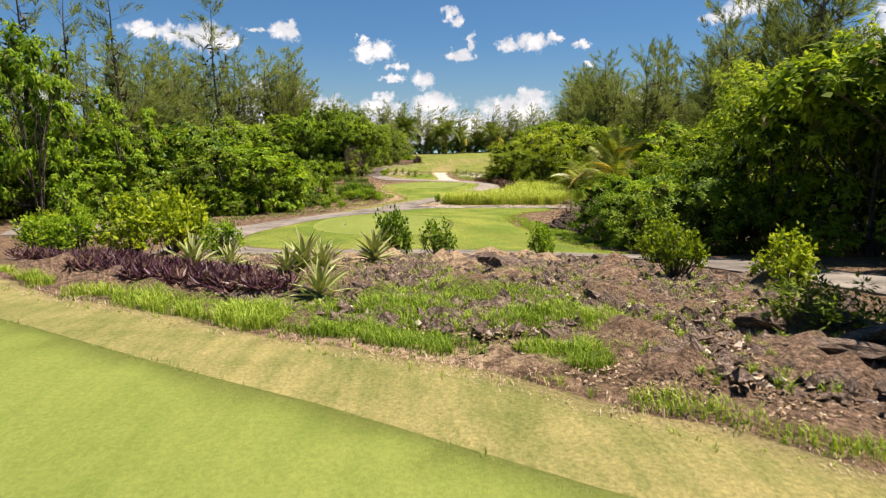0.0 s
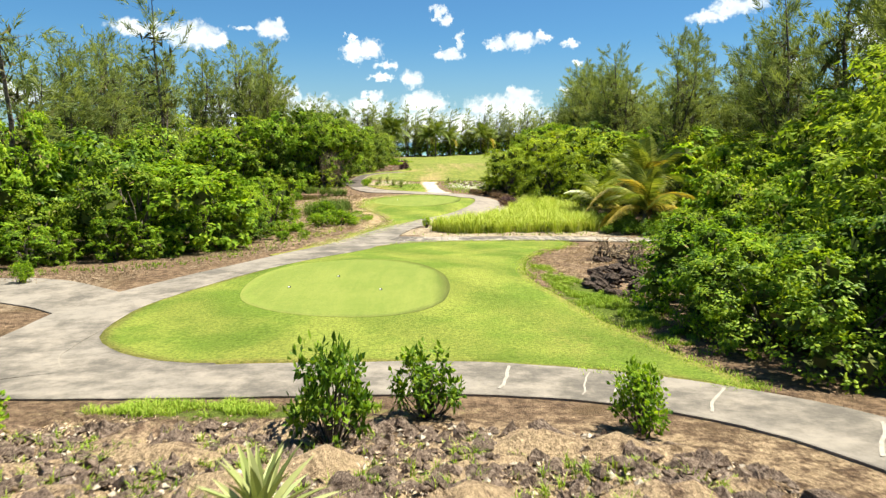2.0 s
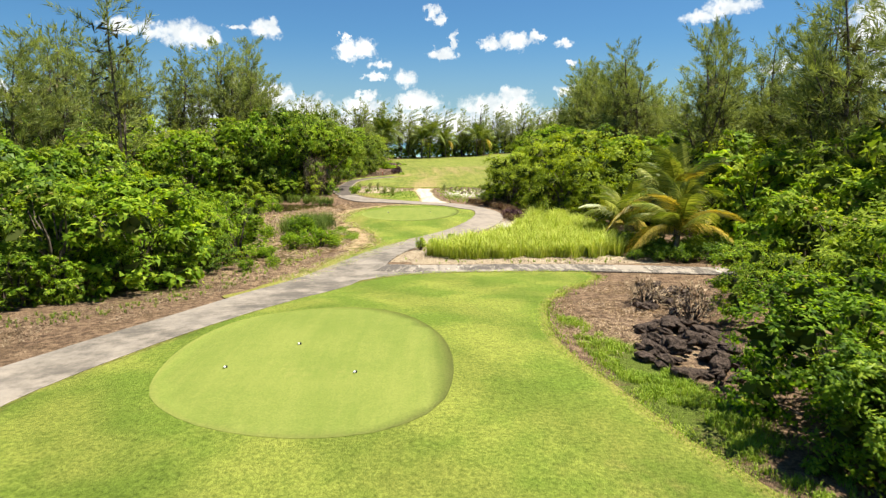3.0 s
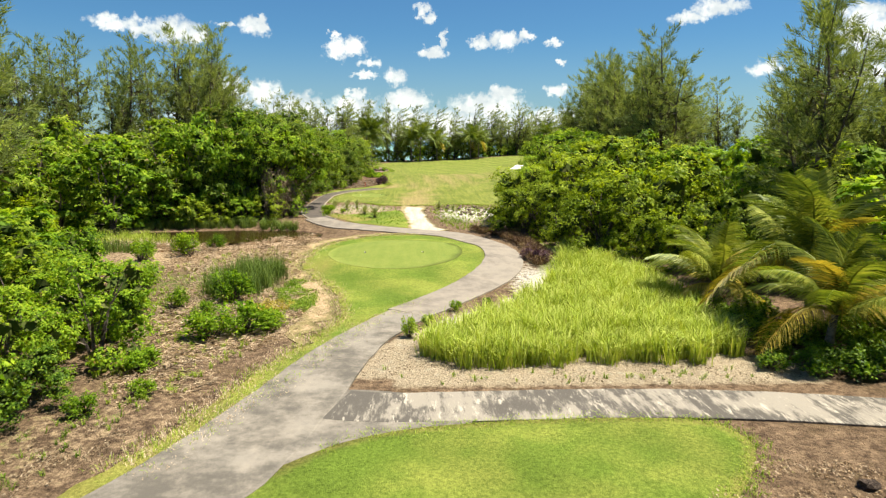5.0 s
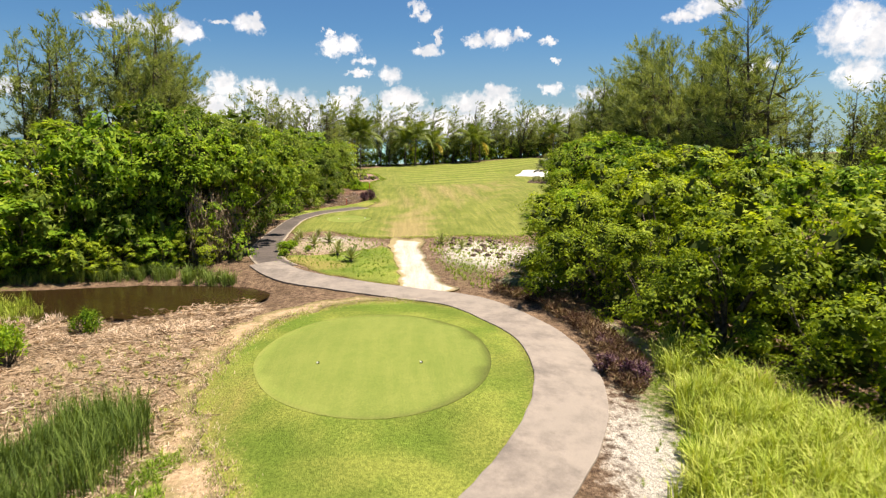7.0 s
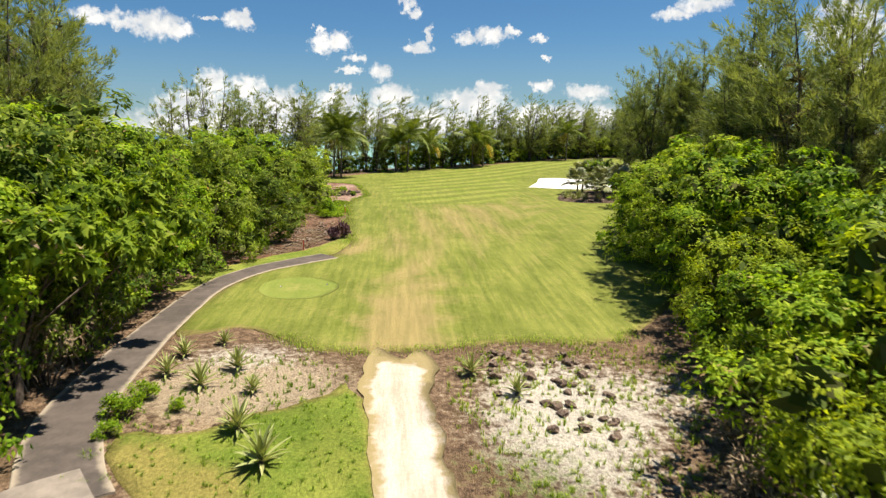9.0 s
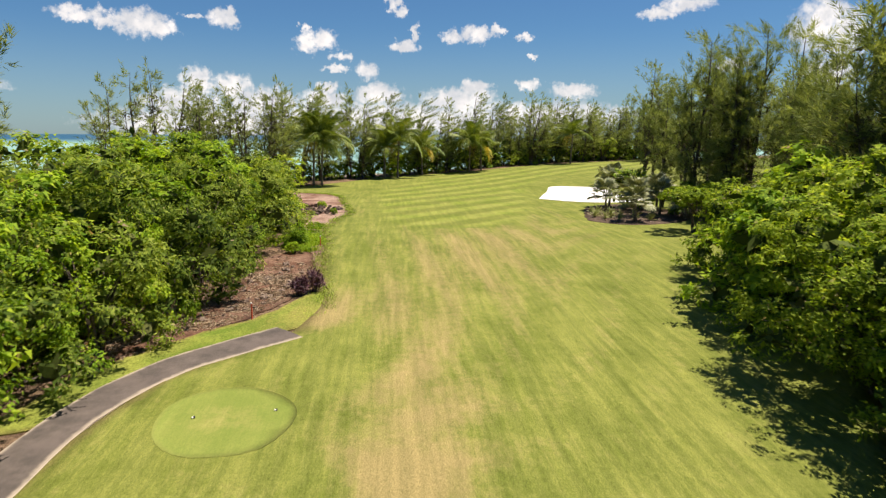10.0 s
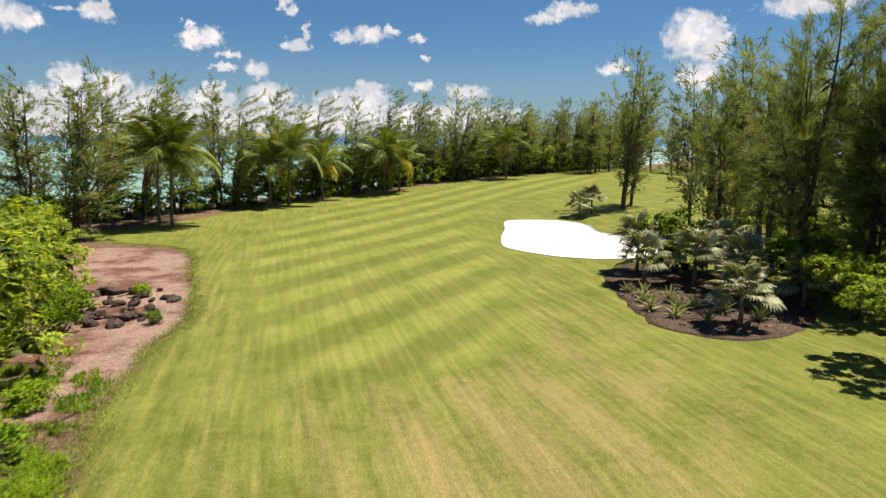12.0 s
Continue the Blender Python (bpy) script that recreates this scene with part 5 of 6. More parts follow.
def woodland(name, boxes, seed):
    """Far woods that close the land around: many low crowns of coarse leaves."""
    rng = np.random.default_rng(seed)
    pos, face = [], []
    for x0, x1, y0, y1, n in boxes:
        for x, y in np.stack([rng.uniform(x0, x1, n), rng.uniform(y0, y1, n)], 1):
            h, r, k = rng.uniform(5, 9), rng.uniform(2.2, 4.2), 70
            o = unit(rng.normal(size=(k, 3)) + [0, 0, 0.5])
            pos.append(np.array([x, y, float(tz(x, y)) + h * 0.5]) + o * [r, r, h * 0.5] * rng.uniform(0.75, 1.05, k)[:, None])
            face.append(o)
    pos, face = np.concatenate(pos), np.concatenate(face)
    way = unit(np.cross(face, rng.normal(size=pos.shape)))
    v, f = leaves(rng, pos, way, 1.5, 1.0, 0.2, unit(face + rng.normal(size=pos.shape) * 0.4))
    tagged(new(name, soup(name, v, f, "glossy")), "dense green woodland beyond the golf course", "woodland", kind="stuff")


woodland("woodland", [(-110, -44, -20, 40, 110), (-110, -58, 40, 110, 120), (-100, -50, 110, 150, 60), (34, 110, -20, 60, 170), (42, 110, 60, 100, 110), (60, 120, 100, 140, 80), (-40, 40, -60, -22, 90)], 77)

# ---- palms ----
def frond_mesh(seed, length=3.6, mat="frond", droop=0.55):
    rng = np.random.default_rng(seed)
    us = np.linspace(0, 1, 9)
    spine = np.stack([length * us * (1 - 0.18 * us), 0.08 * np.sin(3 * us), length * (0.42 * us - droop * us ** 2.2)], 1)
    chunks = [tube(spine, [0.05 * (1 - u) + 0.008 for u in us], 4)]
    v, f = [], []
    for u in np.linspace(0.14, 0.99, 58):
        c = np.array([np.interp(u, us, spine[:, k]) for k in range(3)])
        for s in (-1, 1):
            l = 1.02 * length / 3.6 * (math.sin(math.pi * (0.12 + 0.8 * u)) ** 0.7) * rng.uniform(0.85, 1.1)
            tip = c + np.array([0.45 * l, s * l * 0.75, -0.42 * l * rng.uniform(0.7, 1.4)])
            i = len(v)
            v += [c + [-0.024, 0, 0], c + [0.024, 0, 0.012], (c + tip) / 2 + [0.026, 0, 0.09 * l], (c + tip) / 2 + [-0.016, 0, 0.09 * l], tip - [0, 0, 0.12 * l]]
            f += [[i, i + 1, i + 2, i + 3], [i + 3, i + 2, i + 4]]
    chunks.append((v, f))
    return soup("frond", *join(chunks), mat)


FRONDS = [frond_mesh(1), frond_mesh(2, 3.4, "frond", 0.75), frond_mesh(3, 3.2, "frond", 0.25)]
YOUNG_FRONDS = [frond_mesh(1, 3.6, "youngfrond"), frond_mesh(2, 3.4, "youngfrond", 0.75), frond_mesh(3, 3.2, "youngfrond", 0.25)]
OLD_FRONDS = [frond_mesh(4, 3.4, "yellowfrond", 0.85)]


def coconut_palm(x, y, trunk, size, turn=0.0, lean=(0, 0), old=2, n=18, label="coconut palm with drooping feathery fronds", rise=0.0):
    ob = thing("coconut_palm", label, "palm tree", "coconut palms", at(x, y, 1.0, turn))
    top = Vector((lean[0], lean[1], trunk))
    pts = [(lean[0] * u ** 1.5, lean[1] * u ** 1.5, -0.2 + (trunk + 0.2) * u) for u in np.linspace(0, 1, 10)]
    part("trunk", soup("trunk", *tube(pts, [0.2 - 0.08 * u for u in np.linspace(0, 1, 10)], 8), "palmbark", True), ob)
    rr = random.Random(int(x * 13 + y * 7))
    for k in range(n):
        up = 1 - k / n
        yellowing = k >= n - old or (rise and k % 6 == 4)
        fm = rr.choice(OLD_FRONDS) if yellowing else rr.choice(YOUNG_FRONDS if rise else FRONDS)
        part("frond", fm, ob, "yellowing frond" if yellowing else "", Matrix.Translation(top) @ pose(0, 0, 0, rr.uniform(-15, 15), 22 - 78 * up - rise + rr.uniform(-8, 8), 137.5 * k) @ Matrix.Scale(size * rr.uniform(0.85, 1.1), 4))
    return ob


coconut_palm(15.0, 58.6, 1.5, 1.2, 20, (0.2, 0), 3, 19, "young coconut palm with some yellow fronds beside the tall grass", 25)
coconut_palm(16.4, 62.2, 2.6, 1.4, 80, (-0.3, 0.2), 3, 20, "young coconut palm with some yellow fronds beside the tall grass", 24)
coconut_palm(14.4, 66.4, 1.0, 1.15, 140, (0, 0), 3, 18, "young coconut palm with some yellow fronds beside the tall grass", 12)
for x, y, h, s in [(-12.8, 205.3, 7.2, 1.95), (-11.5, 205.2, 7.8, 1.9), (1.0, 222.5, 7.5, 1.8), (-1.4, 221, 6.0, 1.5), (6.0, 229, 5.6, 1.5), (16.2, 235, 6.4, 1.8), (18.9, 236.5, 5.6, 1.5), (42, 250, 7.0, 1.6)]:
    coconut_palm(x, y, h, s, 40 * h, (0.4, 0.2), 1)


def fan_leaf_mesh(seed):
    rng = np.random.default_rng(seed)
    chunks = [tube([(0, 0, 0), (0.35, 0, 0.12), (0.62, 0, 0.16)], [0.018, 0.014, 0.01], 4)]
    v, f = [], []
    for a in np.linspace(-1.9, 1.9, 19):
        l = 0.55 * (1 - 0.12 * abs(a)) * rng.uniform(0.9, 1.1)
        c, d = np.array([0.6, 0, 0.16]), np.array([math.cos(a), math.sin(a), 0.1])
        s = np.array([-math.sin(a), math.cos(a), 0]) * 0.045
        i = len(v)
        v += [c, c + d * l * 0.6 + s + [0, 0, 0.03], c + d * l + [0, 0, -0.12], c + d * l * 0.6 - s]
        f += [[i, i + 1, i + 2, i + 3]]
    chunks.append((v, f))
    return soup("fan_leaf", *join(chunks), "fan")


FANS = [fan_leaf_mesh(k) for k in range(2)]


def fan_palm(x, y, trunk, size, n=20):
    ob = thing("fan_palm", "small silvery fan palm on a dark stem in the mulch bed", "palm tree", "fan palms", at(x, y))
    part("trunk", soup("trunk", *tube([(0, 0, -0.2), (0.05, 0, trunk * 0.5), (0.02, 0.04, trunk)], [0.16, 0.12, 0.11], 7), "palmbark", True), ob)
    rr = random.Random(int(x * 31 + y * 17))
    for k in range(n):
        part("fan_leaf", rr.choice(FANS), ob, "", Matrix.Translation((0.02, 0.04, trunk)) @ pose(0, 0, 0, rr.uniform(-20, 20), 30 - 95 * (1 - k / n) + rr.uniform(-8, 8), 137.5 * k) @ Matrix.Scale(size * rr.uniform(0.85, 1.15), 4))


for x, y, h, s in [(22.6, 157.6, 1.8, 1.6), (26.0, 166.5, 2.2, 1.8), (23.0, 167.5, 1.7, 1.9), (24.8, 171.5, 2.6, 1.7), (27.5, 163.5, 2.0, 1.8), (29.0, 168.0, 2.4, 1.8), (28.6, 160.0, 1.6, 1.6), (34, 200.5, 1.6, 1.6), (36, 201.5, 1.9, 1.6),
                   (27.5, 146.5, 2.6, 1.5), (28.6, 151.2, 2.2, 1.5), (31, 154, 1.5, 1.4), (7.4, 91.6, 0.3, 2.0)]:
    fan_palm(x, y, h, s)


# ---- agaves, shrubs, ground plants ----
def agave_leaf_mesh():
    v, f = [], []
    us = np.linspace(0, 1, 6)
    for u in us:
        w = 0.058 * (0.75 + 0.9 * u * (1 - u) * 2) * (1 - u ** 3)
        x, z = u * (1 - 0.1 * u), 0.10 * u - 0.16 * u * u
        v += [(x, -w, z + 0.4 * w), (x, 0, z - 0.2 * w), (x, w, z + 0.4 * w)]
    for i in range(5):
        f += [[3 * i, 3 * i + 1, 3 * i + 4, 3 * i + 3], [3 * i + 1, 3 * i + 2, 3 * i + 5, 3 * i + 4]]
    return soup("leaf", v, f, "agave")


AGAVE_LEAF = agave_leaf_mesh()


def agave(x, y, size, n=30, label="spiky green agave rosette on rocky soil", lift=0.0):
    ob = thing("agave", label, "agave", "agaves", at(x, y) @ Matrix.Translation((0, 0, lift)))
    part("stem", soup("stem", *tube([(0, 0, -0.25), (0, 0, 0.05), (0, 0, 0.22 * size)], [0.12 * size, 0.11 * size, 0.05 * size], 6), "palmbark"), ob)
    rr = random.Random(int(x * 57 + y * 23))
    for k in range(n):
        up = 1 - k / n
        part("leaf", AGAVE_LEAF, ob, "", Matrix.Translation((0, 0, 0.18 * size * (0.4 + up))) @ pose(0, 0, 0, rr.uniform(-12, 12), -6 - 70 * up + rr.uniform(-7, 7), 137.5 * k) @ Matrix.Diagonal((size * rr.uniform(0.8, 1.1), size * rr.uniform(0.8, 1.1), size, 1)))


for x, y, s, n in [(-2.0, 18.9, 1.05, 34), (-3.4, 15.8, 1.1, 30), (-3.0, 16.1, 0.9, 24), (-3.7, 15.4, 0.8, 22), (-2.35, 12.3, 0.85, 24), (-6.3, 16.3, 1.0, 28), (-5.6, 17.0, 0.8, 26), (0.95, 18.4, 0.3, 14)]:
    agave(x, y, s, n)
for x, y, s in [(-7.3, 103.6, 0.75), (-6.4, 105.2, 0.7), (-5.4, 103.1, 0.55), (-5.2, 100.2, 0.8), (-4.1, 98.2, 0.85), (-8.8, 106.7, 0.6), (-7.6, 108.0, 0.5), (2.2, 104.3, 0.65), (3.6, 102.5, 0.6), (-8.8, 104.7, 0.65)]:
    agave(x, y, s * 1.3, 24, "small agave rosette in the sandy bed")
for x, y, s in [(20.5, 160.0, 0.9), (21.5, 158.6, 0.9), (22.6, 161.5, 0.9), (20.6, 163.5, 0.8), (24.5, 158.4, 0.9), (21.0, 166.0, 0.8), (20.0, 161.6, 1.0), (21.2, 164.4, 1.1), (22.2, 163.2, 1.0), (21.4, 161.0, 1.0), (23.6, 160.2, 1.0), (25.6, 160.6, 0.9)]:
    agave(x, y, s, 22, "yellow-green agave in the dark mulch bed")


def shrub_meshes(seed, mat, clumps=16, per=42, leaf=(0.13, 0.075)):
    """A small bush one metre high on several crooked stems."""
    rng = np.random.default_rng(seed)
    chunks, pos, way, face = [], [], [], []
    for k in range(clumps):
        a, r = rng.uniform(0, math.tau), 0.5 * rng.uniform() ** 0.6
        h = 0.24 + 0.68 * math.sqrt(1 - (r / 0.54) ** 2) * rng.uniform(0.1, 1.12)
        tip = np.array([r * math.cos(a), r * math.sin(a), h])
        chunks.append(tube([(0.04 * math.cos(a), 0.04 * math.sin(a), -0.08), tip * [0.55, 0.55, 0.42] + rng.normal(size=3) * 0.05, tip], [0.018, 0.012, 0.004], 4))
        n = int(per * rng.uniform(0.7, 1.2))
        r3 = unit(rng.normal(size=(n, 3))) * rng.uniform(0.02, 0.17, n)[:, None] * [0.8, 0.8, 1.25]
        pos.append(tip + r3)
        way.append(r3 * 4 + [0, 0, 0.1] + rng.normal(size=(n, 3)) * 0.4)
        face.append(unit(r3 * 4 + [0, 0, 0.8] + rng.normal(size=(n, 3)) * 0.4))
    v, f = leaves(rng, np.concatenate(pos), np.concatenate(way), *leaf, 0.2, np.concatenate(face))
    return soup("stem", *join(chunks), "bark"), soup("foliage", v, f, mat)


SHRUBS = {"yellow": [shrub_meshes(1, "yellow", 36, 36, (0.092, 0.056)), shrub_meshes(2, "yellow", 36, 36, (0.092, 0.056))], "vine": [shrub_meshes(3, "vine", 36, 36, (0.092, 0.056)), shrub_meshes(4, "vine", 36, 36, (0.092, 0.056))], "glossy": [shrub_meshes(5, "glossy", 32, 34, (0.10, 0.058)), shrub_meshes(6, "glossy", 32, 34, (0.10, 0.058))], "purple": [shrub_meshes(7, "purple", 22, 40, (0.2, 0.06))],
          "acacia": [shrub_meshes(9, "acacia", 24, 46, (0.11, 0.03))], "dryleaf": [shrub_meshes(8, "dryleaf", 20, 26, (0.16, 0.03))]}


def shrub(kind, x, y, h, wide=1.0, label="small leafy green shrub on bare soil"):
    stems, foliage = pick.choice(SHRUBS[kind])
    ob = thing("shrub", label, "shrub", "shrubs", at(x, y, h, pick.uniform(0, 360)) @ Matrix.Diagonal((wide, wide, 1, 1)))
    part("stem", stems, ob)
    part("foliage", foliage, ob)


for k, x, y, h, w in [("glossy", -1.7, 22.2, 1.75, 0.72), ("glossy", -0.2, 23.6, 1.35, 0.9), ("vine", 3.5, 22.6, 1.15, 0.95), ("yellow", 5.45, 15.0, 1.4, 0.85), ("yellow", 6.15, 18.6, 1.3, 0.9), ("yellow", 7.3, 13.7, 1.2, 1.0), ("acacia", 5.9, 9.9, 1.0, 1.55),
                      ("yellow", -9.0, 22.2, 2.5, 0.8), ("yellow", -10.2, 21.4, 2.1, 1.0), ("vine", -7.4, 21.6, 1.25, 1.1), ("vine", -11.8, 20.8, 1.5, 1.0), ("vine", -13.6, 22, 1.5, 1.1), ("vine", -19.6, 35.5, 1.5, 0.9), ("vine", -16.9, 38.8, 0.9, 0.9), ("yellow", -14.8, 24.5, 1.6, 1.0)]:
    shrub(k, x, y, h, w)
for k, x, y, h, w in [("vine", -15.2, 79, 1.6, 1.0), ("vine", -15.0, 84.6, 1.2, 1.1), ("vine", -16.2, 80.6, 1.2, 1.0), ("vine", -17.5, 77.5, 1.3, 1.3), ("vine", -13.2, 66, 1.0, 1.4), ("vine", -14.6, 70, 1.1, 1.5), ("vine", -12.6, 62.5, 1.2, 1.4), ("vine", -9.4, 57.4, 0.8, 1.7), ("vine", -7.2, 62.0, 1.3, 1.7), ("vine", -8.4, 61.2, 1.1, 1.7), ("vine", -9.2, 67.5, 1.5, 1.3), ("vine", -9.6, 64.5, 0.8, 1.2), ("vine", -10.4, 69, 0.7, 1.3),
                      ("vine", -6.2, 62.8, 0.8, 1.5), ("vine", -0.5, 61.4, 0.8, 0.9), ("vine", 0.3, 63.2, 0.5, 1.2), ("vine", 1.6, 65.6, 0.5, 1.2), ("vine", 3.2, 66.5, 0.4, 1.3), ("vine", -11.5, 66.5, 0.9, 1.2), ("vine", -8.5, 55.0, 0.5, 1.6), ("vine", -9.5, 53.5, 0.6, 1.6), ("vine", 7.6, 71.5, 0.6, 1.4)]:
    shrub(k, x, y, h, w, "low green bush among dry straw and weeds")
for x, y, h, w in [(-9.0, 101.3, 0.8, 1.5), (-8.9, 102.7, 0.6, 1.6), (-8.9, 100, 0.5, 1.5), (-7.5, 101.8, 0.4, 1.5), (-11.2, 131, 1.0, 1.2), (-10.2, 128, 0.9, 1.2), (-13, 121.5, 1.2, 1.1), (-7.4, 146, 1.0, 1.8), (-8.2, 150, 1.1, 1.9), (-7.2, 142.5, 0.8, 1.6), (-10.6, 164, 1.4, 1.6), (-11.2, 168, 1.6, 1.7), (-6.4, 165.0, 0.7, 1.4), (-8.2, 171.5, 0.8, 1.6), (-8.6, 154.5, 0.9, 2.0)]:
    shrub("vine", x, y, h, w, "bright green bush on the mulch bank")
for x, y, h, w in [(-4.9, 132.4, 1.2, 0.9), (-5.5, 131.7, 1.0, 0.9), (7.0, 77.5, 0.7, 1.2), (7.7, 76.6, 0.8, 1.2), (7.6, 80, 0.6, 1.3), (6.9, 88.4, 0.6, 1.3)]:
    shrub("purple", x, y, h, w, "dark red-purple leafed bush at the path's edge")
for x, y, h, w in [(-12.8, 98.2, 4.2, 0.36), (-13.8, 97.6, 4.8, 0.32), (-12.3, 99.8, 4.4, 0.34), (-12.6, 104, 2.6, 0.7), (-12.8, 108, 3.0, 0.7), (-13.2, 98.8, 4.2, 0.55), (-13.4, 102.2, 4.6, 0.5), (-13.0, 106.0, 4.0, 0.5), (-13.2, 111.5, 3.4, 0.6), (9.5, 42.5, 1.3, 1.4), (8.6, 45, 1.1, 1.4), (8.2, 95.6, 1.3, 1.3), (9.4, 98.0, 1.4, 1.3), (11.0, 100.6, 1.2, 1.4), (8.6, 93.6, 1.0, 1.4)]:
    shrub("dryleaf", x, y, h, w, "dry leafless twigs hanging at the thicket's edge")


for x, y, h, w in [(13.2, 56.4, 0.9, 1.6), (14.6, 56.0, 1.0, 1.6), (16.2, 56.2, 1.1, 1.7), (12.8, 58.2, 0.8, 1.6), (17.8, 57.0, 1.2, 1.7), (13.6, 60.4, 0.9, 1.7), (13.8, 62.8, 1.0, 1.6), (15.6, 59.8, 1.0, 1.8), (19.4, 58.0, 1.4, 1.7), (13.4, 65.0, 0.9, 1.6), (14.2, 57.4, 0.8, 1.8), (15.4, 57.2, 0.9, 1.8), (16.8, 58.6, 1.0, 1.8), (14.4, 59.6, 0.9, 1.7), (12.6, 61.6, 0.8, 1.7), (14.8, 61.6, 1.0, 1.8), (13.0, 67.0, 0.9, 1.7), (15.2, 64.4, 1.0, 1.8), (17.4, 60.4, 1.1, 1.9), (18.6, 59.4, 1.2, 1.8), (12.0, 57.0, 0.6, 1.8), (17.0, 55.6, 0.8, 1.8), (18.6, 55.8, 0.9, 1.8)]:
    shrub("glossy", x, y, h, w, "low dark green plants under the young palms")


def scatter(rng, poly, n, rim=0.0):
    lo, hi = poly.min(0), poly.max(0)
    p = rng.uniform(lo, hi, (int(n * 3), 2))
    p = p[inside(poly, p[:, 0], p[:, 1])]
    if rim:
        p = p[rng.uniform(size=len(p)) < np.clip(rim_distance(poly, p[:, 0], p[:, 1]) / rim, 0.15, 1)]
    return p[:n]


def ground_at(p, sink=0.03):
    return np.stack([p[:, 0], p[:, 1], tz(p[:, 0], p[:, 1]) - sink], 1)


def grass(name, poly, n, height, width, mat, label, category, lean=0.7, clump=0, seed=1, rim=0.5, bend=0.5, step=1.0):
    rng = np.random.default_rng(seed)
    ring = spline(poly, True, step)
    if clump:
        c = scatter(rng, ring, n // clump, rim)
        size = np.repeat(rng.uniform(0.6, 1.15, len(c)), clump)
        p = np.repeat(c, clump, 0) + rng.normal(size=(len(c) * clump, 2)) * 0.11 * height
        v, f = blades(rng, ground_at(p), height * size, width, lean, bend)
    else:
        p = scatter(rng, ring, n, rim)
        drift = np.array([0.8 + 0.7 * noise.noise((x * 0.8, y * 0.8, seed)) + 0.35 * noise.noise((x * 2.6, y * 2.6, seed)) for x, y in p])
        p, drift = p[drift > 0.74], drift[drift > 0.74]
        v, f = blades(rng, ground_at(p), height * drift, width, lean, bend)
    tagged(new(name, soup(name, v, f, mat)), label, category, kind="stuff")


VETIVER = [(-0.2, 60.0), (0.0, 58.0), (1.7, 57.3), (4.0, 57.3), (7.3, 57.5), (10.6, 57.8), (12.4, 60.2), (13.2, 68), (12.0, 76), (9.8, 80), (8.6, 76), (7.4, 71.5), (3.8, 65.4), (1.0, 61.6)]
grass("tall_grass", VETIVER, 44000, 1.2, 0.036, "tallgrass", "dense patch of tall yellow-green ornamental grass", "grass", 0.8, 46, 2)
grass("bed_grass", [(-13, 18), (-8, 14), (-4.6, 12), (-3.0, 11.5), (-2.2, 10.6), (-3, 9.9), (-4.6, 10.9), (-7, 12.2), (-10, 14.9), (-13, 17)], 26000, 0.34, 0.016, "weedgrass", "lush bright green grass along the bed", "grass", 0.9, 0, 3, 0.2)
grass("weed_grass", [(-3, 11.0), (-1.4, 9.6), (0.6, 8.6), (2.4, 8.6), (3.4, 10.4), (2.8, 12.6), (1.2, 13.6), (0.6, 15.4), (-1, 14.6), (-1.4, 12.8)], 17000, 0.27, 0.014, "weedgrass", "bright green weedy grass on the lava bed", "grass", 0.9, 0, 4, 0.4)
grass("lip_grass", [(-3.2, 10.3), (-1.6, 9.5), (-0.3, 8.7), (0.9, 8.4), (2.0, 8.0), (2.4, 8.8), (1.0, 9.3), (-0.4, 9.7), (-1.6, 10.6), (-3.0, 11.2)], 9000, 0.2, 0.013, "weedgrass", "green grass between the dry collar and the lava", "grass", 0.9, 0, 61, 0.15)
grass("edge_grass", [(1.2, 7.9), (2.2, 7.6), (4, 6.4), (6, 4.6), (5.4, 4.4), (3.4, 5.9), (1.4, 7.4)], 2600, 0.2, 0.015, "weedgrass", "tufts of green grass at the lava's edge", "grass", 0.9, 0, 5, 0.2)
grass("sparse_weeds", [(-8, 22), (-4, 14), (1, 9.5), (5, 7), (7.5, 12), (5.5, 18), (3, 21.5), (-2, 22.5)], 19000, 0.22, 0.015, "weedgrass", "sparse weeds between brown lava stones", "weeds", 0.9, 13, 6)
grass("reeds", [(-10.6, 67.8), (-8.2, 68.2), (-7.4, 72), (-8.2, 75), (-10.4, 74.5), (-11.4, 71)], 5200, 1.2, 0.026, "reed", "stand of green reeds among dry straw", "reeds", 0.6, 20, 7, 0.8, 0.3)
grass("pond_reeds", [(-30, 83), (-22, 80.5), (-18, 81.5), (-21, 84.5), (-30, 87)], 4500, 0.9, 0.03, "reed", "reeds along the pond's edge", "reeds", 0.5, 0, 8, 0.5, 0.3)
grass("straw", [(-17, 81), (-14, 74), (-11, 66), (-8.3, 66), (-6.6, 72), (-8, 78), (-8.2, 84.5), (-12, 84.4), (-16, 82.8)], 9000, 0.22, 0.022, "straw", "matted dead straw on the ground", "straw", 2.2, 0, 9, 0.6)
grass("slope_grass", [(4.8, 36.0), (5.8, 32.6), (6.6, 29.5), (7.8, 30.6), (7.2, 35), (5.9, 40), (4.9, 44), (4.4, 41)], 16000, 0.22, 0.016, "weedgrass", "green weeds beside the lava rock pile", "weeds", 0.9, 0, 10, 0.3)
grass("strip_weeds", [(-1.8, 57.5), (0, 62.4), (3, 66.4), (6.4, 71.5), (8.2, 77), (9.2, 82), (9.4, 78), (7, 70.5), (2.8, 64.6), (0, 60.6), (-0.2, 57), (11, 57.2), (11, 55.6), (0, 55.8)], 5200, 0.25, 0.016, "weedgrass", "scattered weeds on the sandy strip", "weeds", 1.0, 11, 11)
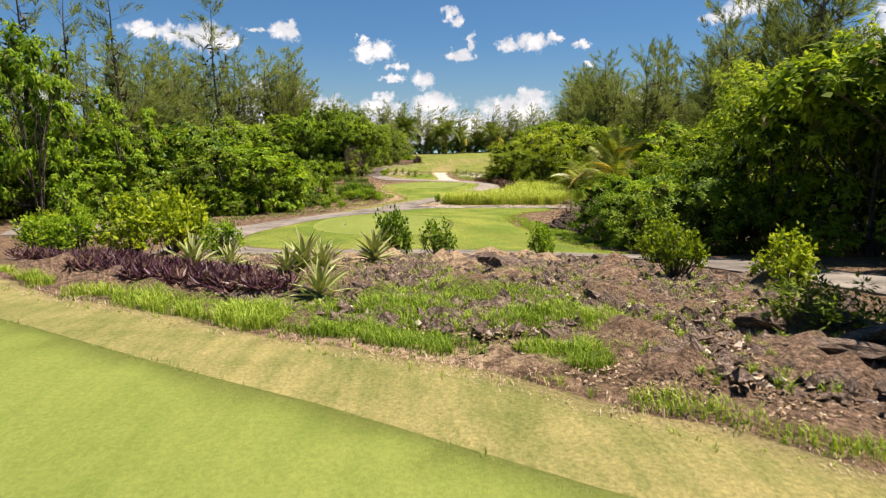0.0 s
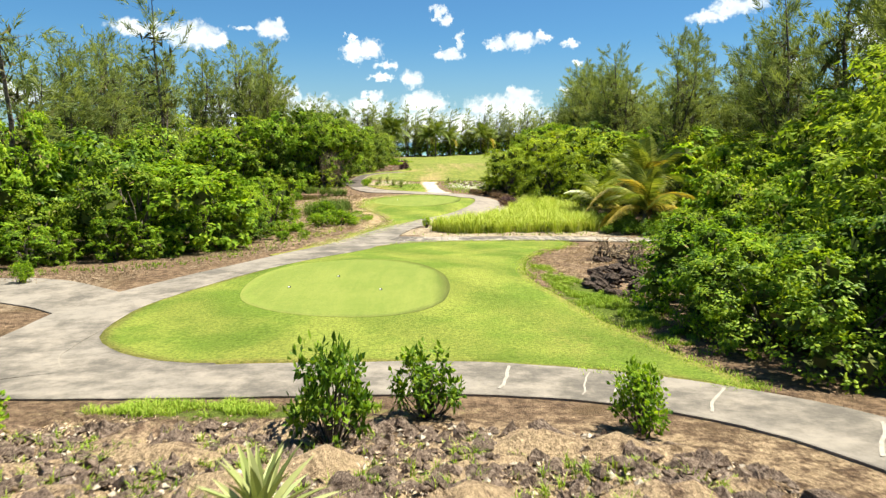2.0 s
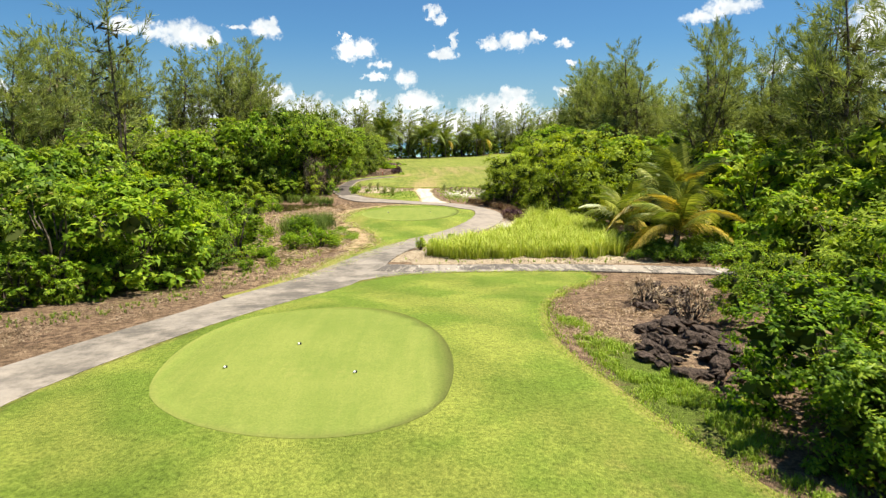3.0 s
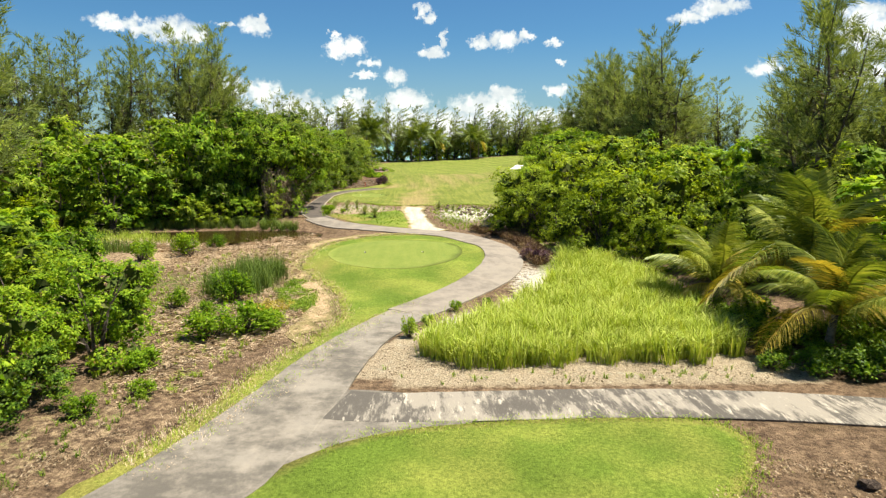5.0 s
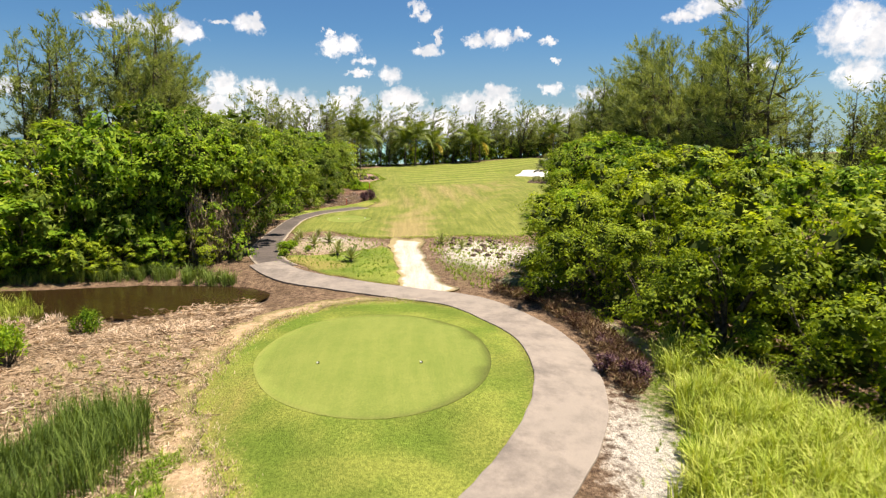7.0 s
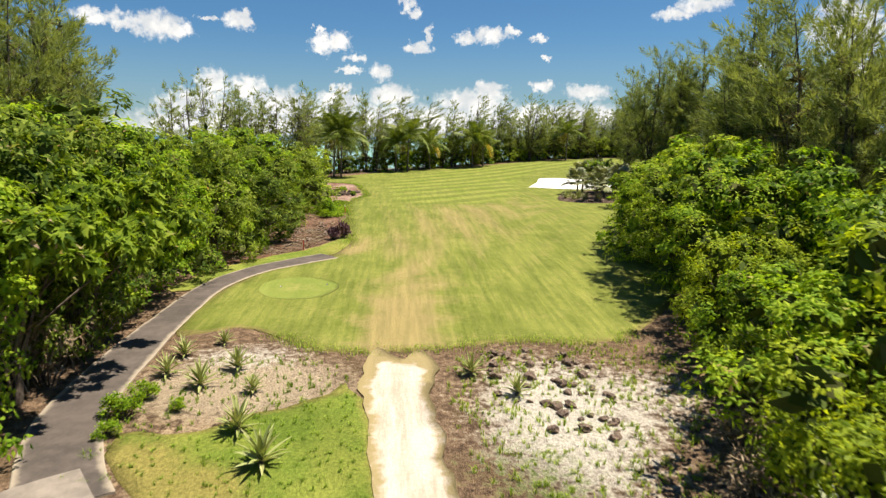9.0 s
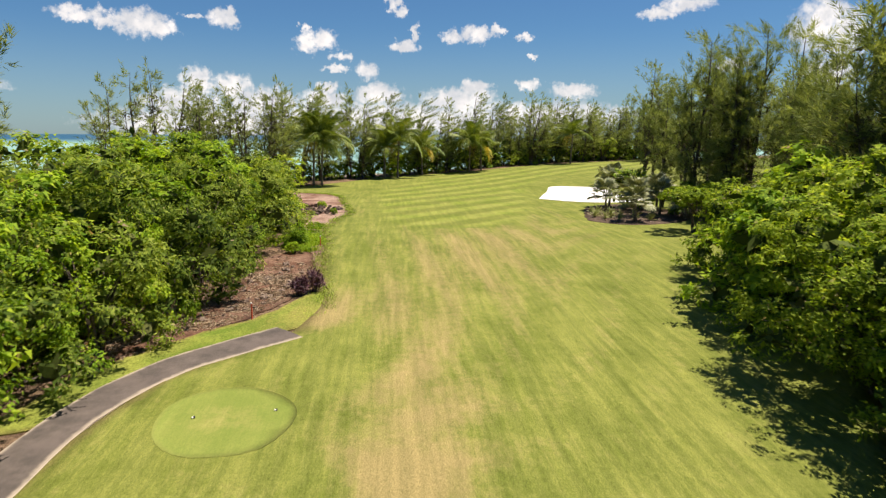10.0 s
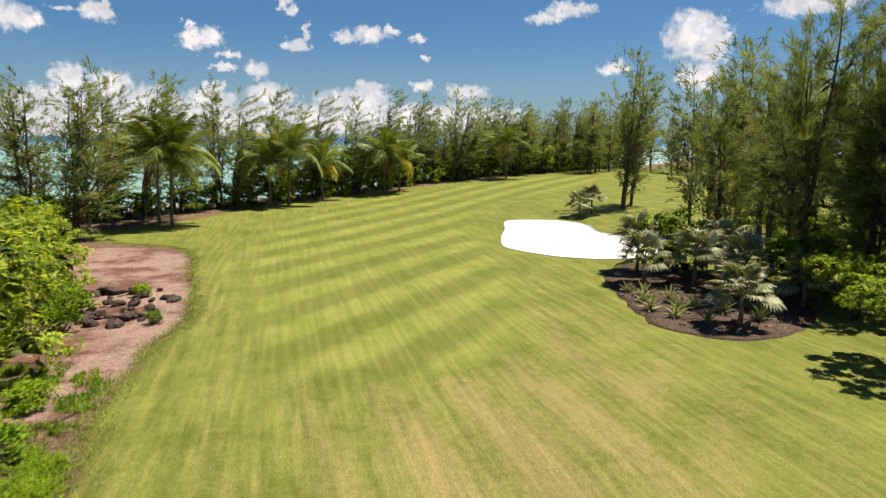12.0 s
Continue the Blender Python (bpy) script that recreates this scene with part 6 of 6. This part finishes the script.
grass("verge_grass", [(8.8, 79), (10.6, 77), (11, 74.5), (12.5, 73), (12.8, 70), (13.8, 69), (15, 72), (12, 77), (9.8, 82), (8.4, 86)], 5200, 0.3, 0.02, "weedgrass", "green weeds under the hedge", "weeds", 1.0, 0, 12, 0.3)
grass("bank_weeds", [(-9.6, 98), (-6, 96.5), (-2, 92.6), (-1.2, 98), (-2.2, 105), (-6, 107), (-9, 106)], 5200, 0.22, 0.016, "weedgrass", "weeds between agaves on the sandy bank", "weeds", 1.0, 12, 13)
grass("rubble_weeds", [(2.8, 91.5), (1.6, 97), (1.2, 104), (3, 107), (11, 107), (10, 101), (8, 97), (6, 90)], 9000, 0.25, 0.018, "weedgrass", "weeds on pale sand and rubble", "weeds", 1.0, 11, 14)
grass("thicket_weeds", [(-22, 41), (-16, 43.2), (-12.5, 46), (-10.5, 51), (-9.8, 56), (-8.0, 54), (-8.8, 49), (-11.6, 43.4), (-16, 41), (-21, 39.4)], 4000, 0.22, 0.018, "weedgrass", "low weeds at the foot of the thicket", "weeds", 1.0, 10, 15)
COLLAR_EDGE = [(-11, 16.0), (-6.9, 12.5), (-4.5, 11.1), (-1.5, 9.5), (0, 8.7), (1.1, 8.0), (2.4, 6.9), (4.6, 5.2), (3.8, 4.9), (2.2, 6.0), (0.9, 7.1), (-0.2, 7.8), (-1.6, 8.6), (-4.6, 10.2), (-7, 11.6), (-11, 14.8)]
grass("collar_tufts", COLLAR_EDGE, 12000, 0.13, 0.012, "straw", "dry grass tufts fading into the lava bed", "grass", 1.2, 0, 22, 0.15)
grass("collar_green", COLLAR_EDGE, 6000, 0.14, 0.012, "weedgrass", "green grass tufts along the dry collar", "grass", 1.0, 9, 23, 0.15)
grass("collar_blades", [(-12, 16.2), (-10, 14.6), (-6.9, 12.2), (-4.5, 10.9), (-1.8, 9.3), (0.1, 8.3), (1.4, 7.4), (2.5, 6.5), (3.8, 5.3), (2.6, 3.6), (1.2, 5.0), (0.1, 5.8), (-1.4, 6.75), (-2.7, 7.6), (-4.7, 8.9), (-7.5, 10.6), (-12, 12.9)], 42000, 0.08, 0.011, "dryblade", "short dry straw-coloured grass between green and bed", "grass", 1.6, 0, 61, 0.2)
grass("green_lip", [(-12, 12.9), (-7.6, 10.75), (-4.9, 9.1), (-2.8, 7.8), (-1.4, 7.0), (0.1, 6.0), (1.3, 5.2), (3.6, 3.5), (3.4, 3.35), (1.2, 5.0), (0.0, 5.85), (-1.5, 6.85), (-2.9, 7.6), (-5, 8.9), (-7.7, 10.5), (-12, 12.6)], 15000, 0.15, 0.012, "reed", "fringe of longer dark green grass round the putting surface", "grass", 0.8, 0, 24, 0.0)
grass("path_weeds", [(-6.5, 24.6), (-4, 24.7), (-1.4, 24.7), (-1.2, 23.8), (-4, 23.6), (-6.6, 23.8)], 5000, 0.2, 0.016, "weedgrass", "green grass along the path's edge", "grass", 1.0, 0, 19, 0.2)
grass("rough_weeds", [(-15, 75), (-13, 62), (-10, 55), (-7.5, 53.5), (-6.6, 58), (-5, 65), (-6.4, 71), (-8, 78), (-10, 83)], 9000, 0.26, 0.02, "weedgrass", "scattered weeds among straw and leaf litter", "weeds", 1.0, 14, 20)
grass("mulch_weeds", [(-12, 151), (-6.8, 151.5), (-6.4, 156.5), (-8.5, 159), (-12.5, 158.5)], 9000, 0.35, 0.035, "vine", "green weeds spreading over the mulch", "weeds", 1.2, 0, 16, 0.6)
grass("mulch_edge_weeds", [(-7.4, 142.6), (-5.6, 143.5), (-6.0, 150), (-8.8, 150.5), (-9.4, 146)], 9000, 0.35, 0.035, "vine", "green weeds at the fairway's edge", "weeds", 1.2, 0, 17, 0.6)
grass("bank_straw", [(-14, 85.4), (-9.2, 84.6), (-7.6, 87), (-8.6, 90), (-10.4, 88.6), (-14, 87)], 6000, 0.25, 0.025, "straw", "pale dead straw on the pond's bank", "straw", 2.2, 0, 18, 0.4)
grass("pond_sedge", [(-30, 86.5), (-25, 87.5), (-20, 86.2), (-17.8, 87.4), (-16.4, 86.2), (-18, 85), (-24, 84.4), (-30, 84)], 5200, 0.8, 0.03, "straw", "dry tan sedge along the pond", "sedge", 0.7, 26, 25, 0.2)
grass("pond_sedge_far", [(-30, 94.6), (-24, 95.4), (-19, 96.6), (-14, 96), (-11, 94.6), (-10.4, 93.4), (-14, 94.4), (-18, 95), (-24, 93.8)], 5200, 0.9, 0.035, "reed", "green sedge under the trees behind the pond", "sedge", 0.7, 20, 26, 0.2)
grass("ring_straw", [(-7.2, 77), (-7.4, 83), (-5.4, 87.4), (-1, 89), (-0.8, 88.5), (-5, 86.9), (-6.8, 82.8), (-7.1, 76.9), (-6.1, 73.2), (-4.4, 69.4), (-4.0, 65.2), (-5.6, 62), (-6.2, 62.2), (-5.2, 68), (-7.4, 72.6)], 8000, 0.12, 0.016, "straw", "dead grass round the lawn's edge", "grass", 1.8, 0, 27, 0.1)
grass("far_straw", [(-9, 84), (-8.6, 89), (-10.5, 89.4), (-13, 87.6), (-16.5, 85.6), (-20, 86), (-24, 85.4), (-22, 83.6), (-16, 82.6)], 9000, 0.3, 0.03, "straw", "heaped dead straw on the pond's bank", "straw", 1.4, 14, 28, 0.2)
grass("yellow_weeds", [(-8.4, 66.6), (-6.6, 67.6), (-5.8, 66.6), (-6.6, 65.2), (-8.0, 65.4)], 1600, 0.3, 0.035, "yellowfrond", "yellow-orange weeds beside the lawn", "weeds", 1.0, 12, 29, 0.3)
grass("hollow_grass", [(-24, 84.6), (-20.5, 85.6), (-18.8, 87.4), (-20, 89.6), (-24, 90.2), (-26, 88)], 4200, 1.0, 0.035, "tallgrass", "pale green grass standing in the pond", "grass", 0.5, 24, 30, 0.3)
rng = np.random.default_rng(21)
ring = spline([(-14, 21), (-10, 17.2), (-6.5, 14.2), (-3.4, 12.4), (-3.2, 13.4), (-4.4, 14.6), (-6.5, 16.2), (-9, 18.6), (-12.5, 21.6)], True, 0.6)
c = scatter(rng, ring, 520)
p = np.repeat(c, 16, 0) + rng.normal(size=(len(c) * 16, 2)) * 0.07
v, f = leaves(rng, ground_at(p, -0.05) + rng.uniform(0, 0.16, len(p))[:, None] * [0, 0, 1], rng.normal(size=(len(p), 3)) * [0.7, 0.7, 0.25] + [0, 0, 0.62], 0.34, 0.058, 0.4)
tagged(new("purple_plants", soup("purple_plants", v, f, "purple")), "dense bed of purple-leaved spiky plants", "plants", kind="stuff")



rng = np.random.default_rng(71)
c = scatter(rng, spline([(7.2, 75.2), (8.4, 77), (8.6, 80), (8.0, 84), (7.0, 88), (4.6, 90), (4.4, 89.4), (6.0, 87.4), (6.9, 84), (7.3, 80), (6.9, 77.5)], True, 0.6), 420)
p = np.repeat(c, 18, 0) + rng.normal(size=(len(c) * 18, 2)) * 0.1
v, f = leaves(rng, ground_at(p, -0.03) + rng.uniform(0, 0.4, len(p))[:, None] * [0, 0, 1], rng.normal(size=(len(p), 3)) * [0.7, 0.7, 0.3] + [0, 0, 0.6], 0.3, 0.05, 0.4)
tagged(new("red_plants", soup("red_plants", v, f, "redleaf")), "ragged low hedge of dry red-brown leaved plants along the path", "plants", kind="stuff")


def litter(name, poly, n, size, mat, label, seed):
    rng = np.random.default_rng(seed)
    p = scatter(rng, spline(poly, True, 1.0), n)
    p = p[np.array([noise.noise((x * 0.7, y * 0.7, seed)) + 0.5 * noise.noise((x * 2.5, y * 2.5, seed)) for x, y in p]) > 0.0]
    v, f = leaves(rng, ground_at(p, -0.015) + rng.uniform(0, 0.05, len(p))[:, None] * [0, 0, 1], rng.normal(size=(len(p), 3)) * [1, 1, 0.25], size, size * 0.45, 0.3)
    tagged(new(name, soup(name, v, f, mat)), label, "leaf litter", kind="stuff")


litter("bed_litter", [(-9, 22), (-5, 14), (0, 9), (5, 6), (8.5, 8), (7.5, 14), (5.3, 19), (3, 22), (-3, 23.4)], 34000, 0.07, "straw", "pale dry leaves scattered on brown lava", 31)
litter("bed_chips", [(-9, 23), (-7, 14), (0, 9), (5, 6), (8.5, 8), (7.5, 14), (5.3, 19), (3, 22), (-3, 23.4)], 12000, 0.09, "dryleaf", "grey-brown bark chips and twigs on the bed", 37)
litter("rough_litter", [(-16, 74), (-11, 63), (-10, 55), (-8, 53.8), (-6.6, 57), (-4.4, 65), (-5, 69), (-7.4, 74), (-8, 83), (-14, 84)], 22000, 0.1, "straw", "dry straw and dead leaves on brown soil", 32)
litter("thicket_litter", [(-20, 40), (-15, 43), (-11.5, 48), (-9.5, 55), (-7.5, 53), (-9.5, 46), (-13, 39.5), (-18, 38)], 7000, 0.09, "dryleaf", "brown dead leaves at the thicket's foot", 33)
litter("pile_litter", [(4.6, 44), (6, 48.6), (10, 50.5), (11, 45), (8, 41), (5.6, 38), (4.6, 40)], 9000, 0.085, "straw", "dry leaves beside the rock pile", 34)
litter("bank_litter", [(-5.8, 139), (-5.2, 134.5), (-6.8, 129.5), (-9.5, 124.7), (-12.2, 122), (-13.3, 124.5), (-11.3, 130), (-9.4, 137)], 10000, 0.11, "dryleaf", "red-brown dead leaves on the mulch bank", 35)
litter("strip_litter", [(-2.2, 56.5), (-1.4, 60.4), (3, 66), (7, 71), (8.8, 78), (9, 72), (3.4, 64.5), (0.2, 58.5), (11, 57.5), (12, 55.6), (0, 55.8)], 6000, 0.08, "dryleaf", "dead leaves on the sandy strip", 36)

def stalks(name, poly, n, size, mat, label, seed, heap=0.12):
    """Long dead stalks lying in drifts."""
    rng = np.random.default_rng(seed)
    p = scatter(rng, spline(poly, True, 1.0), n)
    drift = np.array([noise.noise((x * 0.5, y * 0.5, seed)) + 0.6 * noise.noise((x * 1.7, y * 1.7, seed)) for x, y in p])
    p, drift = p[drift > 0.02], drift[drift > 0.02]
    q = ground_at(p, -0.02) + (rng.uniform(0, 1, len(p)) * heap * np.minimum(1, drift * 3))[:, None] * [0, 0, 1]
    v, f = leaves(rng, q, rng.normal(size=(len(p), 3)) * [1, 0.7, 0.16], size, 0.045, 0.3)
    tagged(new(name, soup(name, v, f, mat)), label, "dead stalks", kind="stuff")


stalks("pale_stalks", [(-17, 80), (-13, 73), (-12, 64), (-9.6, 56), (-7, 55), (-6.2, 60), (-5.0, 66), (-6.8, 73), (-8, 79), (-8.4, 88), (-12, 88.4), (-18, 86.4)], 17000, 0.36, "straw", "pale dead stalks lying in drifts", 41, 0.25)
stalks("brown_stalks", [(-17, 80), (-13, 73), (-12, 64), (-9.6, 56), (-7, 55), (-6.2, 60), (-5.6, 66), (-7.4, 73), (-8.4, 79), (-8.6, 86), (-16, 84)], 8000, 0.4, "dryleaf", "brown dead stalks and twigs on the ground", 42, 0.2)
stalks("mulch_twigs", [(-12.5, 122.5), (-9.4, 125), (-6.8, 130), (-5.6, 136), (-7.4, 141), (-9.6, 137), (-11.4, 130)], 6000, 0.36, "dryleaf", "dead twigs and palm litter on the mulch bank", 44, 0.15)
stalks("bank_stalks", [(-24, 85), (-18, 86.4), (-14, 88.2), (-10, 89.6), (-8.4, 89), (-8.8, 86), (-14, 84), (-20, 83)], 9000, 0.45, "straw", "heaped dead stalks at the pond's edge", 43, 0.5)

def fringe(name, outline, n, height, mat, label, seed, keep, spread=0.3):
    """Blades along a lawn's edge, where mown grass gives way to soil."""
    rng = np.random.default_rng(seed)
    ring = spline(outline, True, 0.08)
    ring = ring[keep(ring[:, 0], ring[:, 1])]
    p = ring[rng.integers(0, len(ring), n)] + rng.normal(size=(n, 2)) * spread
    p = p[np.array([noise.noise((x * 0.8, y * 0.8, seed)) + 0.4 * noise.noise((x * 3, y * 3, seed)) for x, y in p]) > -0.25]
    v, f = blades(rng, ground_at(p, 0.0), np.full(len(p), height), 0.018, 1.2)
    tagged(new(name, soup(name, v, f, mat)), label, "grass", kind="stuff")


fringe("straw_fringe", SECOND_LAWN, 9000, 0.13, "straw", "dry grass along the lawn's edge", 51, lambda x, y: (x < 0) & (y > 50), 0.32)
fringe("green_fringe", SECOND_LAWN, 6000, 0.14, "weedgrass", "longer green grass along the lawn's edge", 52, lambda x, y: (x < 0) & (y > 50), 0.28)
fringe("tee_fringe", TEE_LAWN, 7000, 0.12, "weedgrass", "longer green grass round the tee lawn", 53, lambda x, y: (x > 3) | (y > 51), 0.22)
fringe("fairway_fringe", FAIRWAY, 12000, 0.2, "weedgrass", "rough grass along the fairway's edge", 54, lambda x, y: (x > -6) & (x < 10) & (y < 112) | (x < -3) & (y > 128) & (y < 195), 0.3)
grass("lawn_weeds", [(-7.6, 70.6), (-6.5, 72.4), (-5.5, 70.2), (-4.9, 66.5), (-5.8, 65.2), (-7.0, 67.5)], 6000, 0.26, 0.02, "weedgrass", "green weeds spreading between reeds and lawn", "weeds", 1.0, 0, 55, 0.3)

# ---- rocks ----
def rock_mesh(seed, mat):
    bm = bmesh.new()
    bmesh.ops.create_icosphere(bm, subdivisions=2, radius=0.5)
    for q in bm.verts:
        n = noise.fractal(q.co * 2.8 + Vector((seed * 3.1, 0, 0)), 0.9, 2.0, 3)
        q.co *= 1 + 0.5 * n + 0.18 * noise.cell(q.co * 3.0 + Vector((seed, 0, 0)))
        q.co.z *= 0.75
    me = bpy.data.meshes.new("rock")
    bm.to_mesh(me)
    bm.free()
    me.materials.append(M[mat])
    return me


def clods(name, poly, n, low, high, mat, label, seed):
    """Small broken lava clods, joined."""
    rng = np.random.default_rng(seed)
    p = scatter(rng, spline(poly, True, 0.7), n)
    base = np.array([(0.5, 0, 0), (0, 0.5, 0), (-0.5, 0, 0), (0, -0.5, 0), (0.1, 0.05, 0.42), (-0.05, 0, -0.3)])
    tri = np.array([(0, 1, 4), (1, 2, 4), (2, 3, 4), (3, 0, 4), (1, 0, 5), (2, 1, 5), (3, 2, 5), (0, 3, 5)])
    s = low + (high - low) * rng.uniform(size=len(p)) ** 2.5
    a = rng.uniform(0, math.tau, len(p))
    q = base[None] + rng.normal(size=(len(p), 6, 3)) * 0.12
    x, y = q[..., 0] * np.cos(a)[:, None] - q[..., 1] * np.sin(a)[:, None], q[..., 0] * np.sin(a)[:, None] + q[..., 1] * np.cos(a)[:, None]
    v = np.stack([x * 1.2, y, q[..., 2]], -1) * s[:, None, None] + (ground_at(p, -0.02) + [0, 0, 1] * s[:, None] * 0.1)[:, None, :]
    f = tri[None] + np.arange(len(p))[:, None, None] * 6
    tagged(new(name, soup(name, v.reshape(-1, 3), f.reshape(-1, 3), mat)), label, "rubble", kind="stuff")


ROCKS = {m: [rock_mesh(k + 5 * len(m), m) for k in range(5)] for m in ("rock", "outcrop")}


def rocks(kind, poly, n, low, high, label, seed, group, heap=0.0, joined=False, flat=1.0):
    rng = np.random.default_rng(seed)
    rr = random.Random(seed)
    ring = spline(poly, True, 0.5)
    bits = []
    for x, y in scatter(rng, ring, n):
        s = low + (high - low) * rr.random() ** 2
        lift = heap * float(np.clip(rim_distance(ring, x, y) / 1.2, 0, 1)) * rr.random()
        m = at(x, y) @ pose(0, 0, s * 0.12 + lift, rr.uniform(-25, 25), rr.uniform(-25, 25), rr.uniform(0, 360)) @ Matrix.Diagonal((s * rr.uniform(0.8, 1.4), s * rr.uniform(0.8, 1.2), s * flat * rr.uniform(0.6, 1.0), 1))
        me = rr.choice(ROCKS[kind])
        if joined:
            bits.append(([m @ q.co for q in me.vertices], [list(q.vertices) for q in me.polygons]))
        else:
            thing("rock", label, "rock", group, m, me)
    if joined:
        tagged(new("stones", soup("stones", *join(bits), kind)), label, "stones", kind="stuff")


rocks("rock", [(6.2, 37.2), (7.6, 35.8), (8.8, 36.8), (9.6, 39.5), (9.0, 42), (7.4, 41.5), (6.6, 39.6)], 118, 0.22, 0.62, "dark rough lava boulder in the rock pile", 1, "rock pile", 0.4)
rocks("rock", [(8.2, 44), (10, 43), (11.2, 47), (10, 49.2), (8.6, 47)], 40, 0.22, 0.62, "dark rough lava boulder in the rock pile", 2, "rock pile", 0.3)
rocks("outcrop", [(-8, 21), (-4, 13.5), (-1.5, 12.8), (2, 13.2), (5, 8.8), (8, 8), (7.6, 13), (5.4, 18.5), (3.2, 21.6), (-2, 22.5)], 58, 0.2, 0.55, "brown lava stone half buried in the bed", 3, "lava stones")
clods("lava_rubble", [(-8, 22), (-5, 13.6), (-1.5, 10.4), (2, 9.2), (5, 6.6), (8.4, 6.6), (7.8, 13), (5.6, 18.5), (3.4, 22), (-2, 23)], 8000, 0.05, 0.32, "outcrop", "small brown lava rubble on the bed", 13)
clods("pale_rubble", [(-8, 22), (-5, 13.6), (-1.5, 10.4), (2, 9.2), (5, 6.6), (8.4, 6.6), (7.8, 13), (5.6, 18.5), (3.4, 22), (-2, 23)], 3200, 0.04, 0.14, "sand", "pale stone chips on the lava bed", 14)
rocks("outcrop", [(0.4, 17.4), (1.6, 17.2), (2.2, 18.2), (1.4, 18.9), (0.4, 18.4)], 10, 0.5, 0.95, "brown lava outcrop with cracked blocks", 4, "lava stones", 0.25)
rocks("outcrop", [(4.2, 9.5), (6.5, 7.5), (9, 8), (8.6, 10.5), (6, 11)], 16, 0.5, 1.3, "large flat brown lava slab", 5, "lava stones", flat=0.45)
rocks("outcrop", [(1.4, 105.5), (2.8, 105), (3.2, 101), (6, 99), (7, 104), (5, 107)], 60, 0.12, 0.5, "dark stones in the sandy rubble", 6, "", 0, True)
rocks("rock", [(-11.6, 172.5), (-7.6, 173.5), (-6.2, 170), (-6.4, 166), (-8, 164.4), (-10.4, 166)], 52, 0.35, 0.9, "dark lava boulder on the mulch bed", 7, "mulch bed stones", 0.3)
rocks("outcrop", [(-9, 126.5), (-6.8, 130), (-5.8, 136), (-7.6, 139), (-9.6, 132), (-11, 127)], 90, 0.1, 0.5, "brown stones on the mulch bank", 8, "", 0, True)
rocks("outcrop", [(18.9, 160), (20.4, 156.6), (24, 156.4), (27, 160), (24, 166), (21, 167)], 110, 0.2, 0.6, "dark stones in the palm bed", 9, "", 0, True)


# ---- golf things ----
def tee_marker(x, y, turn):
    ob = thing("tee_marker", "small white and black tee marker on the grass", "tee marker", "tee markers", pose(x, y, float(tz(x, y)) + 0.055, 0, 0, turn))
    bm = bmesh.new()
    bmesh.ops.create_icosphere(bm, subdivisions=2, radius=0.035)
    for q in bm.verts:
        q.co.z = max(q.co.z * 0.9, -0.02) + 0.02
    me = bpy.data.meshes.new("head")
    bm.to_mesh(me)
    bm.free()
    me.materials.append(M["white"])
    part("head", me, ob)
    part("base", soup("base", *tube([(0.05, 0, -0.03), (0.05, 0, 0.03), (0.05, 0, 0.05)], [0.034, 0.034, 0.024], 8), "black"), ob, "dark base of the marker")


for x, y in [(-5.48, 36.4), (-2.0, 35.9), (-3.9, 38.4), (-3.5, 77.6), (0.2, 77.4), (-6.97, 117.18), (-4.49, 117.57)]:
    tee_marker(x, y, 40)


def stake(x, y):
    ob = thing("marker_stake", "short red hazard stake at the lawn's edge", "stake", "", at(x, y))
    part("post", soup("post", *tube([(0, 0, -0.2), (0, 0, 0.72), (0, 0, 0.78)], [0.035, 0.035, 0.02], 8), "red"), ob)
    part("cap", soup("cap", *tube([(0, 0, 0.78), (0, 0, 0.83)], [0.04, 0.03], 8), "white"), ob)


stake(-5.7, 144.6)
stake(-7.2, 127.6)
